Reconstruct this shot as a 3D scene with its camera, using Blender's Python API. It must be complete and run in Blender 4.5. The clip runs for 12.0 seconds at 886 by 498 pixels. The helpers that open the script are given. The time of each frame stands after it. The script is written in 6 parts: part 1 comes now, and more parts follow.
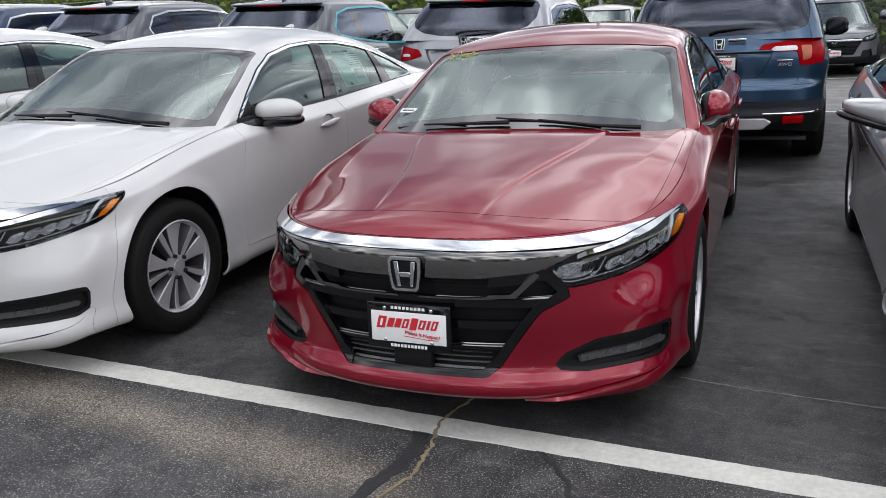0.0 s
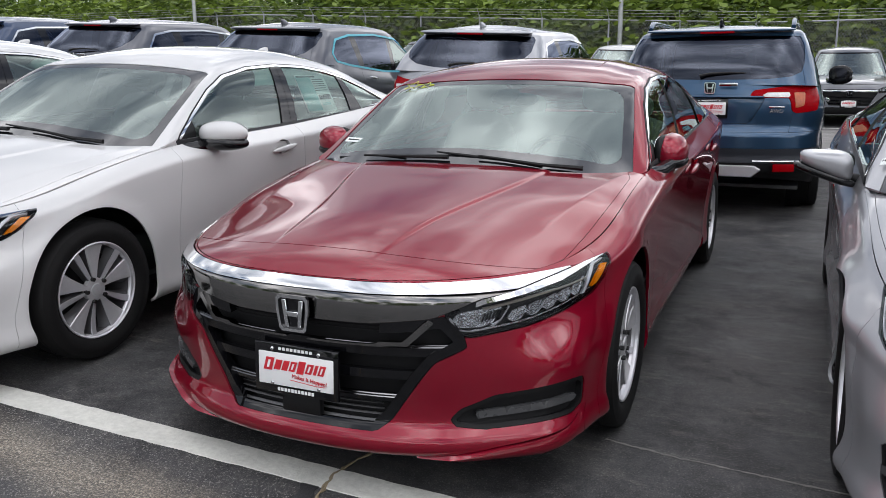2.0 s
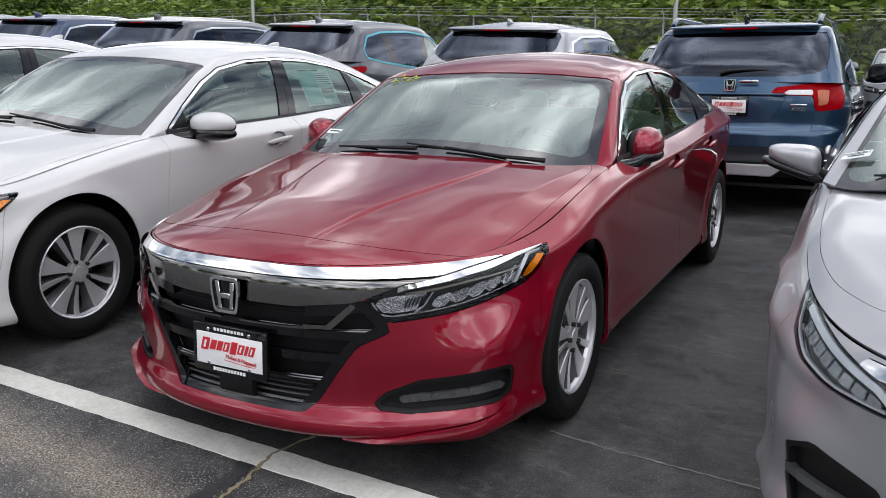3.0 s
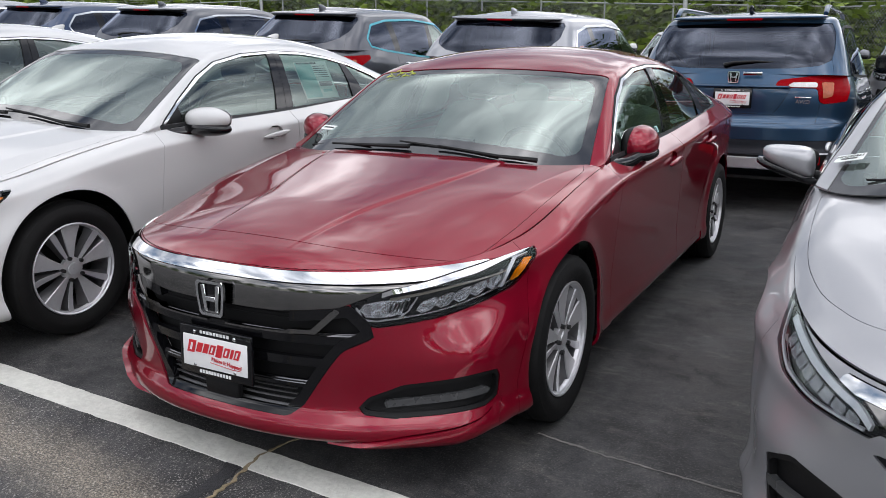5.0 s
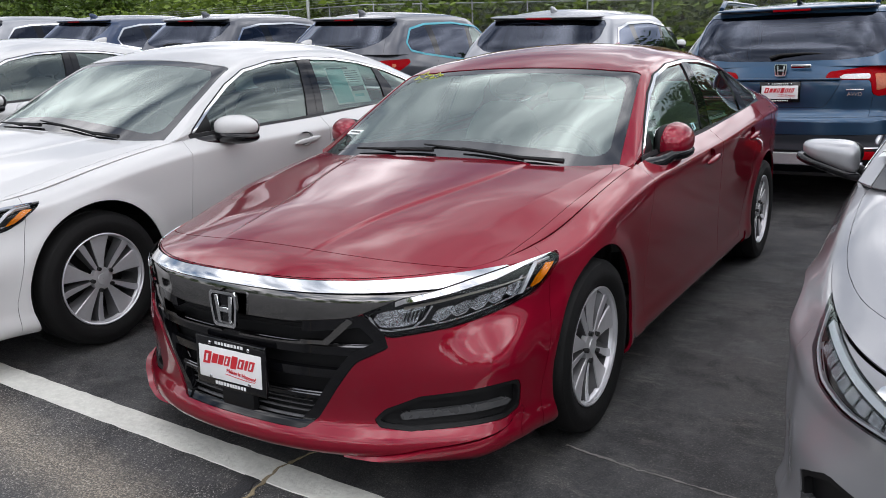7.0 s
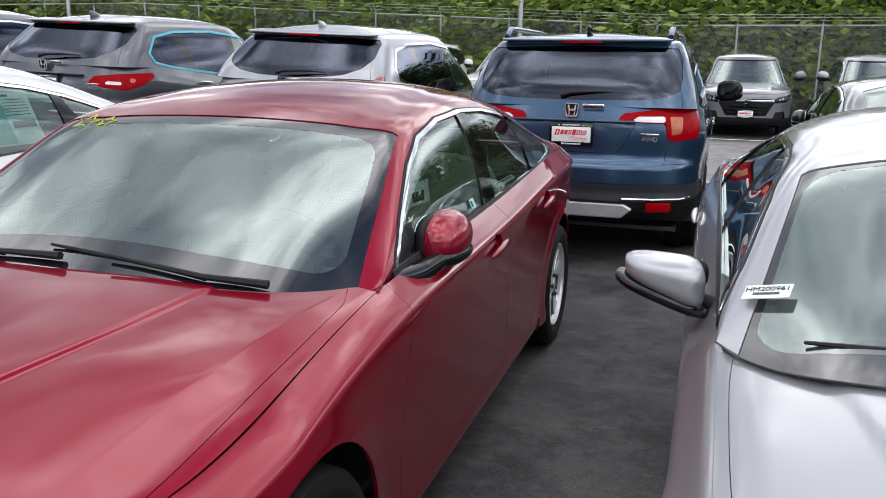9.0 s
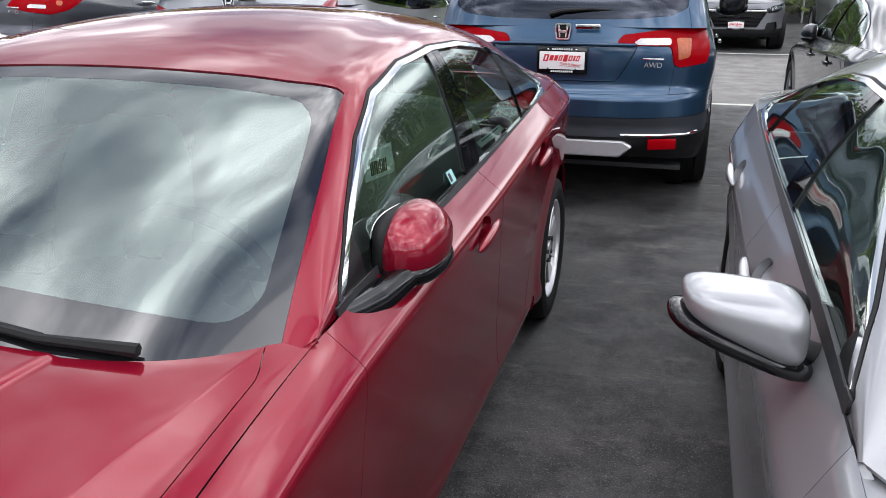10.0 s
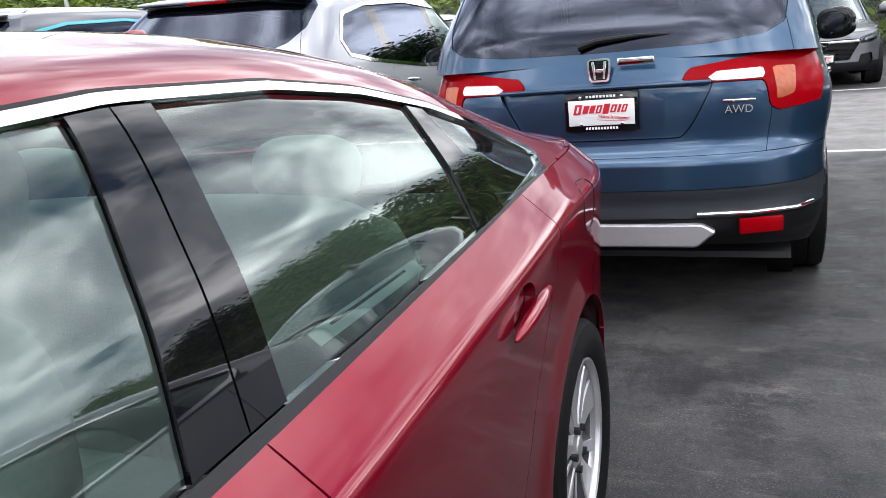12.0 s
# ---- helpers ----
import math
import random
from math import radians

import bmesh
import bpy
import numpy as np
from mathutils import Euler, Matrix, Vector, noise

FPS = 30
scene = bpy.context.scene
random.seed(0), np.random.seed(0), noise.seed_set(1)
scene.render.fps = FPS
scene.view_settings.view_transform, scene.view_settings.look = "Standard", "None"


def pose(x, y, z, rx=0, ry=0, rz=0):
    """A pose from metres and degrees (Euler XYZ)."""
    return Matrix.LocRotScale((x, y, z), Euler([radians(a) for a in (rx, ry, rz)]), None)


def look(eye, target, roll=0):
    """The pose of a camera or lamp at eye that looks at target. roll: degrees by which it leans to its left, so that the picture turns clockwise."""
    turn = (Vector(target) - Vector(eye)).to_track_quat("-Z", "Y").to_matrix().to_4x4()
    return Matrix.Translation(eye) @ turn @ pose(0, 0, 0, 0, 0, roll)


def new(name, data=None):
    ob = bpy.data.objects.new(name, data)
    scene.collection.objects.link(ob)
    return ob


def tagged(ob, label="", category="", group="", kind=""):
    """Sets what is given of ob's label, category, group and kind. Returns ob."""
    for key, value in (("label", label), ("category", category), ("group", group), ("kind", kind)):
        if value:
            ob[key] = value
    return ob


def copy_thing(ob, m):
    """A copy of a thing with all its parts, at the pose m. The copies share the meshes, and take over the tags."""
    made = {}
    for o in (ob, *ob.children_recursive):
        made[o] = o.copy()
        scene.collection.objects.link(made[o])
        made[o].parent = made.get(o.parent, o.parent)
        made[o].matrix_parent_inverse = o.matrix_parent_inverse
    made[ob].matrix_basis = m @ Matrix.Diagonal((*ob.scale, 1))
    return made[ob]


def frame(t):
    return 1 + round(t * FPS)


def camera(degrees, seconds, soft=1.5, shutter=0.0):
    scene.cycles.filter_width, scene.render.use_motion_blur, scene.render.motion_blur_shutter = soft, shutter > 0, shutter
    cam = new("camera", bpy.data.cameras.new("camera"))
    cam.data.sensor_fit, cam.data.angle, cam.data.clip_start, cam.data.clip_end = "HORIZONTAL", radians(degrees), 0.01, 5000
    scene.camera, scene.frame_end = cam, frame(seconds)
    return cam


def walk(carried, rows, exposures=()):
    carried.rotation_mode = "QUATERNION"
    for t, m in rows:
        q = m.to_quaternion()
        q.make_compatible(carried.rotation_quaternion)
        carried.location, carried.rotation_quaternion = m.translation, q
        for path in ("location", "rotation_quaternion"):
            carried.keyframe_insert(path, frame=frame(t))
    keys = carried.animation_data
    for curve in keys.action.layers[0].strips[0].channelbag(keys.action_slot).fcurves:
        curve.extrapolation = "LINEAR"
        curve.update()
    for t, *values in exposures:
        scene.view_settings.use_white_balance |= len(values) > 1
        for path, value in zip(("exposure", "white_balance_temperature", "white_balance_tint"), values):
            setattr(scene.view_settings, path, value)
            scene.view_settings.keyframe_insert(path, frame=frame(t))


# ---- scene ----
cam = camera(57.0, 12.0, 0.9)
PATH = [
    (0, (1.176, -2.483, 1.451), (0.433, -0.7, 0.932), -3.1),
    (0.5, (1.242, -2.478, 1.445), (0.518, -0.699, 0.888), -2.9),
    (1, (1.293, -2.422, 1.428), (0.569, -0.641, 0.877), -4.1),
    (1.5, (1.365, -2.255, 1.436), (0.613, -0.461, 0.973), -0.2),
    (2, (1.473, -2.134, 1.422), (0.682, -0.352, 0.978), -0.5),
    (2.5, (1.636, -2.064, 1.383), (0.78, -0.311, 0.94), -1.2),
    (3, (1.877, -1.982, 1.385), (0.955, -0.264, 0.941), -0.3),
    (3.2, (1.904, -1.95, 1.385), (0.984, -0.232, 0.935), -0.5),
    (4.8, (1.927, -1.938, 1.435), (1.009, -0.226, 0.957), -0.3),
    (5, (1.933, -1.921, 1.445), (0.995, -0.221, 0.965), -0.2),
    (5.5, (1.958, -1.897, 1.437), (0.982, -0.219, 0.958), -0.3),
    (6, (1.984, -1.892, 1.431), (0.976, -0.232, 0.956), -1.3),
    (6.5, (1.997, -1.888, 1.429), (0.961, -0.243, 0.956), -2.0),
    (6.7, (2.01, -1.873, 1.437), (0.959, -0.238, 0.966), -2.0),
    (8.3, (1.714, -0.92, 1.369), (0.883, 0.844, 0.927), -0.1),
    (8.5, (1.709, -0.801, 1.401), (0.988, 1.012, 0.964), -0.7),
    (9, (1.653, -0.445, 1.545), (1.048, 1.406, 1.089), 0.7),
    (9.5, (1.52, -0.068, 1.595), (0.922, 1.774, 1.094), 1.1),
    (10, (1.429, 0.308, 1.568), (0.893, 2.122, 0.916), -0.2),
    (10.5, (1.37, 0.75, 1.57), (0.823, 2.534, 0.851), -0.2),
    (11, (1.321, 1.181, 1.525), (0.764, 2.965, 0.813), -1.4),
    (11.5, (1.324, 1.623, 1.454), (0.748, 3.411, 0.769), -2.6),
    (12, (1.319, 2.027, 1.367), (0.588, 3.823, 0.875), -5.2),
]
EXPOSURES = [(0, 0.15, 6300, 14), (3, 0.25, 6300, 14), (6.5, 0.25, 6300, 14), (8.3, 0.35, 6300, 14), (9.5, 0.55, 6300, 14), (10.5, 0.78, 6300, 14), (12, 0.98, 6300, 14)]
walk(cam, [(t, look(eye, target, roll)) for t, eye, target, roll in PATH], EXPOSURES)

# ---- sky, sun and exposure ----
SUN_UP, SUN_TURN = 50.0, 105.0
world = bpy.data.worlds.new("sky")
scene.world = world
world.use_nodes = True


def wire(tree, kind, **values):
    node = tree.nodes.new(kind)
    for key, value in values.items():
        node.inputs[key.replace("_", " ")].default_value = value
    return node


def build_sky(tree):
    """A summer sky with broken clouds, some bright and some grey."""
    link = tree.links.new
    back, out = tree.nodes["Background"], tree.nodes["World Output"]
    sky = tree.nodes.new("ShaderNodeTexSky")
    sky.sky_type, sky.sun_disc = "NISHITA", False
    sky.sun_elevation, sky.sun_rotation = radians(SUN_UP), radians(SUN_TURN)
    dim = wire(tree, "ShaderNodeVectorMath")
    dim.operation = "SCALE"
    dim.inputs["Scale"].default_value = 0.085
    link(sky.outputs["Color"], dim.inputs[0])
    coord = tree.nodes.new("ShaderNodeTexCoord")
    split = tree.nodes.new("ShaderNodeSeparateXYZ")
    link(coord.outputs["Generated"], split.inputs[0])
    lift = tree.nodes.new("ShaderNodeMath")
    lift.operation = "MAXIMUM"
    lift.inputs[1].default_value = 0.0
    link(split.outputs["Z"], lift.inputs[0])
    low = tree.nodes.new("ShaderNodeMath")
    low.inputs[1].default_value = 0.42
    link(lift.outputs[0], low.inputs[0])
    flat = tree.nodes.new("ShaderNodeVectorMath")
    flat.operation = "DIVIDE"
    link(coord.outputs["Generated"], flat.inputs[0])
    link(low.outputs[0], flat.inputs[1])
    big = wire(tree, "ShaderNodeTexNoise", Scale=2.4, Detail=8.0, Roughness=0.55, Distortion=0.2)
    link(flat.outputs[0], big.inputs["Vector"])
    cover = tree.nodes.new("ShaderNodeValToRGB")
    cover.color_ramp.elements[0].position, cover.color_ramp.elements[1].position = 0.33, 0.52
    link(big.outputs["Fac"], cover.inputs[0])
    shade = wire(tree, "ShaderNodeTexNoise", Scale=3.1, Detail=6.0, Roughness=0.50, Distortion=0.25)
    link(flat.outputs[0], shade.inputs["Vector"])
    tone = tree.nodes.new("ShaderNodeValToRGB")
    ramp = tone.color_ramp
    ramp.elements[0].position, ramp.elements[0].color = 0.36, (0.50, 0.54, 0.59, 1)
    ramp.elements[1].position, ramp.elements[1].color = 0.64, (2.6, 2.6, 2.55, 1)
    middle = ramp.elements.new(0.50)
    middle.color = (1.0, 1.03, 1.06, 1)
    link(shade.outputs["Fac"], tone.inputs[0])
    mix = tree.nodes.new("ShaderNodeMix")
    mix.data_type = "RGBA"
    link(cover.outputs[0], mix.inputs["Factor"])
    link(dim.outputs[0], mix.inputs["A"])
    # clouds near the veiled sun are brighter
    toward = tree.nodes.new("ShaderNodeVectorMath")
    toward.operation = "DOT_PRODUCT"
    toward.inputs[1].default_value = (math.sin(radians(SUN_TURN)) * math.cos(radians(SUN_UP)), math.cos(radians(SUN_TURN)) * math.cos(radians(SUN_UP)), math.sin(radians(SUN_UP)))
    link(coord.outputs["Generated"], toward.inputs[0])
    gain = tree.nodes.new("ShaderNodeMapRange")
    gain.interpolation_type = "SMOOTHSTEP"
    gain.inputs["From Min"].default_value, gain.inputs["From Max"].default_value = -0.2, 0.95
    gain.inputs["To Min"].default_value, gain.inputs["To Max"].default_value = 1.1, 1.6
    link(toward.outputs["Value"], gain.inputs["Value"])
    lit = tree.nodes.new("ShaderNodeVectorMath")
    lit.operation = "SCALE"
    link(tone.outputs[0], lit.inputs[0])
    link(gain.outputs[0], lit.inputs["Scale"])
    link(lit.outputs[0], mix.inputs["B"])
    link(mix.outputs["Result"], back.inputs["Color"])
    back.inputs["Strength"].default_value = 0.80


build_sky(world.node_tree)
sun = new("sun", bpy.data.lights.new("sun", "SUN"))
sun.data.energy, sun.data.angle, sun.data.color = 0.5, radians(80), (1.0, 0.95, 0.87)
sun.matrix_world = look((0, 0, 0), (-math.sin(radians(SUN_TURN)) * math.cos(radians(SUN_UP)), -math.cos(radians(SUN_TURN)) * math.cos(radians(SUN_UP)), -math.sin(radians(SUN_UP))))


# ---- materials ----
def material(name, colour, rough=0.5, metal=0.0, vary=0.0, scale=8.0, bump=0.0, coat=0.0, **more):
    """A principled material with an uneven colour and roughness at two scales, and a fine relief."""
    mat = bpy.data.materials.new(name)
    mat.use_nodes = True
    tree = mat.node_tree
    link = tree.links.new
    bsdf = tree.nodes["Principled BSDF"]
    bsdf.inputs["Base Color"].default_value = (*colour, 1)
    bsdf.inputs["Roughness"].default_value, bsdf.inputs["Metallic"].default_value = rough, metal
    bsdf.inputs["Coat Weight"].default_value, bsdf.inputs["Coat Roughness"].default_value = coat, 0.03
    for key, value in more.items():
        bsdf.inputs[key.replace("_", " ")].default_value = value
    if vary or bump:
        coord = tree.nodes.new("ShaderNodeTexCoord")
        fine = wire(tree, "ShaderNodeTexNoise", Scale=scale, Detail=8.0, Roughness=0.65)
        wide = wire(tree, "ShaderNodeTexNoise", Scale=scale * 0.11, Detail=4.0, Roughness=0.6)
        link(coord.outputs["Object"], fine.inputs["Vector"])
        link(coord.outputs["Object"], wide.inputs["Vector"])
        both = tree.nodes.new("ShaderNodeMath")
        both.operation = "MULTIPLY_ADD"
        both.inputs[1].default_value = 0.5
        link(fine.outputs["Fac"], both.inputs[0])
        half = tree.nodes.new("ShaderNodeMath")
        half.operation = "MULTIPLY"
        half.inputs[1].default_value = 0.5
        link(wide.outputs["Fac"], half.inputs[0])
        link(half.outputs[0], both.inputs[2])
        if vary:
            ramp = tree.nodes.new("ShaderNodeMapRange")
            ramp.inputs["From Min"].default_value, ramp.inputs["From Max"].default_value = 0.3, 0.7
            ramp.inputs["To Min"].default_value, ramp.inputs["To Max"].default_value = 1 - vary, 1 + vary
            link(both.outputs[0], ramp.inputs["Value"])
            tint = tree.nodes.new("ShaderNodeVectorMath")
            tint.operation = "SCALE"
            tint.inputs[0].default_value = colour
            link(ramp.outputs[0], tint.inputs["Scale"])
            link(tint.outputs[0], bsdf.inputs["Base Color"])
            rub = tree.nodes.new("ShaderNodeMapRange")
            rub.inputs["To Min"].default_value, rub.inputs["To Max"].default_value = max(rough - 0.08 * min(1, rough * 4), 0.0), min(rough + 0.08 * min(1, rough * 4), 1.0)
            link(wide.outputs["Fac"], rub.inputs["Value"])
            link(rub.outputs[0], bsdf.inputs["Roughness"])
        if bump:
            relief = wire(tree, "ShaderNodeBump", Strength=min(1.0, bump), Distance=0.01)
            link(fine.outputs["Fac"], relief.inputs["Height"])
            link(relief.outputs[0], bsdf.inputs["Normal"])
    return mat


def paint(name, colour, metal=0.35, flake=0.25, rough=0.35, coat=1.0, edge=None):
    """Metallic car paint under a clear coat, with a fine flake and a film of dust."""
    mat = material(name, colour, rough, metal, coat=coat, Specular_IOR_Level=0.08)
    tree = mat.node_tree
    link = tree.links.new
    bsdf = tree.nodes["Principled BSDF"]
    if edge:
        bsdf.inputs["Specular Tint"].default_value = (*edge, 1)
    coord = tree.nodes.new("ShaderNodeTexCoord")
    grain = wire(tree, "ShaderNodeTexNoise", Scale=900.0, Detail=2.0)
    dust = wire(tree, "ShaderNodeTexNoise", Scale=3.0, Detail=9.0, Roughness=0.7)
    wave = wire(tree, "ShaderNodeTexNoise", Scale=2.2, Detail=1.0)
    for node in (grain, dust, wave):
        link(coord.outputs["Object"], node.inputs["Vector"])
    light = tree.nodes.new("ShaderNodeMapRange")
    light.inputs["To Min"].default_value, light.inputs["To Max"].default_value = 1 - flake, 1 + flake
    link(grain.outputs["Fac"], light.inputs["Value"])
    tint = tree.nodes.new("ShaderNodeVectorMath")
    tint.operation = "SCALE"
    tint.inputs[0].default_value = colour
    link(light.outputs[0], tint.inputs["Scale"])
    link(tint.outputs[0], bsdf.inputs["Base Color"])
    film = tree.nodes.new("ShaderNodeMapRange")
    film.inputs["From Min"].default_value, film.inputs["From Max"].default_value = 0.35, 0.75
    film.inputs["To Min"].default_value, film.inputs["To Max"].default_value = 0.005, 0.03
    link(dust.outputs["Fac"], film.inputs["Value"])
    link(film.outputs[0], bsdf.inputs["Coat Roughness"])
    swell = wire(tree, "ShaderNodeBump", Strength=0.02, Distance=0.02)
    link(wave.outputs["Fac"], swell.inputs["Height"])
    link(swell.outputs[0], bsdf.inputs["Coat Normal"])
    return mat


def glazing(name, tint, ior=1.55, film=0.0, sheen=(0.88, 1.0, 0.955)):
    """A thin pane: it passes tinted light and mirrors the sky by its Fresnel gloss."""
    mat = bpy.data.materials.new(name)
    mat.use_nodes = True
    tree = mat.node_tree
    tree.nodes.remove(tree.nodes["Principled BSDF"])
    out = tree.nodes["Material Output"]
    clear = tree.nodes.new("ShaderNodeBsdfTransparent")
    clear.inputs["Color"].default_value = (*tint, 1)
    gloss = tree.nodes.new("ShaderNodeBsdfGlossy")
    gloss.inputs["Roughness"].default_value = 0.010
    gloss.inputs["Color"].default_value = (*sheen, 1)
    edge = tree.nodes.new("ShaderNodeFresnel")
    edge.inputs["IOR"].default_value = ior
    mix = tree.nodes.new("ShaderNodeMixShader")
    tree.links.new(edge.outputs[0], mix.inputs[0])
    body = clear
    if film:
        # a thin dust film that doubles as pale haze to brighten the pane
        dust = tree.nodes.new("ShaderNodeBsdfDiffuse")
        dust.inputs["Color"].default_value = (0.62, 0.68, 0.65, 1)
        body = tree.nodes.new("ShaderNodeMixShader")
        haze_grain = wire(tree, "ShaderNodeTexNoise", Scale=2.5, Detail=6.0, Roughness=0.65)
        coord = tree.nodes.new("ShaderNodeTexCoord")
        tree.links.new(coord.outputs["Object"], haze_grain.inputs["Vector"])
        amount = tree.nodes.new("ShaderNodeMapRange")
        amount.inputs["From Min"].default_value, amount.inputs["From Max"].default_value = 0.3, 0.7
        amount.inputs["To Min"].default_value, amount.inputs["To Max"].default_value = film * 0.6, film * 1.4
        tree.links.new(haze_grain.outputs["Fac"], amount.inputs["Value"])
        tree.links.new(amount.outputs[0], body.inputs[0])
        tree.links.new(clear.outputs[0], body.inputs[1])
        tree.links.new(dust.outputs[0], body.inputs[2])
    tree.links.new(body.outputs[0], mix.inputs[1])
    tree.links.new(gloss.outputs[0], mix.inputs[2])
    tree.links.new(mix.outputs[0], out.inputs["Surface"])
    return mat


RED = paint("red_paint", (0.24, 0.0038, 0.019), 0.45, rough=0.32, coat=1.0, edge=(0.26, 0.006, 0.026))
RED.node_tree.nodes["Principled BSDF"].inputs["Coat IOR"].default_value = 1.56
WHITE = paint("white_paint", (0.56, 0.56, 0.555), 0.0, 0.03, 0.4)
SILVER = paint("silver_paint", (0.36, 0.363, 0.378), 0.6, 0.2)
BLUE = paint("blue_paint", (0.027, 0.068, 0.128), 0.70)
GREY = paint("grey_paint", (0.085, 0.09, 0.105), 0.6)
PALE = paint("pale_silver_paint", (0.30, 0.31, 0.33), 0.7, 0.2)
MIDGREY = paint("mid_grey_paint", (0.17, 0.175, 0.19), 0.55)
SLATE = paint("slate_paint", (0.032, 0.034, 0.040), 0.6)
CHROME = material("chrome", (0.78, 0.79, 0.80), 0.06, 1.0)
DARK_CHROME = material("dark_chrome", (0.24, 0.235, 0.23), 0.08, 1.0)
GLOSS_BLACK = material("gloss_black", (0.004, 0.004, 0.005), 0.025)
FRIT = material("fired_black_border", (0.006, 0.006, 0.007), 0.03, IOR=2.1)
GREY_PLASTIC = material("grey_plastic", (0.028, 0.032, 0.040), 0.42, vary=0.12, scale=60, bump=0.1)
BLACK = material("black_plastic", (0.004, 0.004, 0.0045), 0.55, vary=0.15, scale=60, bump=0.1, Specular_IOR_Level=0.3)
RUBBER = material("tyre_rubber", (0.005, 0.005, 0.005), 0.7, vary=0.25, scale=40, bump=0.15, Specular_IOR_Level=0.25)
ALLOY = material("alloy", (0.62, 0.62, 0.64), 0.32, 0.65, vary=0.06, scale=30)
ALLOY_GREY = material("machined_alloy", (0.52, 0.52, 0.53), 0.36, 0.5, vary=0.1, scale=40)
BARREL = material("cast_alloy", (0.16, 0.16, 0.165), 0.5, 0.7, vary=0.15, scale=40)
FOG_TRIM = material("satin_black_trim", (0.055, 0.056, 0.058), 0.28, vary=0.1, scale=50)
# lighter than the gloss-black bars, to imitate the sky's glint on them
BAR_GLINT = material("grille_edge_glint", (0.16, 0.16, 0.165), 0.14, 1.0)
FIN = material("radiator_fin", (0.17, 0.17, 0.175), 0.4, 0.8, vary=0.2, scale=40)
SEAL = material("window_rubber", (0.028, 0.029, 0.031), 0.5, vary=0.15, scale=40, bump=0.1)
STEEL = material("disc_steel", (0.05, 0.05, 0.05), 0.4, 0.8, vary=0.2, scale=30)
WINDSCREEN = glazing("windscreen_glass", (0.76, 0.90, 0.86), 2.9, 0.05)
SIDE_GLASS = glazing("side_glass", (0.62, 0.80, 0.74), 2.05, 0.010)
PRIVACY = glazing("privacy_glass", (0.09, 0.10, 0.17), 1.65, sheen=(0.72, 0.80, 1.0))
LENS = glazing("lamp_lens", (0.92, 0.93, 0.95), 1.33)
AMBER = material("amber_lens", (0.80, 0.23, 0.0), 0.2, coat=0.3, vary=0.1, scale=120)
TAIL_RED = material("red_lens", (0.27, 0.001, 0.004), 0.1, Specular_IOR_Level=0.05, vary=0.12, scale=150)
# strong colour patches imitate the sparkle inside a lamp bowl
REFLECTOR = material("reflector", (0.46, 0.465, 0.48), 0.14, 1.0, vary=0.75, scale=55, bump=1.0)
LEATHER = material("grey_cloth", (0.46, 0.47, 0.44), 0.75, vary=0.12, scale=90, bump=0.2)
DASH = material("dash_plastic", (0.035, 0.037, 0.038), 0.6, vary=0.15, scale=70, bump=0.04)
LINER = material("headliner", (0.42, 0.42, 0.40), 0.9, vary=0.06, scale=80)
PLATE_WHITE = material("plate_white", (0.80, 0.80, 0.79), 0.3, vary=0.04, scale=30)
PLATE_RED = material("plate_red", (0.55, 0.02, 0.03), 0.35, vary=0.05, scale=50)
PAPER = material("paper", (0.72, 0.76, 0.74), 0.6, vary=0.05, scale=20)
PAPER_TEAL = material("printed_teal", (0.30, 0.56, 0.55), 0.6, vary=0.06, scale=20)
INK = material("ink", (0.03, 0.03, 0.03), 0.6)
YELLOW = material("yellow_marker", (0.62, 0.68, 0.06), 0.5)
TEAL_TAPE = material("teal_film", (0.06, 0.38, 0.48), 0.35, vary=0.1, scale=20)
CLEAR_LENS = material("clear_lens", (0.62, 0.60, 0.60), 0.25, vary=0.35, scale=70, coat=1.0)
AMBER_LENS = material("pale_amber_lens", (0.40, 0.09, 0.03), 0.3, vary=0.5, scale=50, coat=0.15)
GUIDE = material("light_guide", (0.62, 0.63, 0.65), 0.25, vary=0.06, scale=60, coat=0.6)
AMBER_GUIDE = material("amber_guide", (0.22, 0.20, 0.17), 0.3, vary=0.1, scale=60)
LAMP_SHELL = material("lamp_shell", (0.007, 0.007, 0.008), 0.35, 0.0, vary=0.3, scale=60)


# ---- mesh tools ----
def curve(*points):
    """A smooth function through (place, value) points, level beyond the ends."""
    px, py = (np.array(v, float) for v in zip(*points))
    slope = np.gradient(py, px)
    d = np.diff(py) / np.diff(px)
    for i in range(1, len(px) - 1):
        slope[i] = 0.0 if d[i - 1] * d[i] <= 0 else np.sign(d[i]) * min(abs(slope[i]), 3 * min(abs(d[i - 1]), abs(d[i])))

    def value(t):
        t = np.clip(np.asarray(t, float), px[0], px[-1])
        i = np.clip(np.searchsorted(px, t, side="right") - 1, 0, len(px) - 2)
        h = px[i + 1] - px[i]
        s = (t - px[i]) / h
        return ((2 * s**3 - 3 * s**2 + 1) * py[i] + (s**3 - 2 * s**2 + s) * h * slope[i] + (3 * s**2 - 2 * s**3) * py[i + 1] + (s**3 - s**2) * h * slope[i + 1])

    return value


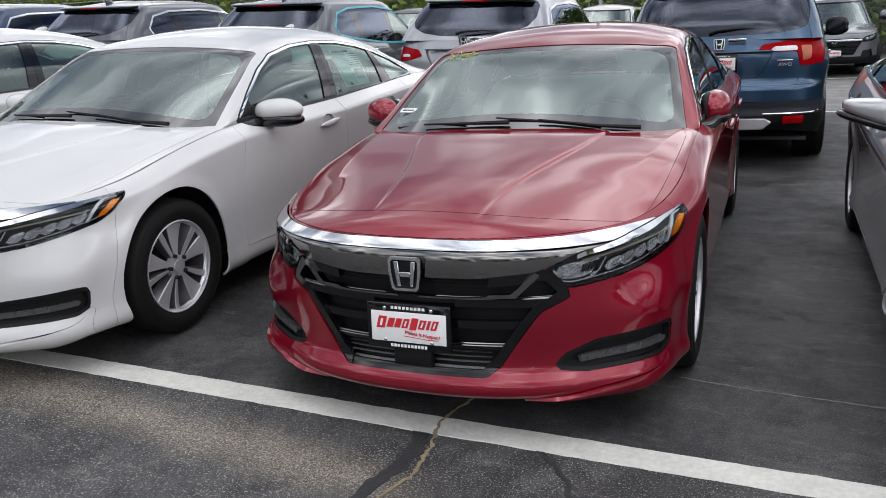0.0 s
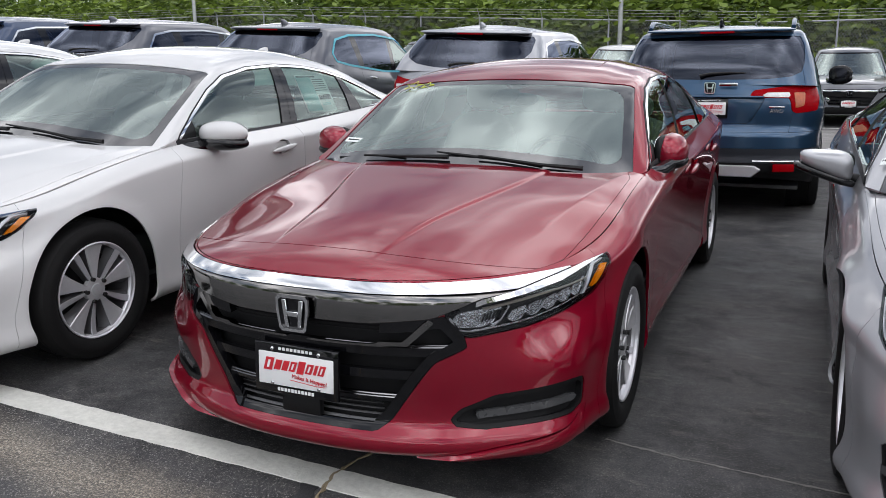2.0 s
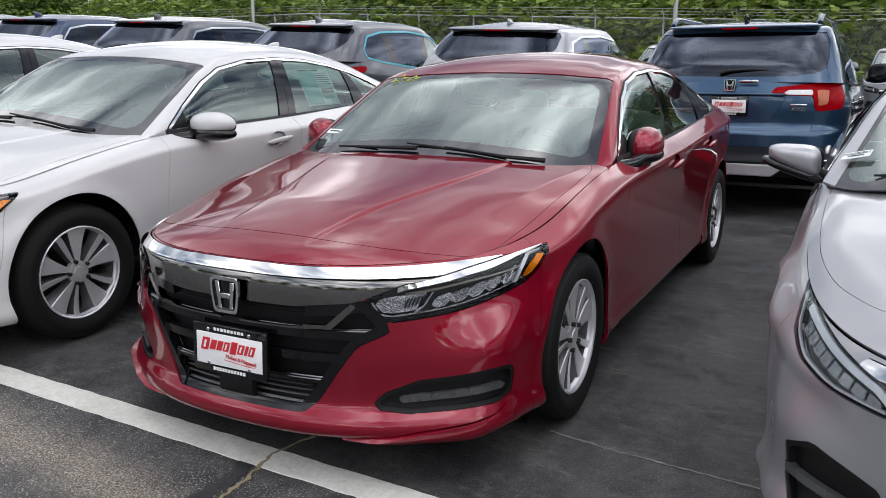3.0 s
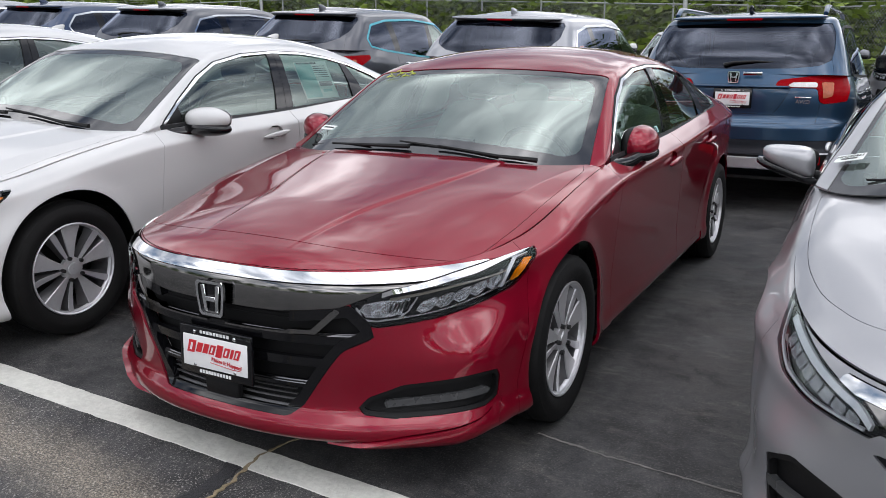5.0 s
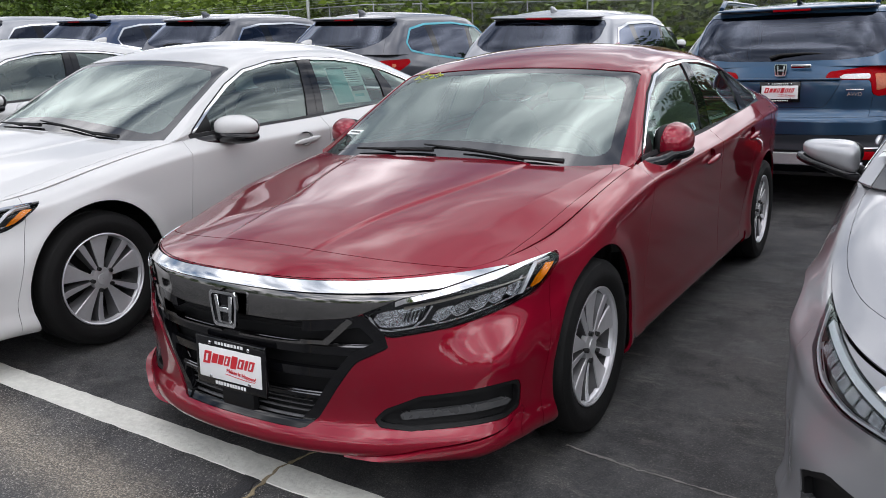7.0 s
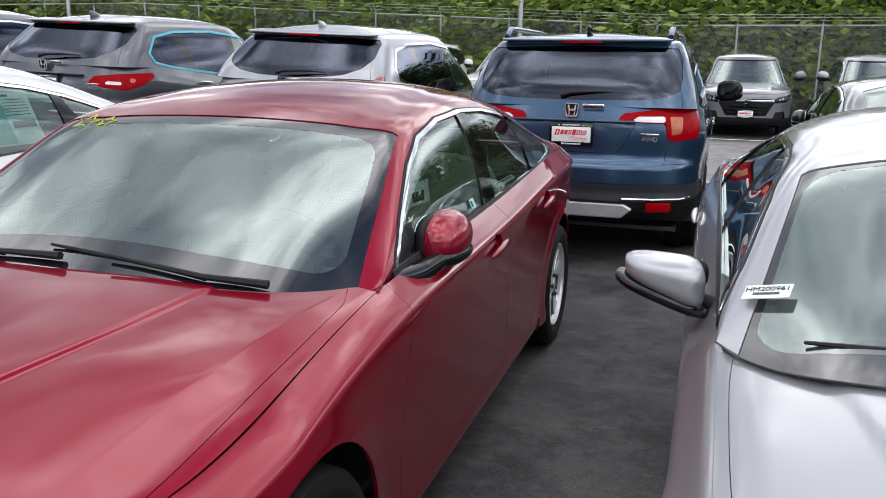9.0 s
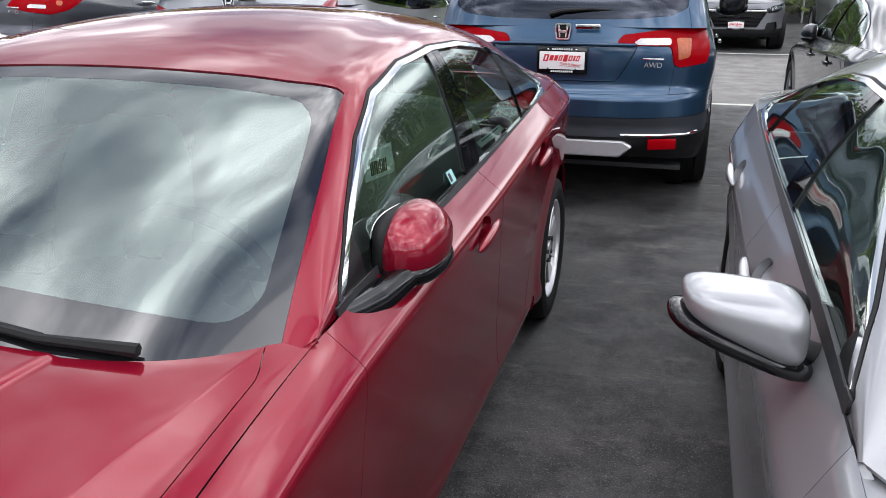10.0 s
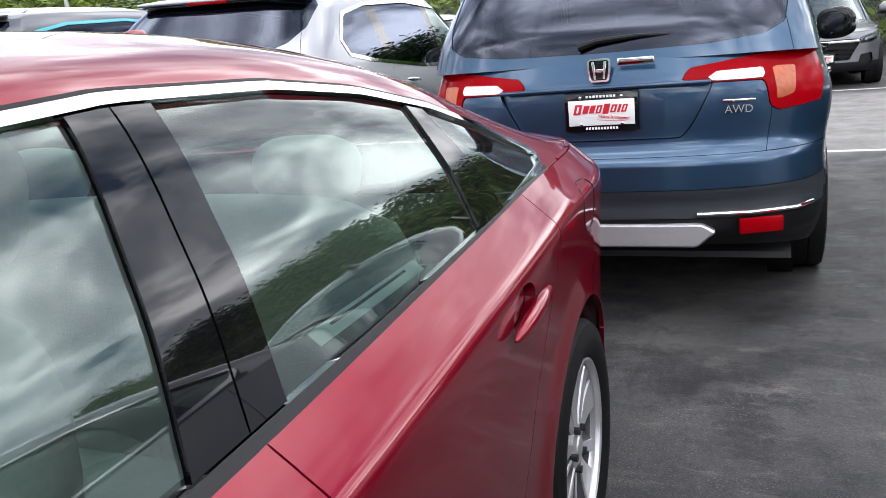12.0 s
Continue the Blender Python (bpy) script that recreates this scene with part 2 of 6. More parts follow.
def poly(points, u, v):
    """Signed distance to a polygon, negative inside."""
    pts = np.array(points, float)
    p = np.stack([u, v], -1)
    best, sign = np.full(len(p), 1e9), np.ones(len(p))
    for a, b in zip(pts, np.roll(pts, 1, 0)):
        e, w = b - a, p - a
        q = w - e * np.clip((w @ e) / (e @ e), 0, 1)[:, None]
        best = np.minimum(best, (q**2).sum(1))
        c = np.stack([p[:, 1] >= a[1], p[:, 1] < b[1], e[0] * w[:, 1] > e[1] * w[:, 0]])
        sign[c.all(0) | (~c).all(0)] *= -1
    return sign * np.sqrt(best)


def sheet(X, Y, Z, A, out):
    """A grid of points as a surface (places, normals, a) and its faces. out: a function of the places that gives the rough way outwards."""
    P = np.stack([X, Y, Z], -1)
    N = np.cross(np.gradient(P, axis=0), np.gradient(P, axis=1))
    N /= np.maximum(np.linalg.norm(N, axis=-1, keepdims=True), 1e-9)
    if (N * out(P)).sum() < 0:
        N = -N
    rows, cols = X.shape
    V = np.concatenate([P, N, A[..., None]], -1).reshape(-1, 7)
    i = (np.arange(rows - 1)[:, None] * cols + np.arange(cols - 1)).ravel()
    F = [tuple(f) for f in np.stack([i, i + 1, i + cols + 1, i + cols], 1).tolist()]
    return V, F


def carve(surface, f):
    """Cut a surface along f = 0 into the inside (f < 0) and the outside."""
    V, F = surface
    val = np.asarray(f(V), float)
    val[np.abs(val) < 1e-5] = 1e-5
    neg = (val < 0).tolist()
    extra, cache, base = [], {}, len(V)

    def cross(i, j):
        key = (i, j) if i < j else (j, i)
        if key not in cache:
            s = val[key[0]] / (val[key[0]] - val[key[1]])
            extra.append(V[key[0]] * (1 - s) + V[key[1]] * s)
            cache[key] = base + len(extra) - 1
        return cache[key]

    inside, outside = [], []
    for face in F:
        k = sum([neg[i] for i in face])
        if k == len(face):
            inside.append(face)
        elif k == 0:
            outside.append(face)
        else:
            a, b = [], []
            for i, j in zip(face, face[1:] + face[:1]):
                (a if neg[i] else b).append(i)
                if neg[i] != neg[j]:
                    c = cross(i, j)
                    a.append(c)
                    b.append(c)
            inside.append(tuple(a))
            outside.append(tuple(b))
    W = np.concatenate([V, np.array(extra)]) if extra else V
    return tidy(W, inside), tidy(W, outside)


def tidy(V, F):
    if not F:
        return np.zeros((0, 7)), []
    used = sorted({i for f in F for i in f})
    index = [-1] * len(V)
    for k, i in enumerate(used):
        index[i] = k
    return V[used], [tuple([index[i] for i in f]) for f in F]


def shifted(surface, d):
    V, F = surface
    V = V.copy()
    mid = np.abs(V[:, 0]) < 1e-6
    V[:, :3] += V[:, 3:6] * d
    V[mid, 0] = 0
    return V, F


def mirrored(surface):
    V, F = surface
    V = V.copy()
    V[:, 0] *= -1
    V[:, 3] *= -1
    return V, F


def joined(surface):
    """A half and its mirror image in one surface, welded along the middle."""
    V, F = surface
    M, _ = mirrored(surface)
    mid = np.abs(V[:, 0]) < 1e-6
    index = np.where(mid, np.arange(len(V)), len(V) + np.cumsum(~mid) - 1).tolist()
    return np.concatenate([V, M[~mid]]), F + [tuple([index[i] for i in f]) for f in F]


def skin(name, surface, mat, parent, depth=0.012, gap=0.0018, label=""):
    """One panel as a mesh: its edge drawn in by the gap and turned inwards by the depth, with the normals of the whole surface."""
    V, F = surface
    if not F:
        return None
    P, N = V[:, :3].copy(), V[:, 3:6].copy()
    N /= np.maximum(np.linalg.norm(N, axis=1, keepdims=True), 1e-9)
    faces = [c for c in (list(dict.fromkeys(f)) for f in F) if len(c) > 2]
    pad = np.array([c + [c[-1]] * (8 - len(c)) for c in faces])
    q = P[pad]
    way = np.cross(q[:, 1:-1] - q[:, :1], q[:, 2:] - q[:, :1]).sum(1)
    wrong = ((way * N[pad].sum(1)).sum(1) < 0).tolist()
    faces = [c[::-1] if w else c for c, w in zip(faces, wrong)]
    edges = {}
    for c in faces:
        for i, j in zip(c, c[1:] + c[:1]):
            edges[(i, j)] = edges.get((i, j), 0) + 1
    rim = [(i, j) for (i, j) in edges if (j, i) not in edges and i != j]
    if depth > 0 and rim:
        push = np.zeros_like(P)
        ri, rj = np.array(rim).T
        w = np.cross(N[ri], P[rj] - P[ri])
        w /= np.maximum(np.linalg.norm(w, axis=1, keepdims=True), 1e-9)
        np.add.at(push, ri, w)
        np.add.at(push, rj, w)
        n = np.linalg.norm(push, axis=1)
        on = n > 1e-6
        push[on] /= n[on][:, None]
        P = P + push * gap
        ids = np.unique(np.array(rim).ravel())
        top = {int(v): len(P) + k for k, v in enumerate(ids)}
        low = {int(v): len(P) + len(ids) + k for k, v in enumerate(ids)}
        side = -push[ids]
        P = np.concatenate([P, P[ids], P[ids] - N[ids] * depth + push[ids] * depth * 0.15])
        N = np.concatenate([N, side, side])
        faces += [[top[j], top[i], low[i], low[j]] for i, j in rim]
    mesh = bpy.data.meshes.new(name)
    mesh.from_pydata(P.tolist(), [], faces)
    mesh.polygons.foreach_set("use_smooth", [True] * len(mesh.polygons))
    mesh.normals_split_custom_set_from_vertices(N.tolist())
    mesh.materials.append(mat)
    ob = new(name, mesh)
    ob.parent = parent
    return tagged(ob, label)


def part(name, bm, mat, parent, label="", smooth=True):
    """Link a bmesh as one mesh object under its thing or part."""
    mesh = bpy.data.meshes.new(name)
    bm.to_mesh(mesh)
    bm.free()
    mesh.materials.append(mat)
    if smooth:
        mesh.polygons.foreach_set("use_smooth", [True] * len(mesh.polygons))
        mesh.set_sharp_from_angle(angle=radians(38))
    ob = new(name, mesh)
    ob.parent = parent
    return tagged(ob, label)


def thing(name, m, label, category, group="", kind=""):
    ob = new(name)
    ob.empty_display_size = 0.2
    ob.matrix_world = m
    return tagged(ob, label, category, group, kind)


def box(size, at=(0, 0, 0), bevel=0.0, turn=(0, 0, 0), segments=2, bm=None):
    bm = bm or bmesh.new()
    made = bmesh.ops.create_cube(bm, size=1.0)["verts"]
    bmesh.ops.scale(bm, vec=size, verts=made)
    if bevel:
        edges = list({e for v in made for e in v.link_edges})
        made = bmesh.ops.bevel(bm, geom=edges, offset=bevel, segments=segments, profile=0.5, affect="EDGES")["verts"]
        made = [v for v in made]
    bmesh.ops.transform(bm, matrix=pose(*at, *turn), verts=made)
    return bm


def lathe(profile, steps=48, axis="x"):
    """Turn a profile of (along the axle, radius) points round the x axis."""
    bm = bmesh.new()
    rings = []
    for k in range(steps):
        a = 2 * math.pi * k / steps
        rings.append([bm.verts.new((h, r * math.cos(a), r * math.sin(a))) for h, r in profile])
    for k in range(steps):
        p, q = rings[k], rings[(k + 1) % steps]
        for i in range(len(profile) - 1):
            bm.faces.new((p[i], p[i + 1], q[i + 1], q[i]))
    bmesh.ops.recalc_face_normals(bm, faces=bm.faces)
    return bm


def tube(points, radius, sides=8, bm=None):
    """A round bar along a line of points."""
    bm = bm or bmesh.new()
    pts = [Vector(p) for p in points]
    rings = []
    for i, p in enumerate(pts):
        d = (pts[min(i + 1, len(pts) - 1)] - pts[max(i - 1, 0)]).normalized()
        u = d.cross(Vector((0, 0, 1)) if abs(d.z) < 0.9 else Vector((1, 0, 0))).normalized()
        w = d.cross(u)
        r = radius[i] if isinstance(radius, (list, tuple)) else radius
        rings.append([bm.verts.new(p + (u * math.cos(k * 2 * math.pi / sides) + w * math.sin(k * 2 * math.pi / sides)) * r) for k in range(sides)])
    for p, q in zip(rings, rings[1:]):
        for k in range(sides):
            bm.faces.new((p[k], p[(k + 1) % sides], q[(k + 1) % sides], q[k]))
    bm.faces.new(rings[0][::-1])
    bm.faces.new(rings[-1])
    return bm


def blob(size, at=(0, 0, 0), power=2.6, turn=(0, 0, 0), squash=None, u_steps=28, v_steps=18):
    """A rounded block (superellipsoid), which squash may reshape point by point."""
    bm = bmesh.new()
    bmesh.ops.create_uvsphere(bm, u_segments=u_steps, v_segments=v_steps, radius=1.0)
    for v in bm.verts:
        n = (abs(v.co.x) ** power + abs(v.co.y) ** power + abs(v.co.z) ** power) ** (1 / power)
        v.co = v.co / n
        if squash:
            v.co = Vector(squash(v.co))
        v.co = Vector((v.co.x * size[0] / 2, v.co.y * size[1] / 2, v.co.z * size[2] / 2))
    bmesh.ops.transform(bm, matrix=pose(*at, *turn), verts=bm.verts)
    return bm


def slab(points, thick, bevel=0.0):
    """A flat polygon in the xz plane with a thickness along y."""
    bm = bmesh.new()
    face = bm.faces.new([bm.verts.new((x, 0, z)) for x, z in points])
    made = bmesh.ops.extrude_face_region(bm, geom=[face])["geom"]
    bmesh.ops.translate(bm, vec=(0, thick, 0), verts=[g for g in made if isinstance(g, bmesh.types.BMVert)])
    bmesh.ops.recalc_face_normals(bm, faces=bm.faces)
    if bevel:
        bmesh.ops.bevel(bm, geom=list(bm.edges), offset=bevel, segments=1, affect="EDGES")
    return bm


def lettering(text, size, m, mat, parent, name="lettering", depth=0.001):
    """Words in the built-in font, as a mesh."""
    data = bpy.data.curves.new(name, "FONT")
    data.body, data.size, data.extrude, data.align_x, data.align_y = text, size, depth, "CENTER", "CENTER"
    carrier = bpy.data.objects.new(name, data)
    mesh = bpy.data.meshes.new_from_object(carrier)
    bpy.data.objects.remove(carrier)
    mesh.materials.append(mat)
    ob = new(name, mesh)
    ob.parent = parent
    ob.matrix_local = m
    return ob


# ---- cars: x across, y from the nose back, z up ----
def outline(s, W, F, B, Df, Dr, p, q, pr, qr):
    """Half of a body's plan: round the front corner (s 0..1), along the side (1..2), round the rear (2..3)."""
    f = np.clip(s, 0, 1) * math.pi / 2
    r = np.clip(s - 2, 0, 1) * math.pi / 2
    x = np.where(s < 1, np.sin(f) ** (2 / p), np.where(s > 2, np.maximum(np.cos(r), 0) ** (2 / pr), 1.0)) * W
    m = np.clip(s - 1, 0, 1)
    y0, y1 = F + Df, B - Dr
    y = np.where(s < 1, F + Df * (1 - np.maximum(np.cos(f), 0) ** (2 / q)), np.where(s > 2, y1 + Dr * np.sin(r) ** (2 / qr), y0 + (y1 - y0) * m))
    return x, y


def loop_steps(front, side, rear):
    a = np.linspace(0, 1, front + 1)
    return np.concatenate([a, 1 + np.linspace(0, 1, side + 1)[1:], 2 + np.linspace(0, 1, rear + 1)[1:]])


def ring(c, s, w):
    """The lower body, from sill to belt, all the way round one half."""
    S, U = np.meshgrid(s, w, indexing="ij")
    shape = (c["Df"], c["Dr"], c["p"], c["q"], c["pr"], c["qr"])
    x, y = outline(S, c["W"], 0.0, c["L"], *shape)
    low, top = c["sill"](y), c["edge"](y)
    z = low + (top - low) * U
    # the corners of the bumper are squarer low down than at the lamps
    square = np.clip((0.86 - U) / 0.42, 0, 1)
    square = square * square * (3 - 2 * square)
    fuller = (c["Df"] * (1 - c["square"] * square), c["Dr"], c["p"] - 0.2 * (c["square"] > 0) * square, c["q"], c["pr"], c["qr"])
    x, y = outline(S, c["W"] * c["flank"](U), c["nose"](z), c["L"] - c["tail"](z), *fuller)
    pull = np.clip((S - 0.45) / 0.3, 0, 1)
    x = x + 0.45 * (c["square"] > 0) * square * pull * pull * (3 - 2 * pull) * (S < 1) * (c["W"] * c["flank"](U) - x)
    x = x * c["plan"](y)
    for wy in c["wheel_y"]:
        away = np.hypot(y - wy, z - c["wheel_r"]) - c["arch"]
        x = x + 0.016 * np.exp(-((away / 0.055) ** 2)) * np.clip((x / c["W"] - 0.8) / 0.1, 0, 1)
    rx, ry = outline(s, c["W"], 0.0, c["L"], *shape)
    a = np.concatenate([[0], np.cumsum(np.hypot(np.diff(rx), np.diff(ry)))])
    x[s == 0], x[s == s[-1]] = 0, 0
    return sheet(x, y, z, np.repeat(a[:, None], len(w), 1), lambda P: P * (1, 1, 0) - (0, c["L"] / 2, 0))


def rim_width(c, y):
    """Half the width of the belt's plan at y."""
    s = loop_steps(80, 60, 60)
    x, yy = outline(s, c["W"] * float(c["flank"](1.0)), float(c["nose"](9)), c["L"] - float(c["tail"](9)), c["Df"], c["Dr"], c["p"], c["q"], c["pr"], c["qr"])
    return np.interp(y, yy, x * c["plan"](yy))


def deck(c, y):
    """Bonnet or boot lid: a height over the plan, inside the belt's outline."""
    u = np.linspace(0, 1, 62)
    Y, U = np.meshgrid(y, u, indexing="ij")
    half = np.maximum(rim_width(c, Y), 1e-4)
    mid, edge = c["spine"](Y), c["edge"](Y)
    inner = c["crease"](Y)
    ease = np.clip((1.35 - np.abs(Y - 0.72)) / 1.0, 0, 1) * np.clip((Y - 0.12) / 0.4, 0, 1)
    if c.get("outer") and y[0] < 2:
        # columns of points follow the two creases, the outer one a sharp shoulder
        rim = np.minimum(c["outer"](Y), half * 0.96)
        fold = np.minimum(inner, rim * 0.7)
        knots = np.stack([0 * Y, fold - 0.03 * rim, fold + 0.03 * rim, rim * 0.98, rim + 0.3 * (half - rim), half], -1)
        marks = np.array([0, 0.34, 0.47, 0.72, 0.84, 1.0])
        X = np.array([[np.interp(u[b], marks, knots[a, b]) for b in range(len(u))] for a in range(len(y))])
        plain = mid - (mid - edge) * (X / half) ** c["crown"]
        shoulder = np.minimum(edge + 0.24 * (half - rim), mid - 0.004)
        flat = mid - (mid - shoulder) * (X / rim) ** 2.3
        slope = shoulder - (shoulder - edge) * (X - rim) / np.maximum(half - rim, 0.01)
        share = np.clip((half - 0.45) / 0.15, 0, 1)
        Z = plain + (np.minimum(flat, slope) - plain) * share * share * (3 - 2 * share)
        width = 0.007
    else:
        X = U * half
        Z = mid - (mid - edge) * U ** c["crown"]
        width = 0.014
    Z = Z + c["bulge"] * ease * (0.5 - 0.5 * np.tanh((X - inner) / width)) * (1 - 0.35 * (X / np.maximum(inner, 0.1)) ** 2)
    X[:, 0] = 0
    return sheet(X, Y, Z, Y * 0, lambda P: P * 0 + (0, 0, 1))


def cabin(c, y):
    """The greenhouse of a saloon: cross sections from roof to belt."""
    t = np.linspace(0, 1, 56)
    Y, T = np.meshgrid(y, t, indexing="ij")
    belt, base = rim_width(c, Y) - 0.004, c["edge"](Y)
    rail, high, top = c["rail"](Y), c["rail_z"](Y), c["roof"](Y)
    high, top = np.maximum(high, base - 0.25), np.maximum(top, base - 0.2)
    px = [0 * Y, 0.36 * rail, 0.74 * rail, rail, rail + (belt - rail) * 0.5 + c["puff"], belt]
    pz = [top, top - (top - high) * 0.09, top - (top - high) * 0.42, high, high + (base - high) * 0.5, base - 0.004]
    X, Z = np.zeros_like(Y), np.zeros_like(Y)
    knots = np.array([0, 0.2, 0.42, 0.58, 0.79, 1.0])
    for i in range(len(y)):
        for out, pts in ((X, px), (Z, pz)):
            v = [p[i, 0] for p in pts]
            m = np.gradient(v, knots)
            if out is Z:
                m[0] = 0
            k = np.clip(np.searchsorted(knots, t, side="right") - 1, 0, 4)
            h = knots[k + 1] - knots[k]
            q = (t - knots[k]) / h
            v = np.array(v)
            out[i] = (2 * q**3 - 3 * q**2 + 1) * v[k] + (q**3 - 2 * q**2 + q) * h * m[k] + (3 * q**2 - 2 * q**3) * v[k + 1] + (q**3 - q**2) * h * m[k + 1]
    X[:, 0] = 0
    return sheet(X, Y, Z, T, lambda P: P - (0, c["L"] / 2, 1.0))


def tower(c, s, w):
    """The greenhouse of a tall car: plans from belt to roof, and the roof over them."""
    S, U = np.meshgrid(s, w, indexing="ij")
    x, y = outline(S, c["W"] * float(c["flank"](1.0)) * c["lean"](U), c["screen"](U), c["gate"](U), c["gDf"], c["gDr"], 3.2, 2.4, 3.6, 2.6)
    x = x * c["plan"](y)
    base = c["edge"](y) - 0.006
    z = base + (c["eave"](y) - base) * U
    x[s == 0], x[s == s[-1]] = 0, 0
    a = np.repeat(s[:, None], len(w), 1)
    wall = sheet(x, y, z, a, lambda P: P * (1, 1, 0) - (0, c["L"] / 2, 0))
    ex, ey, ez = x[:, -1], y[:, -1], z[:, -1]
    k = np.linspace(0, 1, 26)
    X = ex[:, None] * (1 - k)
    Y = np.repeat(ey[:, None], len(k), 1)
    rise = c["dome"] * np.clip(np.minimum(Y - ey.min(), ey.max() - Y) / 0.5, 0, 1) ** 0.6
    Z = ez[:, None] + rise * (1 - (1 - k) ** 2.4)
    X[:, -1] = 0
    return wall, sheet(X, Y, Z, Y * 0, lambda P: P * 0 + (0, 0, 1))


def inlay(surface, low, high, depth, thick=0.012, side=1):
    """A strip between two edges given as (arc, height), laid into a surface at a depth, with edges turned back."""
    V = surface[0]
    def spot(a, z):
        d = np.hypot(V[:, 6] - a, V[:, 2] - z)
        near = np.argsort(d)[:14]
        w = 1 / (d[near] + 0.004)
        A = np.stack([np.ones(len(near)), V[near, 6] - a, V[near, 2] - z], 1) * w[:, None]
        fit = np.linalg.lstsq(A, V[near][:, [0, 1, 3, 4, 5]] * w[:, None], rcond=None)[0][0]
        n = Vector(fit[2:5]).normalized()
        return Vector((fit[0], fit[1], z)), n
    bm = bmesh.new()
    rows = []
    for (a0, z0), (a1, z1) in zip(low, high):
        row = []
        (p, n), (q, m) = spot(a0, z0), spot(a1, z1)
        half = (p + q) / 2 + (n + m) / 2 * (depth + 0.0)
        for c in (p + n * (depth - thick), p + n * depth, half, q + m * depth, q + m * (depth - thick)):
            row.append(bm.verts.new((c.x * side, c.y, c.z)))
        rows.append(row)
    for p, q in zip(rows, rows[1:]):
        for i in range(4):
            bm.faces.new((p[i], p[i + 1], q[i + 1], q[i]) if side > 0 else (q[i], q[i + 1], p[i + 1], p[i]))
    bm.faces.new(rows[0] if side < 0 else rows[0][::-1])
    bm.faces.new(rows[-1] if side > 0 else rows[-1][::-1])
    return bm


def wheel(parent, x, y, r, width, rim_r, side, spokes=5, name="wheel"):
    """Tyre, alloy rim with paired spokes, brake disc and hub."""
    hub = new(name)
    hub.parent = parent
    hub.matrix_local = pose(x, y, r, 0, 0, 0 if side > 0 else 180)
    h = width / 2
    sw = rim_r + 0.006
    tyre = [(-h * 0.7, sw), (-h, sw + 0.03), (-h * 1.02, (sw + r) / 2), (-h * 0.93, r - 0.016), (-h * 0.78, r - 0.004), (-h * 0.36, r), (-h * 0.33, r - 0.007), (-h * 0.29, r - 0.007), (-h * 0.26, r), (h * 0.26, r), (h * 0.29, r - 0.007), (h * 0.33, r - 0.007), (h * 0.36, r), (h * 0.78, r - 0.004), (h * 0.93, r - 0.016), (h * 0.99, (sw + r) / 2 + 0.012), (h * 1.02, (sw + r) / 2), (h * 1.0, (sw + r) / 2 - 0.012), (h * 0.97, sw + 0.022), (h * 0.86, sw + 0.004), (h * 0.7, sw)]
    part("tyre", lathe(tyre, 64), RUBBER, hub)
    part("rim", lathe([(h * 0.62, sw - 0.016), (h * 0.78, sw - 0.010), (h * 0.84, sw), (h * 0.88, sw + 0.001), (h * 0.9, sw - 0.004), (h * 0.86, sw - 0.009), (h * 0.70, sw - 0.012), (h * 0.55, sw - 0.014)], 56), ALLOY, hub)
    part("rim_barrel", lathe([(h * 0.62, sw - 0.014), (-h * 0.7, sw - 0.022)], 48), BARREL, hub)
    part("brake_disc", lathe([(-0.02, 0.02), (-0.02, rim_r * 0.72), (-0.04, rim_r * 0.72), (-0.04, 0.02)], 40), STEEL, hub)
    part("backing", lathe([(-0.05, 0.02), (-0.05, rim_r * 0.99)], 40), BLACK, hub)
    def front(f):
        return h * (0.72 - 0.20 * math.sin(f * math.pi * 0.5)) + h * 0.22 * f

    def limb(name, middle, half, walls, face):
        """A flat-faced spoke and, under it, its slanting side walls. middle, half and walls are angles along the spoke."""
        top, low = bmesh.new(), bmesh.new()
        rows, sides = [], []
        for f in np.linspace(0, 1, 7):
            rad, a, b = rim_r * (0.20 + 0.785 * f), middle(f), half(f)
            at = lambda q, e, bm: bm.verts.new((front(f) + e, rad * math.cos(a + q), rad * math.sin(a + q)))
            rows.append([at(-b, -0.004, top), at(-b * 0.9, 0.0, top), at(b * 0.9, -0.003, top), at(b, -0.008, top)])
            sides.append([at(-b - walls[0] * f, -0.052, low), at(-b, -0.0045, low), at(b, -0.0085, low), at(b + walls[1] * f, -0.052, low)])
        for p, q in zip(rows, rows[1:]):
            for i in range(3):
                top.faces.new((p[i], p[i + 1], q[i + 1], q[i]))
        for p, q in zip(sides, sides[1:]):
            for i in (0, 2):
                low.faces.new((p[i], p[i + 1], q[i + 1], q[i]))
        for bm in (top, low):
            bmesh.ops.recalc_face_normals(bm, faces=bm.faces)
        spoke = part(name, top, face, hub)
        part("spoke_wall", low, BARREL, hub)
        return spoke

    # each sector: a broad blade, a groove, a narrower rib and an open window
    for k in range(spokes):
        a = 2 * math.pi * k / spokes + 0.3
        limb("spoke", lambda f: a - 0.02 * f, lambda f: 0.20 + 0.04 * f, (0.17, 0.03), ALLOY_GREY)
        limb("spoke_rib", lambda f: a + 0.47 + 0.02 * f + 0.12 * max(0.0, f - 0.8), lambda f: 0.12 - 0.045 * f, (0.03, 0.10), ALLOY)
    part("centre_cap", lathe([(h * 0.5, rim_r * 0.26), (h * 0.70, rim_r * 0.25), (h * 0.74, rim_r * 0.20), (h * 0.74, 0.030), (h * 0.78, 0.028), (h * 0.78, 0.001)], 32), ALLOY_GREY, hub)
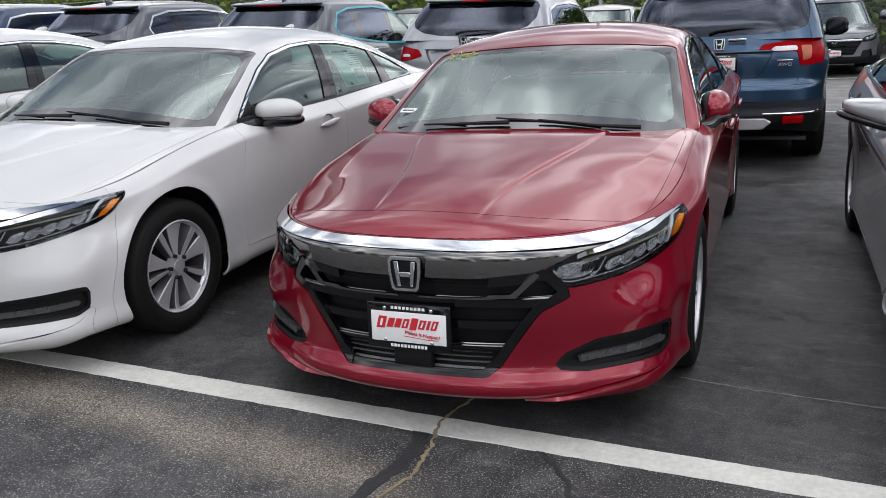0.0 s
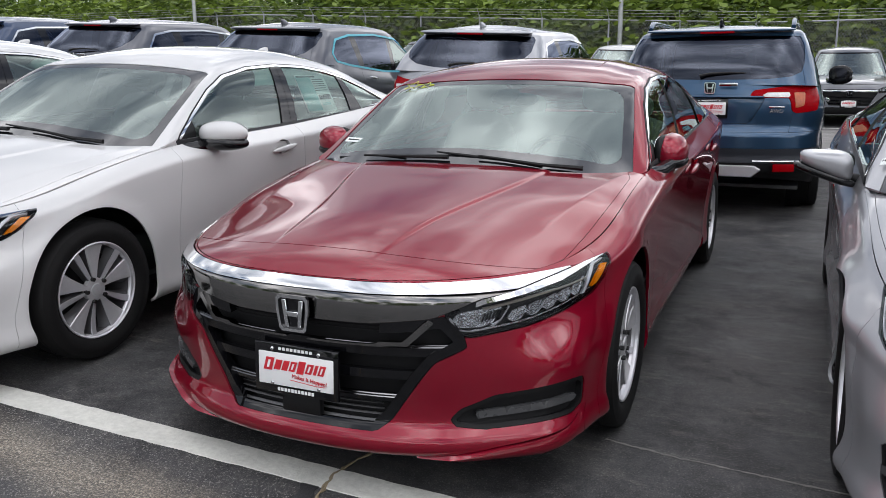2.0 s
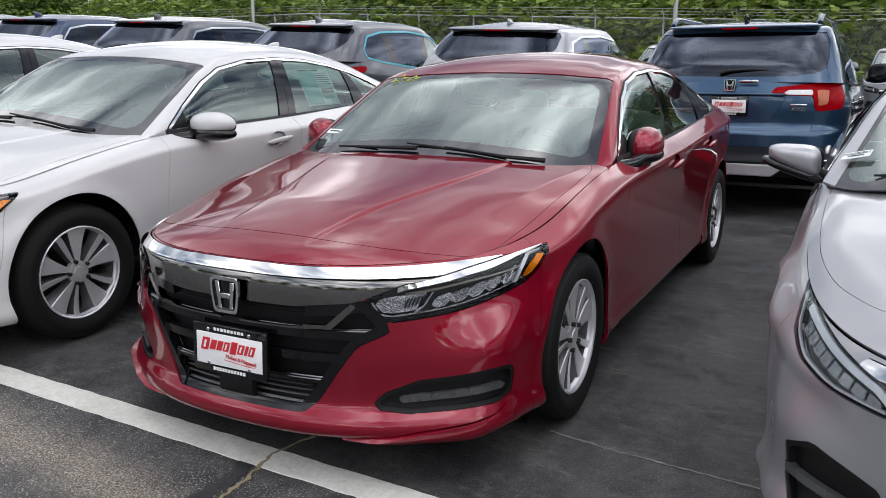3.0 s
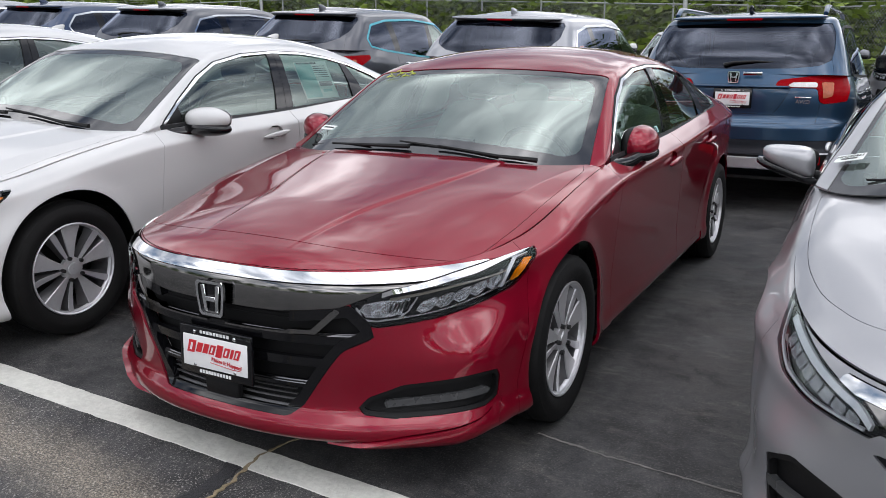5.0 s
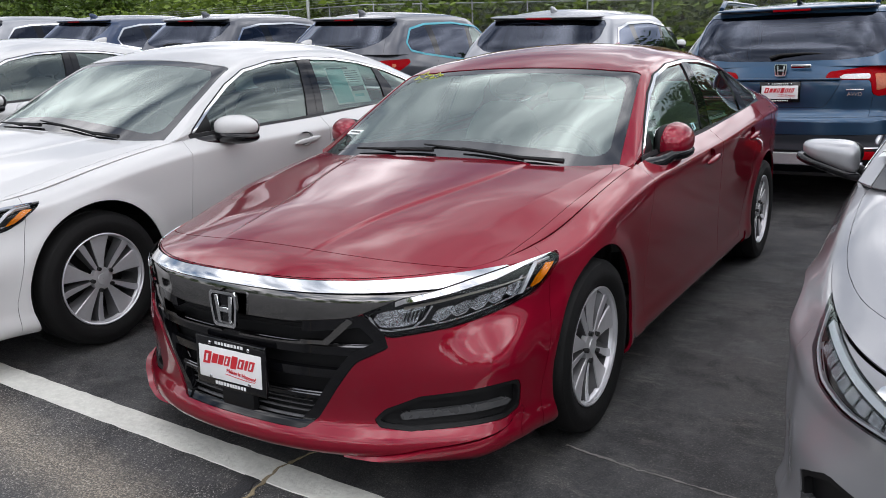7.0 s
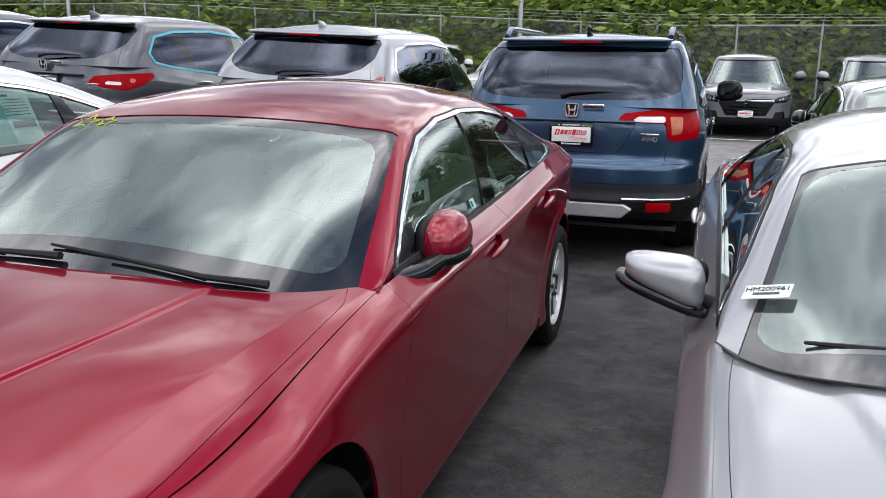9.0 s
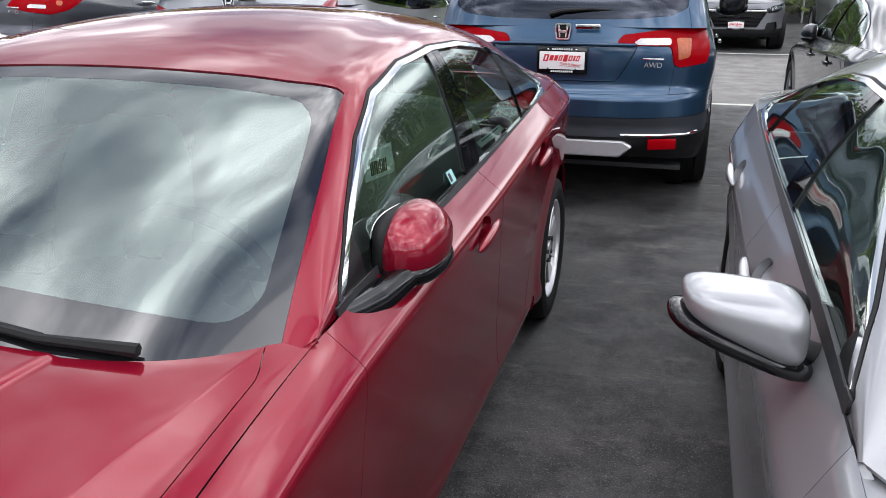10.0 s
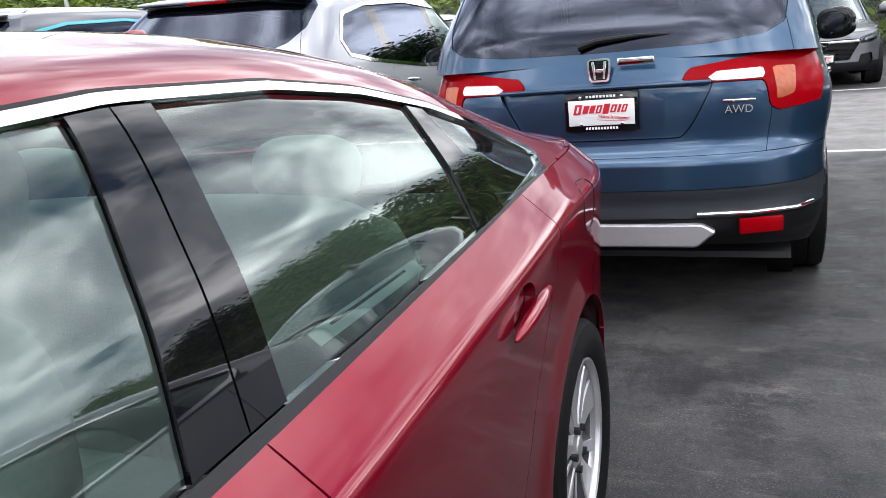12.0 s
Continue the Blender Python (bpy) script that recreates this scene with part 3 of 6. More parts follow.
    for k in range(5):
        a = 2 * math.pi * (k + 0.5) / 5
        bm = bmesh.new()
        bmesh.ops.create_cone(bm, cap_ends=True, segments=8, radius1=0.010, radius2=0.010, depth=0.02, matrix=pose(h * 0.74, 0.056 * math.cos(a), 0.056 * math.sin(a), 0, 90, 0))
        part("wheel_nut", bm, STEEL, hub)
    return hub


def badge(parent, x, y, z, size, facing=-1, name="badge"):
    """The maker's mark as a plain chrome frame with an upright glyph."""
    ob = new(name)
    ob.parent = parent
    ob.matrix_local = pose(x, y, z, 0, 0, 0 if facing < 0 else 180)
    def ringed(k, dx):
        return [(dx * k * a, dx * k * b) for a, b in ((-0.42, 0.5), (0.42, 0.5), (0.5, 0.42), (0.5, 0.1), (0.42, -0.42), (0.34, -0.5), (-0.34, -0.5), (-0.42, -0.42), (-0.5, 0.1), (-0.5, 0.42))]
    outer, inner = ringed(1.0, size), ringed(0.84, size)
    bm = bmesh.new()
    n = len(outer)
    v = [[bm.verts.new((px, dy, pz)) for px, pz in pts] for pts, dy in ((outer, 0.0), (outer, -0.010), (inner, -0.010), (inner, 0.0))]
    for a, b in zip(v, v[1:]):
        for i in range(n):
            bm.faces.new((a[i], a[(i + 1) % n], b[(i + 1) % n], b[i]))
    bmesh.ops.recalc_face_normals(bm, faces=bm.faces)
    part("badge_frame", bm, CHROME, ob, smooth=False)
    part("badge_field", slab(inner, 0.004), GLOSS_BLACK, ob, smooth=False)
    k = size
    bars = [[(-0.34, 0.38), (-0.20, 0.38), (-0.14, -0.38), (-0.24, -0.38)], [(0.34, 0.38), (0.20, 0.38), (0.14, -0.38), (0.24, -0.38)], [(-0.17, 0.05), (0.17, 0.05), (0.155, -0.09), (-0.155, -0.09)]]
    for pts in bars:
        piece = part("badge_bar", slab([(a * k, b * k) for a, b in pts], 0.007, 0.0015), CHROME, ob)
        piece.location = (0, -0.009, 0)
    return ob


def plate(parent, m, name="licence_plate"):
    """A dealer's plate in a black frame; its brand and numbers are plain shapes."""
    ob = new(name)
    ob.parent = parent
    ob.matrix_local = m
    part("plate_frame", box((0.325, 0.016, 0.172), bevel=0.006), GLOSS_BLACK, ob)
    part("plate_sheet", box((0.290, 0.006, 0.112), (0, -0.007, -0.002), 0.002), PLATE_WHITE, ob)
    for i, (x, w, hgt) in enumerate(((-0.102, 0.032, 0.044), (-0.066, 0.024, 0.034), (-0.037, 0.022, 0.034), (-0.008, 0.023, 0.034), (0.024, 0.026, 0.044), (0.056, 0.024, 0.034), (0.080, 0.011, 0.034), (0.103, 0.022, 0.034))):
        glyph = part("plate_glyph", slab([(-w / 2 - 0.006, -hgt / 2), (w / 2 - 0.006, -hgt / 2), (w / 2 + 0.006, hgt / 2), (-w / 2 + 0.006, hgt / 2)], 0.002), PLATE_RED, ob, smooth=False)
        glyph.location = (x, -0.0125, 0.014)
        if i in (1, 2, 4, 6):
            continue
        fill = part("glyph_fill", slab([(-w * 0.14 - 0.004, -hgt * 0.30), (w * 0.14 - 0.004, -hgt * 0.30), (w * 0.14 + 0.004, hgt * 0.30), (-w * 0.14 + 0.004, hgt * 0.30)], 0.001), PLATE_WHITE, ob, smooth=False)
        fill.location = (x, -0.0140, 0.014)
    lettering("Makes It Happen!", 0.019, pose(0.055, -0.0125, -0.024, 90, 5, 0), PLATE_RED, ob, "plate_words")
    part("plate_swoosh", tube([(-0.02, -0.0105, -0.033), (0.03, -0.0105, -0.037), (0.08, -0.0105, -0.041), (0.115, -0.0105, -0.040)], 0.0012, 6), PLATE_RED, ob)
    for x in np.linspace(-0.06, 0.06, 9):
        part("plate_bar", box((0.010, 0.002, 0.010), (x, -0.009, 0.069)), PLATE_WHITE, ob, smooth=False)
    for x in np.linspace(-0.066, 0.066, 11):
        part("plate_bar", box((0.009, 0.002, 0.011), (x, -0.009, -0.071)), PLATE_WHITE, ob, smooth=False)
    for x, z in ((-0.09, 0.066), (0.09, 0.066), (-0.09, -0.052), (0.09, -0.052)):
        part("plate_screw", blob((0.014, 0.006, 0.014), (x, -0.010, z), 2, u_steps=10, v_steps=6), CHROME, ob)
    return ob


def seat(parent, x, y, z, mat, name="front_seat"):
    ob = new(name)
    ob.parent = parent
    ob.matrix_local = pose(x, y, z)
    part("seat_cushion", blob((0.52, 0.54, 0.20), (0, 0, 0.0), 4, (-6, 0, 0)), mat, ob)
    part("seat_back", blob((0.50, 0.18, 0.66), (0, 0.32, 0.33), 3.4, (-18, 0, 0), lambda v: (v.x * (1 - 0.18 * max(v.z, 0)), v.y, v.z)), mat, ob)
    part("headrest", blob((0.26, 0.11, 0.19), (0, 0.47, 0.75), 3.0, (-14, 0, 0)), mat, ob)
    for dx in (-0.06, 0.06):
        part("headrest_post", tube([(dx, 0.44, 0.58), (dx, 0.47, 0.70)], 0.007, 6), CHROME, ob)
    return ob


def cockpit(car, c, cloth):
    """Dash, wheel, seats, door cards and floor, as they show through the glass."""
    y0, top = c["dash_y"], c["dash_z"]
    W = c["W"] * 0.80
    part("dashboard", blob((2 * W, 0.62, 0.20), (0, y0 + 0.10, top - 0.10), 5, (4, 0, 0)), DASH, car)
    part("dash_panel", box((2 * W - 0.1, 0.10, 0.34), (0, y0 + 0.34, top - 0.30), 0.03), DASH, car)
    part("display_screen", box((0.24, 0.03, 0.14), (0, y0 + 0.38, top + 0.01), 0.01, (-12, 0, 0)), GLOSS_BLACK, car)
    part("instrument_hood", blob((0.40, 0.24, 0.12), (0.36, y0 + 0.32, top + 0.0), 3), DASH, car)
    helm = new("steering_wheel")
    helm.parent = car
    helm.matrix_local = pose(0.36, y0 + 0.60, top - 0.04, -64, 0, 0)
    part("wheel_rim", tube([(0.185 * math.cos(a), 0.185 * math.sin(a), 0) for a in np.linspace(0, 2 * math.pi, 33)], 0.016, 10), BLACK, helm)
    part("wheel_hub", blob((0.20, 0.16, 0.06), (0, 0, 0.0), 3), DASH, helm)
    part("wheel_spoke", box((0.34, 0.035, 0.02), (0, 0, 0.0), 0.008), BLACK, helm)
    part("cabin_floor", box((2 * W, c["cab_end"] - y0, 0.03), (0, (c["cab_end"] + y0) / 2, 0.28)), DASH, car)
    part("console", box((0.22, 0.95, 0.26), (0, y0 + 0.85, 0.45), 0.03), DASH, car)
    for x in (-0.37, 0.37):
        seat(car, x, y0 + 0.95, 0.48 + c["lift"], cloth)
    back = new("rear_seat")
    back.parent = car
    back.matrix_local = pose(0, c["rear_seat"], 0.46 + c["lift"])
    part("seat_cushion", blob((1.30, 0.54, 0.22), (0, 0, 0), 5, (-5, 0, 0)), cloth, back)
    part("seat_back", blob((1.30, 0.18, 0.66), (0, 0.32, 0.30), 5, (-22, 0, 0)), cloth, back)
    for x in (-0.38, 0.38):
        part("headrest", blob((0.26, 0.10, 0.15), (x, 0.46, 0.66), 3, (-18, 0, 0)), cloth, back)
    part("parcel_shelf", box((1.2, 0.5, 0.03), (0, c["rear_seat"] + 0.66, c["dash_z"] + 0.03)), DASH, car)
    for d in (-1, 1):
        part("door_card", box((0.05, c["cab_end"] - y0 - 0.9, 0.56), (d * (W + 0.015), (c["cab_end"] + y0) / 2 - 0.1, 0.66), 0.02), DASH, car)
        part("armrest", box((0.08, 0.7, 0.06), (d * (W - 0.02), y0 + 1.0, 0.72), 0.02), cloth, car)
    part("rear_mirror", blob((0.24, 0.05, 0.07), (0, y0 + 0.90, c["mirror_z"]), 3), BLACK, car)
    part("sensor_pod", blob((0.14, 0.16, 0.04), (0, y0 + 0.72, c["mirror_z"] + 0.022), 3, (22, 0, 0)), BLACK, car)


def door_mirror(car, x, y, z, side, mat, size=(0.235, 0.15, 0.165), cap_low=False, fold=0.0, glass=None):
    """A painted shell on a black arm, with its glass facing back."""
    ob = new("door_mirror")
    ob.parent = car
    ob.matrix_local = pose(x * side, y, z, 0, 0, 0)
    head = new("mirror_head")
    head.parent = ob
    head.matrix_local = pose(0.02 * side, 0, 0, 0, 0, fold * side)
    def shape(v):
        k = 1 - 0.30 * max(v.x * side, 0) ** 2
        nose = 1 - 0.20 * max(-v.y, 0) ** 1.5 if not cap_low else 1 - 0.08 * max(-v.y, 0)
        if cap_low:
            u = v.x * side
            return (v.x, v.y * (1 if v.y < 0 else 0.5) + 0.22 * u, v.z * (1 - 0.42 * u) * (1 - 0.1 * max(-v.y, 0)) + 0.42 * u)
        return (v.x * nose, v.y * (1 if v.y < 0 else 0.5) + 0.22 * v.x * side, v.z * k * nose + (0.10 if not cap_low else 0.24) * v.x * side)
    part("mirror_shell", blob(size, (0.115 * side, 0, 0.06), 2.5 if not cap_low else 3.6, (0, 0, -4 * side), shape, 36, 24), mat, head)
    part("mirror_glass", blob((size[0] * 0.86, 0.012, size[2] * 0.82), (0.102 * side, 0.046, 0.06), 3, (0, 0, 8 * side)), glass or CHROME, head)
    part("mirror_surround", blob((size[0] * 0.95, 0.05, size[2] * 0.92), (0.10 * side, 0.022, 0.06), 3, (0, 0, 8 * side)), BLACK, head)
    if cap_low:
        part("mirror_tray", blob((size[0] * 1.25, size[1] * 0.95, 0.044), (0.118 * side, 0.0, 0.010), 3.2, (0, -18 * side, -4 * side), lambda v: (v.x, v.y * (1 if v.y < 0 else 0.5) + 0.22 * v.x * side, v.z)), GLOSS_BLACK, head)
    else:
        part("mirror_tray", blob((size[0] * (1.0 if fold else 1.02), size[1] * (0.98 if fold else 1.04), size[2] * (0.46 if fold else 0.66)), (0.115 * side, 0.0, 0.014 if fold else 0.008), 2.8, (0, 0, -4 * side), shape), GLOSS_BLACK, head)
    arm = bmesh.new()
    if cap_low:
        tube([(-0.06 * side, -0.02, -0.03), (0.0, -0.01, -0.015), (0.08 * side, 0.0, 0.005)], [0.03, 0.026, 0.02], 12, arm)
    else:
        tube([(0.0, -0.20, -0.004), (0.012 * side, -0.15, -0.014), (0.03 * side, -0.08, -0.016), (0.05 * side, -0.02, -0.004), (0.075 * side, 0.01, 0.012)], [0.018, 0.032, 0.038, 0.034, 0.026], 14, arm)
    part("mirror_arm", arm, GLOSS_BLACK if not cap_low else BLACK, ob)
    return ob


def handle(car, x, y, z, side, mat):
    """A bowed pull bar."""
    ob = new("door_handle")
    ob.parent = car
    ob.matrix_local = pose(x * side, y, z, 5, 0, 0)
    part("handle_bar", blob((0.028, 0.245, 0.032), (0.020 * side, 0, -0.004), 2.8, (0, 0, 0), lambda v: (v.x * (1 - 0.25 * v.y * v.y) + 0.55 * side * (1 - v.y * v.y) * 0.8, v.y, v.z * (1 - 0.35 * abs(v.y) ** 3)), 32, 14), mat, ob)
    return ob


def wiper(car, points, name="wiper"):
    ob = new(name)
    ob.parent = car
    part("wiper_arm", tube(points[:3], [0.012, 0.008, 0.005], 6), BLACK, ob)
    part("wiper_blade", tube([Vector(points[1]).lerp(Vector(points[3]), k) - Vector((0, -0.014, 0.002)) for k in (0, 0.35, 0.7, 1.0)], [0.005, 0.007, 0.007, 0.004], 6), BLACK, ob)
    return ob


LONG_SALOON = dict(
    W=0.925, L=4.88, Df=1.0, Dr=0.75, p=2.6, q=2.2, pr=2.8, qr=2.3, crown=3.0, bulge=0.012, puff=0.028, square=0.24,
    sill=curve((0, 0.175), (0.5, 0.165), (1.0, 0.17), (2.4, 0.19), (4.0, 0.2), (4.88, 0.27)),
    edge=curve((0.0, 0.757), (0.3, 0.757), (0.65, 0.79), (1.0, 0.865), (1.48, 0.938), (2.0, 0.962), (2.65, 0.982), (3.36, 1.02), (3.9, 1.05), (4.4, 1.055), (4.88, 1.02)),
    flank=curve((0, 0.94), (0.04, 0.972), (0.09, 0.976), (0.17, 0.968), (0.28, 0.968), (0.5, 0.978), (0.72, 0.990), (0.898, 1.0), (0.912, 0.998), (0.96, 0.955), (1.0, 0.912)),
    nose=curve((0.1, 0.09), (0.165, 0.022), (0.19, -0.018), (0.22, -0.026), (0.245, -0.020), (0.285, 0.006), (0.33, 0.010), (0.42, 0.004), (0.55, 0.0), (0.62, 0.0), (0.72, 0.012), (0.757, 0.03)),
    tail=curve((0.2, 0.10), (0.35, 0.01), (0.6, 0.0), (0.85, 0.03), (1.0, 0.05), (1.05, 0.07)),
    plan=curve((0, 1.0), (1.0, 0.992), (2.4, 1.0), (3.4, 1.0), (4.2, 0.985), (4.88, 0.955)),
    spine=curve((0.03, 0.757), (0.1, 0.785), (0.2, 0.812), (0.4, 0.85), (0.7, 0.892), (1.0, 0.93), (1.3, 0.968), (1.5, 0.975), (4.1, 1.15), (4.3, 1.115), (4.6, 1.10), (4.8, 1.085), (4.82, 1.05)),
    crease=curve((0.1, 0.20), (0.55, 0.26), (1.13, 0.42), (1.35, 0.47)), outer=curve((0.15, 0.53), (0.25, 0.57), (0.6, 0.625), (1.0, 0.69), (1.45, 0.772)),
    rail=curve((1.1, 0.90), (1.48, 0.80), (1.8, 0.735), (2.1, 0.676), (2.4, 0.66), (2.7, 0.655), (3.3, 0.645), (3.8, 0.65), (4.2, 0.68), (4.6, 0.74)),
    rail_z=curve((1.1, 0.74), (1.48, 0.950), (1.8, 1.14), (2.1, 1.297), (2.4, 1.348), (2.7, 1.362), (3.2, 1.345), (3.6, 1.285), (3.9, 1.20), (4.2, 1.11), (4.6, 1.0)),
    roof=curve((1.1, 0.90), (1.25, 0.968), (1.7, 1.170), (2.1, 1.336), (2.25, 1.383), (2.5, 1.428), (2.85, 1.45), (3.2, 1.438), (3.5, 1.40), (3.8, 1.325), (4.15, 1.20), (4.4, 1.115), (4.7, 1.03)),
    dlo=[(1.63, 0.972), (1.78, 1.078), (1.98, 1.20), (2.15, 1.275), (2.4, 1.318), (2.7, 1.333), (3.0, 1.322), (3.25, 1.293), (3.5, 1.242), (3.72, 1.175), (3.92, 1.087), (3.90, 1.068), (3.56, 1.036), (3.0, 1.008), (2.3, 0.985)],
    base=curve((1.5, 0.966), (2.3, 0.985), (3.0, 1.008), (3.56, 1.036), (3.7, 1.046), (3.95, 1.05)),
    header=2.10, sash=0.0, mirror=(0.826, 1.83, 0.938), grip=(2.44, 3.37), wheel_y=(0.96, 3.895), wheel_r=0.333, rim_r=0.222, tread=0.225, track=0.800, arch=0.380,
    cowl=1.29, side=0.917, dash_y=1.30, dash_z=0.93, cab_end=3.9, rear_seat=3.12, lift=0.0, mirror_z=1.225, frit=0.062,
)
SHORT_SALOON = dict(LONG_SALOON, W=0.91, L=4.66, crown=2.6, outer=None, bulge=0.019, flank=curve((0, 0.94), (0.04, 0.972), (0.09, 0.976), (0.17, 0.962), (0.28, 0.955), (0.5, 0.965), (0.70, 0.986), (0.785, 1.0), (0.80, 0.998), (0.9, 0.958), (1.0, 0.912)), crease=curve((0.1, 0.34), (0.6, 0.43), (1.3, 0.60)),
    edge=curve((0.0, 0.70), (0.3, 0.705), (0.65, 0.75), (1.0, 0.84), (1.48, 0.925), (2.0, 0.955), (2.65, 0.98), (3.36, 1.02), (3.9, 1.05), (4.2, 1.055), (4.66, 1.02)),
    spine=curve((0.03, 0.70), (0.1, 0.735), (0.2, 0.772), (0.4, 0.825), (0.7, 0.885), (1.0, 0.925), (1.3, 0.962), (1.5, 0.97), (3.9, 1.15), (4.1, 1.115), (4.4, 1.10), (4.6, 1.085), (4.62, 1.05)),
    rail=curve((1.01, 0.90), (1.4, 0.80), (1.76, 0.72), (2.16, 0.635), (2.46, 0.59), (3.16, 0.58), (3.66, 0.60), (4.06, 0.64), (4.46, 0.70)),
    rail_z=curve((1.01, 0.72), (1.4, 0.925), (1.76, 1.085), (2.16, 1.25), (2.46, 1.305), (2.76, 1.32), (3.16, 1.30), (3.56, 1.23), (3.86, 1.14), (4.16, 1.05), (4.46, 0.98)),
    roof=curve((1.01, 0.88), (1.16, 0.955), (1.66, 1.15), (2.16, 1.322), (2.36, 1.37), (2.66, 1.40), (2.86, 1.41), (3.26, 1.39), (3.56, 1.33), (3.86, 1.23), (4.16, 1.12), (4.36, 1.05)),
    dlo=[(1.64, 0.965), (1.78, 1.04), (2.06, 1.16), (2.31, 1.235), (2.56, 1.268), (2.86, 1.272), (3.11, 1.255), (3.36, 1.21), (3.58, 1.15), (3.76, 1.08), (3.71, 1.06), (3.42, 1.036), (2.86, 1.008), (2.16, 0.985)],
    frit=0.03, cowl=1.29, header=2.14, sash=0.0, mirror=(0.83, 1.86, 0.935), grip=(2.40, 3.38), wheel_y=(0.97, 3.67), track=0.765, side=0.895)


def cowl_line(c, x):
    """Where the bonnet ends before the windscreen: straight across, swept back at the corners."""
    return c["cowl"] + 0.18 * np.minimum(np.abs(x) / 0.79, 1.3) ** 5


def soften(flank, levels, lid):
    """Round the shading over the shoulder where the flank meets the lid."""
    y = lid[:, -1, 1]
    side = flank[(flank[:, -1, 1] > 0.2) & (flank[:, -1, 1] < 1.7) & (flank[:, -1, 0] > 0.5)][:, -1]
    mean = lid[:, -1, 3:6] + np.stack([np.interp(y, side[:, 1], side[:, k]) for k in (3, 4, 5)], 1)
    mean /= np.linalg.norm(mean, axis=1)[:, None]
    def at(yy):
        return np.stack([np.interp(yy, y, mean[:, k]) for k in range(3)], -1)
    def fade(yy):
        return np.clip((yy - 0.42) / 0.25, 0, 1) * np.clip((1.62 - yy) / 0.1, 0, 1)
    k = np.clip((levels - 0.94) / 0.06, 0, 1)[None, :, None] * fade(flank[..., 1])[..., None] * (flank[..., 0:1] > 0.5)
    flank[..., 3:6] = flank[..., 3:6] * (1 - k) + at(flank[..., 1]) * k
    u = np.clip((np.linspace(0, 1, lid.shape[1]) - 0.88) / 0.12, 0, 1)[None, :, None]
    k = u * fade(lid[..., 1])[..., None]
    lid[..., 3:6] = lid[..., 3:6] * (1 - k) + at(lid[..., 1]) * k


def on_skin_side(surface, y, z, r):
    """A ring of places on a flank round (y, z)."""
    V = surface[0]
    made = []
    for k in range(29):
        a = k * 2 * math.pi / 28
        p, q = y + r * 1.15 * math.copysign(abs(math.cos(a)) ** 0.7, math.cos(a)), z + r * math.copysign(abs(math.sin(a)) ** 0.7, math.sin(a))
        d = np.hypot(V[:, 1] - p, V[:, 2] - q) + 1e-4
        near = np.argsort(d)[:4]
        w = 1 / d[near] ** 2
        made.append((float((V[near, 0] * w).sum() / w.sum()), p, q))
    return made


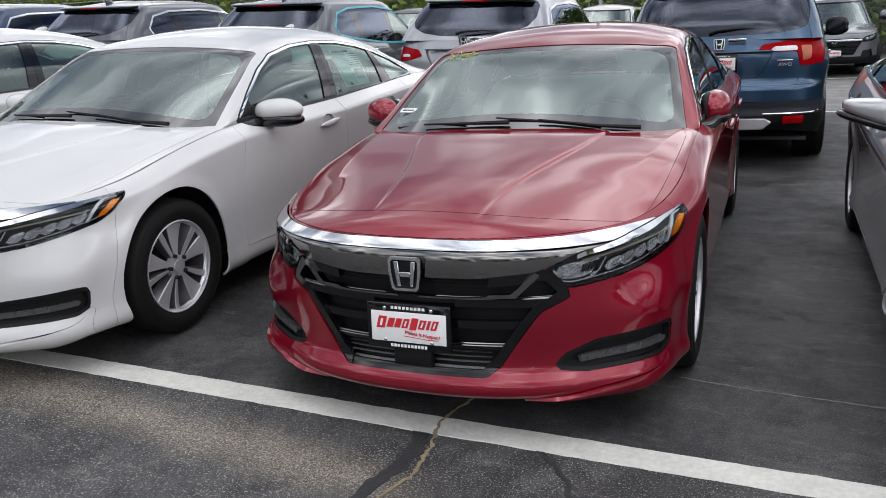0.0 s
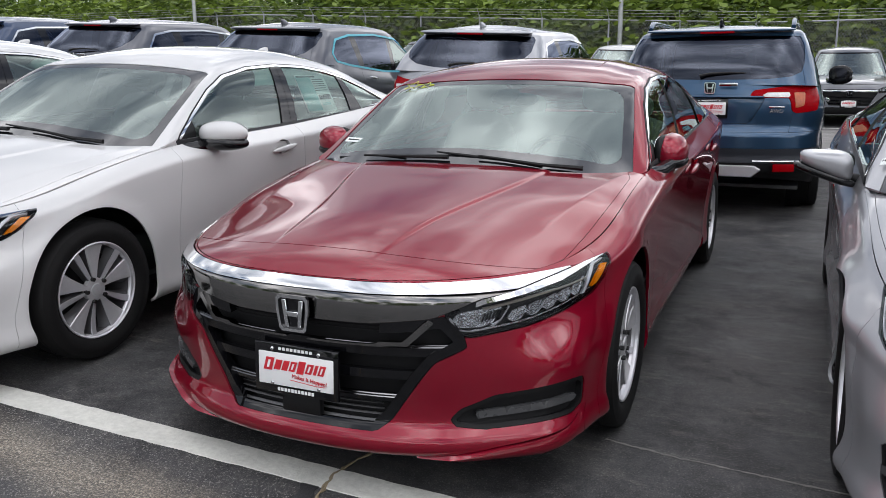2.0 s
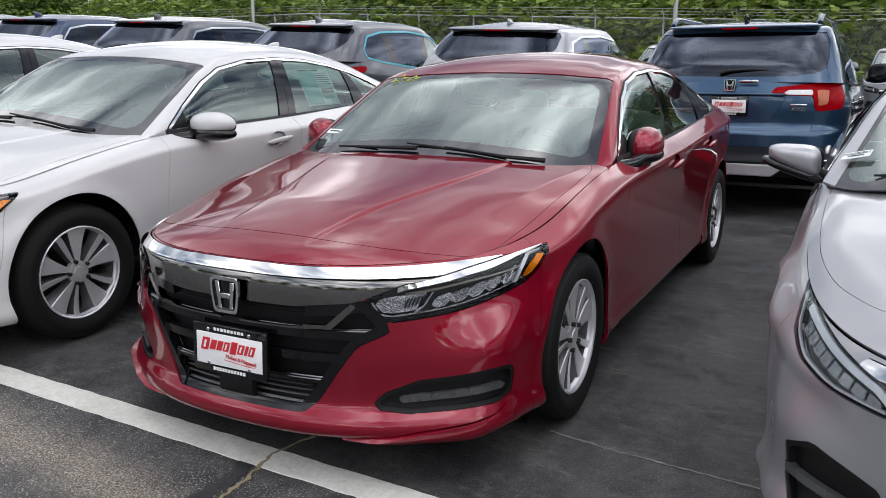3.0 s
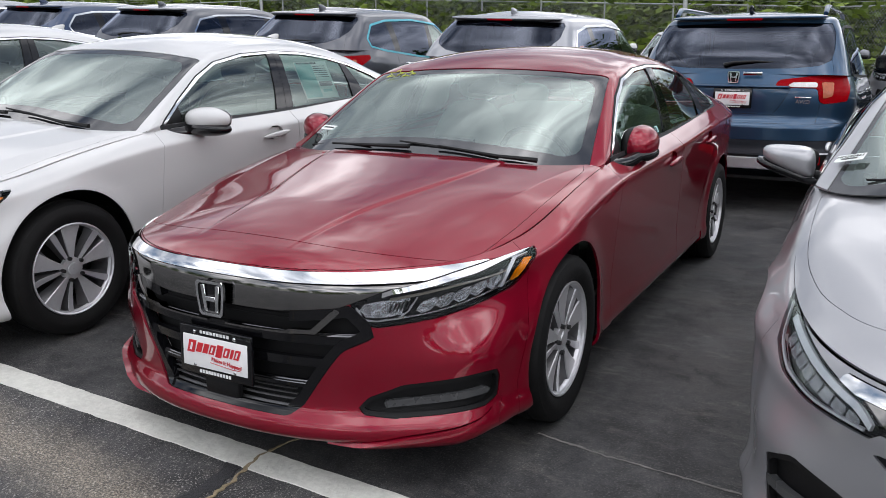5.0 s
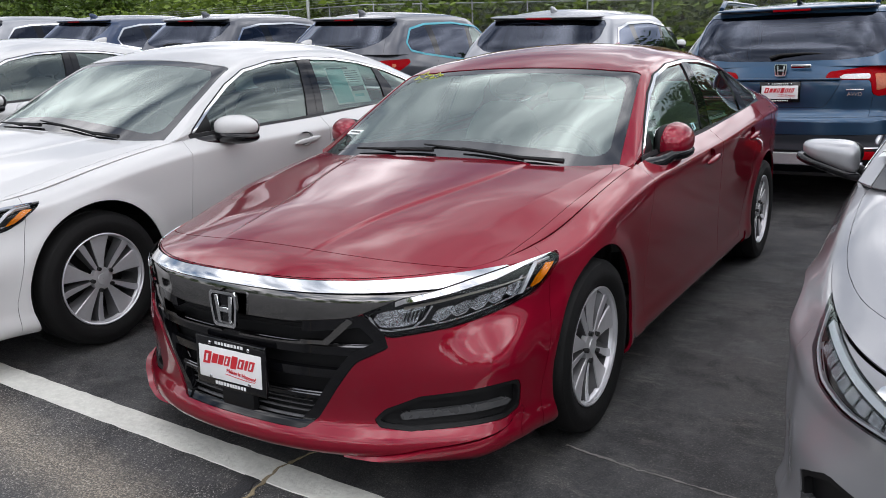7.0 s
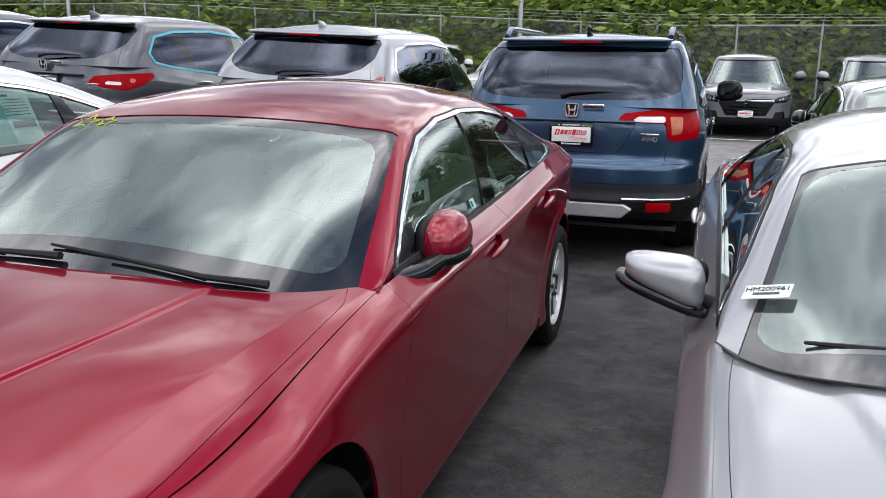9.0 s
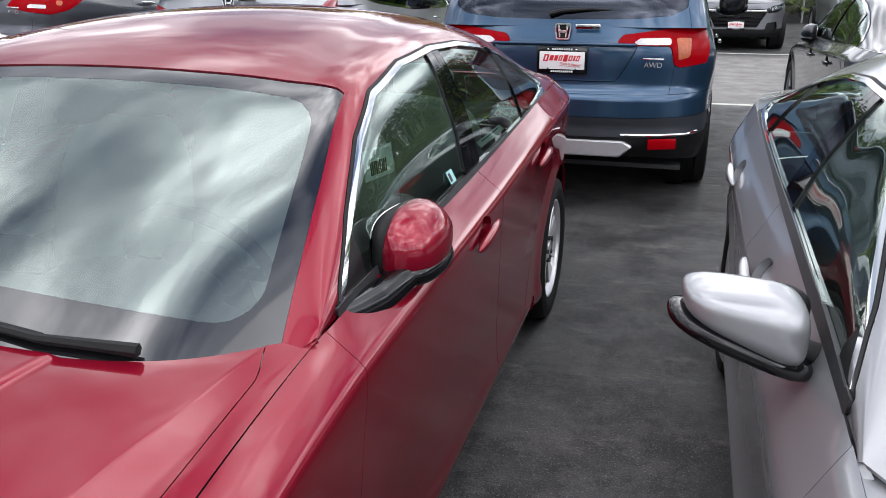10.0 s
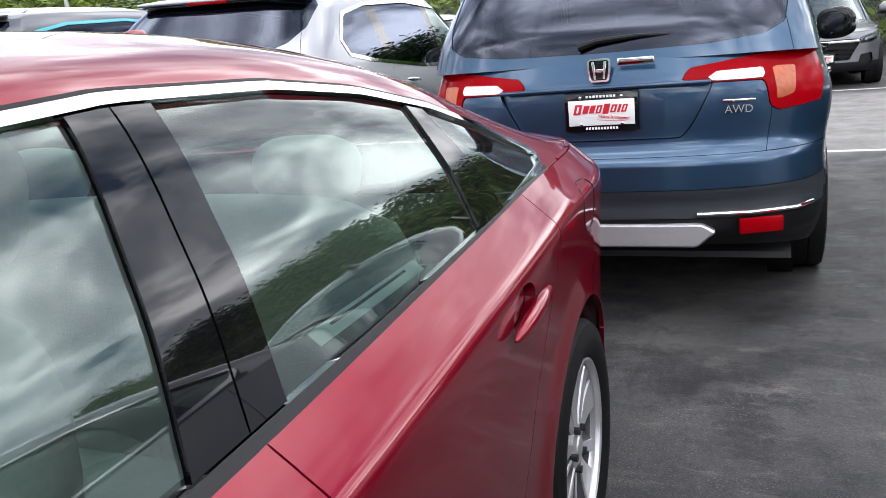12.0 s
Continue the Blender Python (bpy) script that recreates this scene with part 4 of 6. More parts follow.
def saloon(name, c, body, cloth, label, m, group="", face="broad", fold=0.0):
    """A four-door saloon in panels cut from one body."""
    car = thing(name, m, label, "car", group)
    L = c["L"]
    levels = np.concatenate([np.linspace(0, 0.7, 26), np.linspace(0.7, 1.0, 31)[1:]])
    lower = ring(c, loop_steps(74, 104, 44), levels)
    hood = deck(c, np.concatenate([0.03 + 0.55 * np.linspace(0, 1, 34) ** 1.7, np.linspace(0.58, 1.56, 40)[1:]]))
    soften(lower[0].reshape(-1, len(levels), 7), levels, hood[0].reshape(-1, 62, 7))
    for y in c["wheel_y"]:
        _arch, lower = carve(lower, lambda V: np.hypot(V[:, 1] - y, (V[:, 2] - c["wheel_r"]) * 0.97) - c["arch"])
    lamp_low = [(0.50, 0.655), (0.545, 0.592), (0.60, 0.578), (0.80, 0.597), (0.97, 0.628), (1.10, 0.655), (1.16, 0.688), (1.235, 0.762), (1.10, 0.752), (0.85, 0.728), (0.62, 0.70)]
    if face == "slim":
        lamp_low = [(0.56, 0.61), (0.60, 0.582), (0.80, 0.588), (0.95, 0.612), (1.08, 0.655), (1.24, 0.76), (1.10, 0.735), (0.85, 0.685), (0.65, 0.65)]
    # the black nose between the lamps
    mouth = [(-1, 0.612), (-1, 0.262), (0.315, 0.262), (0.365, 0.30), (0.505, 0.50), (0.60, 0.545), (0.575, 0.592), (0.50, 0.652), (0.455, 0.640), (0.25, 0.620)]
    if face == "slim":
        mouth = [(-1, 0.56), (-1, 0.20), (0.40, 0.20), (0.52, 0.34), (0.46, 0.44), (0.60, 0.55)]
    front = lambda V: V[:, 1] - 1.3
    opening, lower = carve(lower, lambda V: np.maximum(poly(mouth, V[:, 6], V[:, 2]), front(V)))
    lamp, lower = carve(lower, lambda V: np.maximum(poly(lamp_low, V[:, 6], V[:, 2]), front(V)))
    strip_f = (lambda V: np.maximum(np.maximum(0.609 + np.interp(V[:, 6], [0, 0.25, 0.46, 0.50, 0.62, 1.0], [0, 0.008, 0.029, 0.045, 0.088, 0.125]) - V[:, 2], np.maximum(V[:, 6] - 1.02, V[:, 2] - 0.752 + 0.004 * V[:, 6])), front(V)))
    if face == "slim":
        strip_f = (lambda V: np.maximum(np.maximum(0.60 - V[:, 2], np.maximum(V[:, 6] - 0.75, V[:, 2] - 0.690)), front(V)))
    strip, lower = carve(lower, strip_f)
    bright, dark = carve(strip, (lambda V: 0.716 - V[:, 2] - 0.0 * V[:, 6]) if face == "broad" else (lambda V: 0.655 - V[:, 2]))
    fog_poly = [(0.565, 0.305), (0.60, 0.338), (0.72, 0.378), (1.0, 0.400), (1.09, 0.396), (1.108, 0.37), (1.10, 0.300), (1.03, 0.278), (0.70, 0.268), (0.58, 0.282)]
    if face == "slim":
        fog_poly = [(0.60, 0.25), (0.66, 0.40), (0.86, 0.44), (0.98, 0.40), (0.97, 0.30), (0.90, 0.22), (0.66, 0.20)]
    fog, lower = carve(lower, lambda V: np.maximum(poly(fog_poly, V[:, 6], V[:, 2]), front(V)))
    tail_poly = [(4.30, 0.93), (4.5, 0.865), (5.2, 0.80), (5.2, 1.0), (4.62, 1.015), (4.40, 0.985)]
    tail, lower = carve(lower, lambda V: np.maximum(poly(tail_poly, V[:, 1] + L * 0 + (4.88 - L) + np.maximum(0, 0.6 - V[:, 0]), V[:, 2]), 4.2 - V[:, 1]))
    bumper, lower = carve(lower, lambda V: V[:, 1] - (0.60 + 0.25 * np.clip(V[:, 2] - 0.62, -0.3, 0.3)))
    bumper, nosecap = carve(bumper, lambda V: V[:, 2] - 0.7525 + 0.004 * V[:, 6])
    fender, lower = carve(lower, lambda V: V[:, 1] - (1.545 + 0.05 * (V[:, 2] - 0.9) + 0.12 * np.clip(0.45 - V[:, 2], 0, 1)))
    sill, lower = carve(lower, lambda V: np.maximum(V[:, 2] - 0.285, np.maximum(1.2 - V[:, 1], V[:, 1] - 3.42)))
    door_f, lower = carve(lower, lambda V: V[:, 1] - (2.665 + 0.16 * np.clip(0.9 - V[:, 2], 0, 1)))
    door_r, lower = carve(lower, lambda V: V[:, 1] - (3.66 - 0.40 * np.clip(0.93 - V[:, 2], 0, 0.22) / 0.22 * 0.45 - 0.55 * np.clip(0.72 - V[:, 2], 0, 1)))
    bumper_r, quarter = carve(lower, lambda V: np.maximum(V[:, 2] - 0.72, 4.22 - V[:, 1]))
    if face == "broad":
        # the chin blade stands proud under a groove that climbs to the corner
        groove = lambda V: V[:, 2] - np.interp(V[:, 6], [0.0, 0.40, 0.55, 0.75, 0.92, 1.0, 1.06, 1.10, 1.16], [0.10, 0.165, 0.186, 0.212, 0.230, 0.240, 0.256, 0.292, 0.34])
        chin, bumper = carve(bumper, lambda V: np.maximum(groove(V), np.maximum(0.40 - V[:, 6], V[:, 6] - 1.13)))
        proud = 0.020 * np.clip((chin[0][:, 6] - 0.40) / 0.2, 0, 1) * np.clip((1.07 - chin[0][:, 6]) / 0.16, 0, 1)
        chin[0][:, :3] += chin[0][:, 3:6] * proud[:, None]
        skin("chin_blade", chin, body, car, 0.045, 0.0)
        skin("chin_blade", mirrored(chin), body, car, 0.045, 0.0)
    skin("front_bumper", joined(bumper), body, car, label="body-coloured front bumper")
    skin("grille_strip", joined(shifted(dark, -0.004)), DARK_CHROME, car, label="smoked chrome grille band")
    skin("chrome_strip", joined(shifted(bright, 0.006)), CHROME, car, 0.02, label="bright chrome strip")
    skin("bonnet_edge", joined(nosecap), body, car)
    skin("grille_back", joined(shifted(opening, -0.06)), BLACK, car, 0)
    skin("rear_bumper", joined(bumper_r), body, car)
    # bars of the grille
    bars = [(0.515, 0.552, -0.012, 0.59), (0.432, 0.462, -0.018, 0.5), (0.352, 0.372, -0.02, 0.42), (0.262, 0.285, -0.012, 0.36)] if face == "broad" else [(0.40, 0.44, -0.01, 0.6), (0.30, 0.33, -0.01, 0.6)]
    for lo, hi, d, _ in bars:
        band, _rest = carve(opening, lambda V: np.abs(V[:, 2] - (lo + hi) / 2) - (hi - lo) / 2)
        skin("grille_bar", joined(shifted(band, d)), GLOSS_BLACK, car, 0.03, 0)
        # each bar's bevelled upper edge; bright metal and tipped normals imitate a sky glint
        edge, _rest = carve(opening, lambda V: np.maximum(np.abs(V[:, 2] - hi + 0.002) - 0.0045, 0.10 - V[:, 6]))
        edge = shifted(edge, d + 0.004)
        edge[0][:, :3] -= edge[0][:, 3:6] * (edge[0][:, 2:3] - hi + 0.0065)
        edge[0][:, 5] += 1.0
        for flip in ((lambda q: q), mirrored):
            skin("grille_bar_edge", flip(edge), BAR_GLINT, car, 0.008, 0)
    frame_band, _rest = carve(opening, lambda V: np.maximum(-(poly(mouth, V[:, 6], V[:, 2]) + 0.035), 0.30 - V[:, 6] + (V[:, 2] - 0.27) * 0.0))
    skin("grille_surround", shifted(frame_band, -0.006), GLOSS_BLACK, car, 0.04, 0)
    skin("grille_surround", mirrored(shifted(frame_band, -0.006)), GLOSS_BLACK, car, 0.04, 0)
    if face == "broad":
        wing, _rest = carve(opening, lambda V: poly([(0.02, 0.548), (0.40, 0.550), (0.475, 0.632), (0.452, 0.642), (0.385, 0.567), (0.02, 0.562)], V[:, 6], V[:, 2]))
        skin("grille_wing", joined(shifted(wing, 0.004)), DARK_CHROME, car, 0.03, 0)
        for z in np.arange(0.29, 0.35, 0.017):
            fin, _rest = carve(opening, lambda V: np.maximum(np.abs(V[:, 2] - z) - 0.004, V[:, 6] - 0.34))
            skin("radiator_fin", joined(shifted(fin, -0.030)), FIN, car, 0.01, 0)
        for z in np.arange(0.575, 0.612, 0.012):
            fin, _rest = carve(opening, lambda V: np.maximum(np.abs(V[:, 2] - z) - 0.0025, V[:, 6] - 0.42))
            skin("mesh_bar", joined(shifted(fin, -0.035)), BLACK, car, 0.006, 0)
        part("radar_box", box((0.15, 0.03, 0.07), (0, 0.015, 0.315), 0.008), BLACK, car)
        plate(car, pose(0, -0.012, 0.438, -3, 0, 0))
        badge(car, 0, -0.014, 0.636, 0.122)
    else:
        badge(car, 0, 0.005, 0.63, 0.11)
    for side in (1, -1):
        flip = (lambda s: s) if side > 0 else mirrored
        head = skin("headlamp", flip(shifted(lamp, 0.002)), LENS, car, 0.0, 0, "clear headlamp with chrome inside")
        skin("lamp_housing", flip(shifted(lamp, -0.035)), LAMP_SHELL, head, 0)
        inner_edge = lambda V: np.maximum(-(poly(lamp_low, V[:, 6], V[:, 2]) + 0.012), V[:, 2] - (0.672 + 0.1 * (V[:, 6] - 0.62)) if face == "broad" else -1)
        rimmed, _rest = carve(lamp, inner_edge)
        skin("lamp_bezel", flip(shifted(rimmed, -0.012)), GLOSS_BLACK, head, 0.02, 0)
        if face == "broad":
            up = lambda a: float(np.interp(a, [0.50, 0.62, 0.85, 1.10, 1.235], [0.655, 0.70, 0.728, 0.752, 0.762]))
            lo = lambda a: float(np.interp(a, [0.50, 0.545, 0.60, 0.80, 0.97, 1.10, 1.16, 1.235], [0.655, 0.592, 0.578, 0.597, 0.628, 0.655, 0.688, 0.762]))
            run = np.linspace(0.60, 1.20, 22)
            part("lamp_brow", inlay(lamp, [(a, up(a) - 0.0165 + 0.0145 * max(0, a - 0.95) / 0.25) for a in run], [(a, up(a) - 0.001) for a in run], 0.0035, 0.010, side), CHROME, head)
            run = np.linspace(0.63, 1.08, 16)
            part("running_light", inlay(lamp, [(a, up(a) - 0.040) for a in run], [(a, up(a) - 0.033) for a in run], -0.012, 0.012, side), AMBER_GUIDE, head, "amber running light strip")
            # the inner projector in its chrome frame
            part("projector_bowl", inlay(lamp, [(0.535, 0.630), (0.56, 0.606), (0.60, 0.603), (0.64, 0.606), (0.675, 0.612)], [(0.545, 0.648), (0.57, 0.655), (0.61, 0.660), (0.66, 0.666), (0.705, 0.672)], -0.024, 0.006, side), REFLECTOR, head)
            part("projector_frame", inlay(lamp, [(0.520, 0.640), (0.550, 0.600), (0.60, 0.594), (0.67, 0.601), (0.70, 0.626), (0.722, 0.668)], [(0.525, 0.645), (0.554, 0.605), (0.602, 0.598), (0.667, 0.606), (0.694, 0.629), (0.716, 0.670)], -0.008, 0.016, side), CHROME, head)
            for k in range(6):
                a = 0.632 + 0.012 * k
                part("projector_rib", inlay(lamp, [(a, 0.622 + 0.002 * k), (a + 0.004, 0.622 + 0.002 * k)], [(a + 0.006, 0.650 + 0.002 * k), (a + 0.010, 0.650 + 0.002 * k)], -0.014, 0.012, side), LAMP_SHELL, head)
            for k in range(5):
                a, b = 0.738 + 0.064 * k, 0.620 + 0.0105 * k
                part("lamp_reflector", inlay(lamp, [(a - 0.012, b + 0.006), (a + 0.008, b - 0.001), (a + 0.030, b + 0.004), (a + 0.042, b + 0.014)], [(a + 0.002, b + 0.028), (a + 0.020, b + 0.034), (a + 0.040, b + 0.038), (a + 0.054, b + 0.038)], -0.020, 0.010, side), REFLECTOR, head)
                part("reflector_edge", inlay(lamp, [(a - 0.016, b + 0.005), (a + 0.006, b - 0.005), (a + 0.032, b + 0.001), (a + 0.047, b + 0.015), (a + 0.058, b + 0.036)], [(a - 0.013, b + 0.008), (a + 0.007, b - 0.002), (a + 0.031, b + 0.004), (a + 0.044, b + 0.016), (a + 0.055, b + 0.037)], -0.010, 0.012, side), CHROME, head)
            part("lamp_sill", inlay(lamp, [(a, lo(a) + 0.016) for a in np.linspace(0.60, 1.09, 12)], [(a, lo(a) + 0.021) for a in np.linspace(0.60, 1.09, 12)], -0.012, 0.012, side), REFLECTOR, head)
            part("corner_guide", inlay(lamp, [(1.052, 0.660), (1.070, 0.690), (1.098, 0.726), (1.13, 0.744), (1.19, 0.752)], [(1.036, 0.660), (1.054, 0.692), (1.084, 0.730), (1.12, 0.7475), (1.19, 0.7535)], -0.006, 0.012, side), GUIDE, head, "pale light guide")
            part("corner_guide", inlay(lamp, [(1.012, 0.655), (1.030, 0.688), (1.052, 0.722)], [(1.005, 0.655), (1.023, 0.688), (1.045, 0.722)], -0.012, 0.010, side), REFLECTOR, head)
            part("corner_reflector", inlay(lamp, [(1.128, 0.680), (1.156, 0.700), (1.182, 0.726), (1.194, 0.738)], [(1.094, 0.672), (1.118, 0.700), (1.142, 0.728), (1.16, 0.740)], -0.007, 0.012, side), AMBER, head, "amber side reflector")
        else:
            up = lambda a: float(np.interp(a, [0.56, 0.65, 0.85, 1.10, 1.24], [0.60, 0.65, 0.685, 0.735, 0.76]))
            lo = lambda a: float(np.interp(a, [0.56, 0.60, 0.80, 0.95, 1.08, 1.24], [0.61, 0.582, 0.588, 0.612, 0.655, 0.76]))
            run = np.linspace(0.60, 1.09, 16)
            part("lamp_brow", inlay(lamp, [(a, up(a) - 0.024) for a in run], [(a, up(a) - 0.008) for a in run], 0.002, 0.012, side), GUIDE, head, "pale light guide")
            for k in range(8):
                a = 0.64 + 0.054 * k
                part("lamp_reflector", inlay(lamp, [(a, up(a) - 0.062), (a + 0.024, up(a + 0.024) - 0.064), (a + 0.045, up(a + 0.045) - 0.061)], [(a + 0.004, up(a) - 0.036), (a + 0.026, up(a + 0.026) - 0.036), (a + 0.047, up(a + 0.047) - 0.036)], -0.016, 0.012, side), REFLECTOR, head)
            run = np.concatenate([np.linspace(0.62, 1.06, 12), [1.10, 1.15, 1.19]])
            part("running_light", inlay(lamp, [(a, lo(a) + 0.006) for a in run], [(a, min(lo(a) + 0.012, up(a) - 0.004)) for a in run], -0.006, 0.014, side), GUIDE, head, "pale light guide")
        skin("fog_recess", flip(shifted(fog, -0.028)), BLACK, car, 0.0)
        lipped, _rest = carve(fog, lambda V: -(poly(fog_poly, V[:, 6], V[:, 2]) + 0.014))
        skin("fog_surround", flip(shifted(lipped, -0.003)), BLACK, car, 0.03, 0)
        vane, _rest = carve(fog, lambda V: np.maximum(np.abs(V[:, 2] - 0.322 - 0.05 * (V[:, 6] - 0.82)) - 0.012, np.abs(V[:, 6] - 0.85) - 0.20))
        skin("fog_vane", flip(shifted(vane, 0.001)), FOG_TRIM, car, 0.024, 0)
        skin("front_fender", flip(fender), body, car, 0.012, 0.0)
        skin("side_sill", flip(shifted(sill, -0.006)), body, car)
        for name, panel, grip, high in (("front_door", door_f, c["grip"][0], 0.862), ("rear_door", door_r, c["grip"][1], 0.888)):
            bowl, panel = carve(panel, lambda V: (np.sqrt(((V[:, 1] - grip + 0.008) / 0.072) ** 2 + ((V[:, 2] - high - 0.006) / 0.040) ** 2) - 1) * 0.04)
            door = skin(name, flip(panel), body, car, 0.023)
            skin("handle_bowl", flip(shifted(bowl, -0.022)), body, door, 0)
        skin("quarter_panel", flip(quarter), body, car)
        skin("tail_lamp", flip(shifted(tail, 0.003)), TAIL_RED, car, 0.02, label="red tail lamp")
        if face == "broad" and side > 0:
            flap = on_skin_side(quarter, 4.0, 0.945, 0.062)
            part("fuel_flap_gap", tube(flap, 0.0022, 5), BLACK, car)
    # bonnet, boot lid and roof
    hood, _ = carve(hood, lambda V: V[:, 1] - cowl_line(c, V[:, 0]))
    lip, hood = carve(hood, lambda V: V[:, 1] - (0.195 + 0.16 * (np.abs(V[:, 0]) / 0.66) ** 3) if face == "broad" else V[:, 1] - 0.02)
    seam = ([0.0, 0.34, 0.6, 1.0, 1.35, 1.43, 1.6], [0.76, 0.735, 0.765, 0.795, 0.80, 0.778, 0.72]) if face == "broad" else ([0.2, 0.3, 0.4, 0.55, 0.75, 1.0, 1.3, 1.6], [0.22, 0.40, 0.56, 0.68, 0.76, 0.795, 0.80, 0.775])
    seam_at = curve(*zip(*seam))
    wing, hood = carve(hood, lambda V: seam_at(np.clip(V[:, 1], seam[0][0], 1.6)) - V[:, 0])
    skin("bonnet", joined(hood), body, car, label="painted bonnet with two creases")
    skin("bonnet_lip", joined(lip), body, car)
    for side in (1, -1):
        skin("fender_top", wing if side > 0 else mirrored(wing), body, car, 0.012, 0.0)
    boot = deck(c, np.linspace(4.05, L - 0.06, 40))
    skin("boot_lid", joined(boot), body, car)
    top = cabin(c, np.concatenate([np.linspace(1.12, 2.4, 64), np.linspace(2.4, 3.3, 26)[1:], np.linspace(3.3, L - 0.48, 56)[1:]]))
    _, top = carve(top, lambda V: np.maximum(V[:, 1] - cowl_line(c, V[:, 0]) + 0.04, V[:, 2] - 1.02))
    outer, top = carve(top, lambda V: poly(c["dlo"], V[:, 1], V[:, 2]) - np.where(V[:, 2] < c["base"](V[:, 1]) + 0.004, 0.034, 0.018) + 1e3 * (V[:, 6] < 0.5))
    inner, trim = carve(outer, lambda V: poly(c["dlo"], V[:, 1], V[:, 2]))
    base, bright = carve(trim, lambda V: V[:, 2] - c["base"](V[:, 1]) - 0.001)
    bright, outline_seal = carve(bright, lambda V: poly(c["dlo"], V[:, 1], V[:, 2]) - 0.012)
    sash = lambda V, y0, lean: V[:, 1] - (y0 + c["sash"] + lean * (V[:, 2] - 1.0))
    front_glass, rest = carve(inner, lambda V: sash(V, 2.560, 0.22))
    pillar_a, rest = carve(rest, lambda V: sash(V, 2.655, 0.13))
    pillar_b, rest = carve(rest, lambda V: sash(V, 2.728, 0.10))
    rear_glass, rest = carve(rest, lambda V: sash(V, 3.404, -0.02))
    pillar_c, quarter_glass = carve(rest, lambda V: sash(V, 3.575, -0.45))
    sail, front_glass = carve(front_glass, lambda V: V[:, 1] - 1.76 - c["sash"])
    screen_f = lambda V: np.maximum(np.abs(V[:, 0]) - c["rail"](V[:, 1]) + 0.012, V[:, 1] - (c["header"] - 0.012 * (V[:, 0] / 0.66) ** 2))
    screen, top = carve(top, screen_f)
    def field(V):
        edges = np.stack([np.abs(V[:, 0]) - c["rail"](V[:, 1]) + c["frit"], V[:, 1] - (c["header"] - 0.012 * (V[:, 0] / 0.66) ** 2) + c["frit"], cowl_line(c, 0.9 * V[:, 0]) + c["frit"] * 1.8 - V[:, 1]])
        return np.sqrt((np.maximum(edges + 0.09, 0) ** 2).sum(0)) - 0.09
    clear, band = carve(screen, field)
    backlight, top = carve(top, lambda V: np.maximum(np.abs(V[:, 0]) - c["rail"](V[:, 1]) + 0.06, np.maximum(3.50 + 0.05 * (V[:, 0] / 0.6) ** 2 - V[:, 1], V[:, 1] - 4.34)))
    skin("roof", joined(top), body, car, 0.012, 0.001)
    lining, _ = carve(top, lambda V: np.maximum(2.2 - V[:, 1], np.maximum(V[:, 1] - 3.6, V[:, 6] - 0.5)))
    skin("headliner", joined(shifted(lining, -0.03)), LINER, car, 0)
    skin("windscreen", joined(shifted(clear, -0.004)), WINDSCREEN, car, 0, label="windscreen that mirrors the clouds")
    skin("screen_border", joined(shifted(band, -0.0035)), FRIT, car, 0.006, 0)
    skin("rear_window", joined(shifted(backlight, -0.003)), SIDE_GLASS, car, 0)
    cowl = deck(c, np.linspace(1.18, 1.60, 20))
    cowl, _ = carve(cowl, lambda V: np.maximum(np.abs(V[:, 1] - cowl_line(c, V[:, 0]) - 0.045) - 0.07, V[:, 0] - 0.74))
    skin("cowl", joined(shifted(cowl, -0.022)), BLACK, car, 0.02)
    for side in (1, -1):
        flip = (lambda s: s) if side > 0 else mirrored
        skin("window_trim", flip(shifted(bright, 0.004)), CHROME, car, 0.012, 0, "polished window surround")
        skin("outer_seal", flip(shifted(outline_seal, 0.0015)), BLACK, car, 0.01, 0)
        skin("window_seal", flip(shifted(base, 0.006)), SEAL, car, 0.012, 0)
        skin("sail_panel", flip(shifted(sail, 0.001)), BLACK, car, 0.01, 0)
        skin("front_window", flip(shifted(front_glass, -0.006)), SIDE_GLASS, car, 0)
        skin("rear_door_window", flip(shifted(rear_glass, -0.006)), SIDE_GLASS, car, 0)
        skin("quarter_window", flip(shifted(quarter_glass, -0.004)), SIDE_GLASS, car, 0)
        skin("pillar_trim", flip(shifted(pillar_a, 0.001)), GLOSS_BLACK, car, 0.01)
        skin("pillar_trim", flip(shifted(pillar_b, 0.001)), GLOSS_BLACK, car, 0.01)
        skin("pillar_trim", flip(shifted(pillar_c, 0.001)), GLOSS_BLACK, car, 0.01, 0.001)
        for y in c["wheel_y"]:
            wheel(car, side * c["track"], y, c["wheel_r"], c["tread"], c["rim_r"], side)
            part("arch_liner", lathe([(-0.16 * side, c["arch"] - 0.01), (-0.03 * side, c["arch"] - 0.010)], 48), BLACK, car).location = (side * c["track"], y, c["wheel_r"])
        door_mirror(car, *c["mirror"], side, body, ((0.245, 0.175, 0.172) if fold else (0.29, 0.165, 0.130)) if face == "broad" else (0.208, 0.20, 0.105), cap_low=face != "broad", fold=fold if side > 0 else fold * 0.2)
        handle(car, c["side"], c["grip"][0], 0.862, side, body)
        handle(car, c["side"], c["grip"][1], 0.888, side, body)
    glass = np.concatenate([screen[0], mirrored(screen)[0]])
    def laid(x, back, lift):
        y = float(cowl_line(c, x)) + back
        near = np.hypot(glass[:, 0] - x, glass[:, 1] - y).argmin()
        return (x, y, float(glass[near, 2]) + lift)
    wiper(car, [laid(0.60, 0.0, 0.012), laid(0.42, 0.012, 0.014), laid(0.12, 0.03, 0.012), laid(-0.10, 0.045, 0.012)])
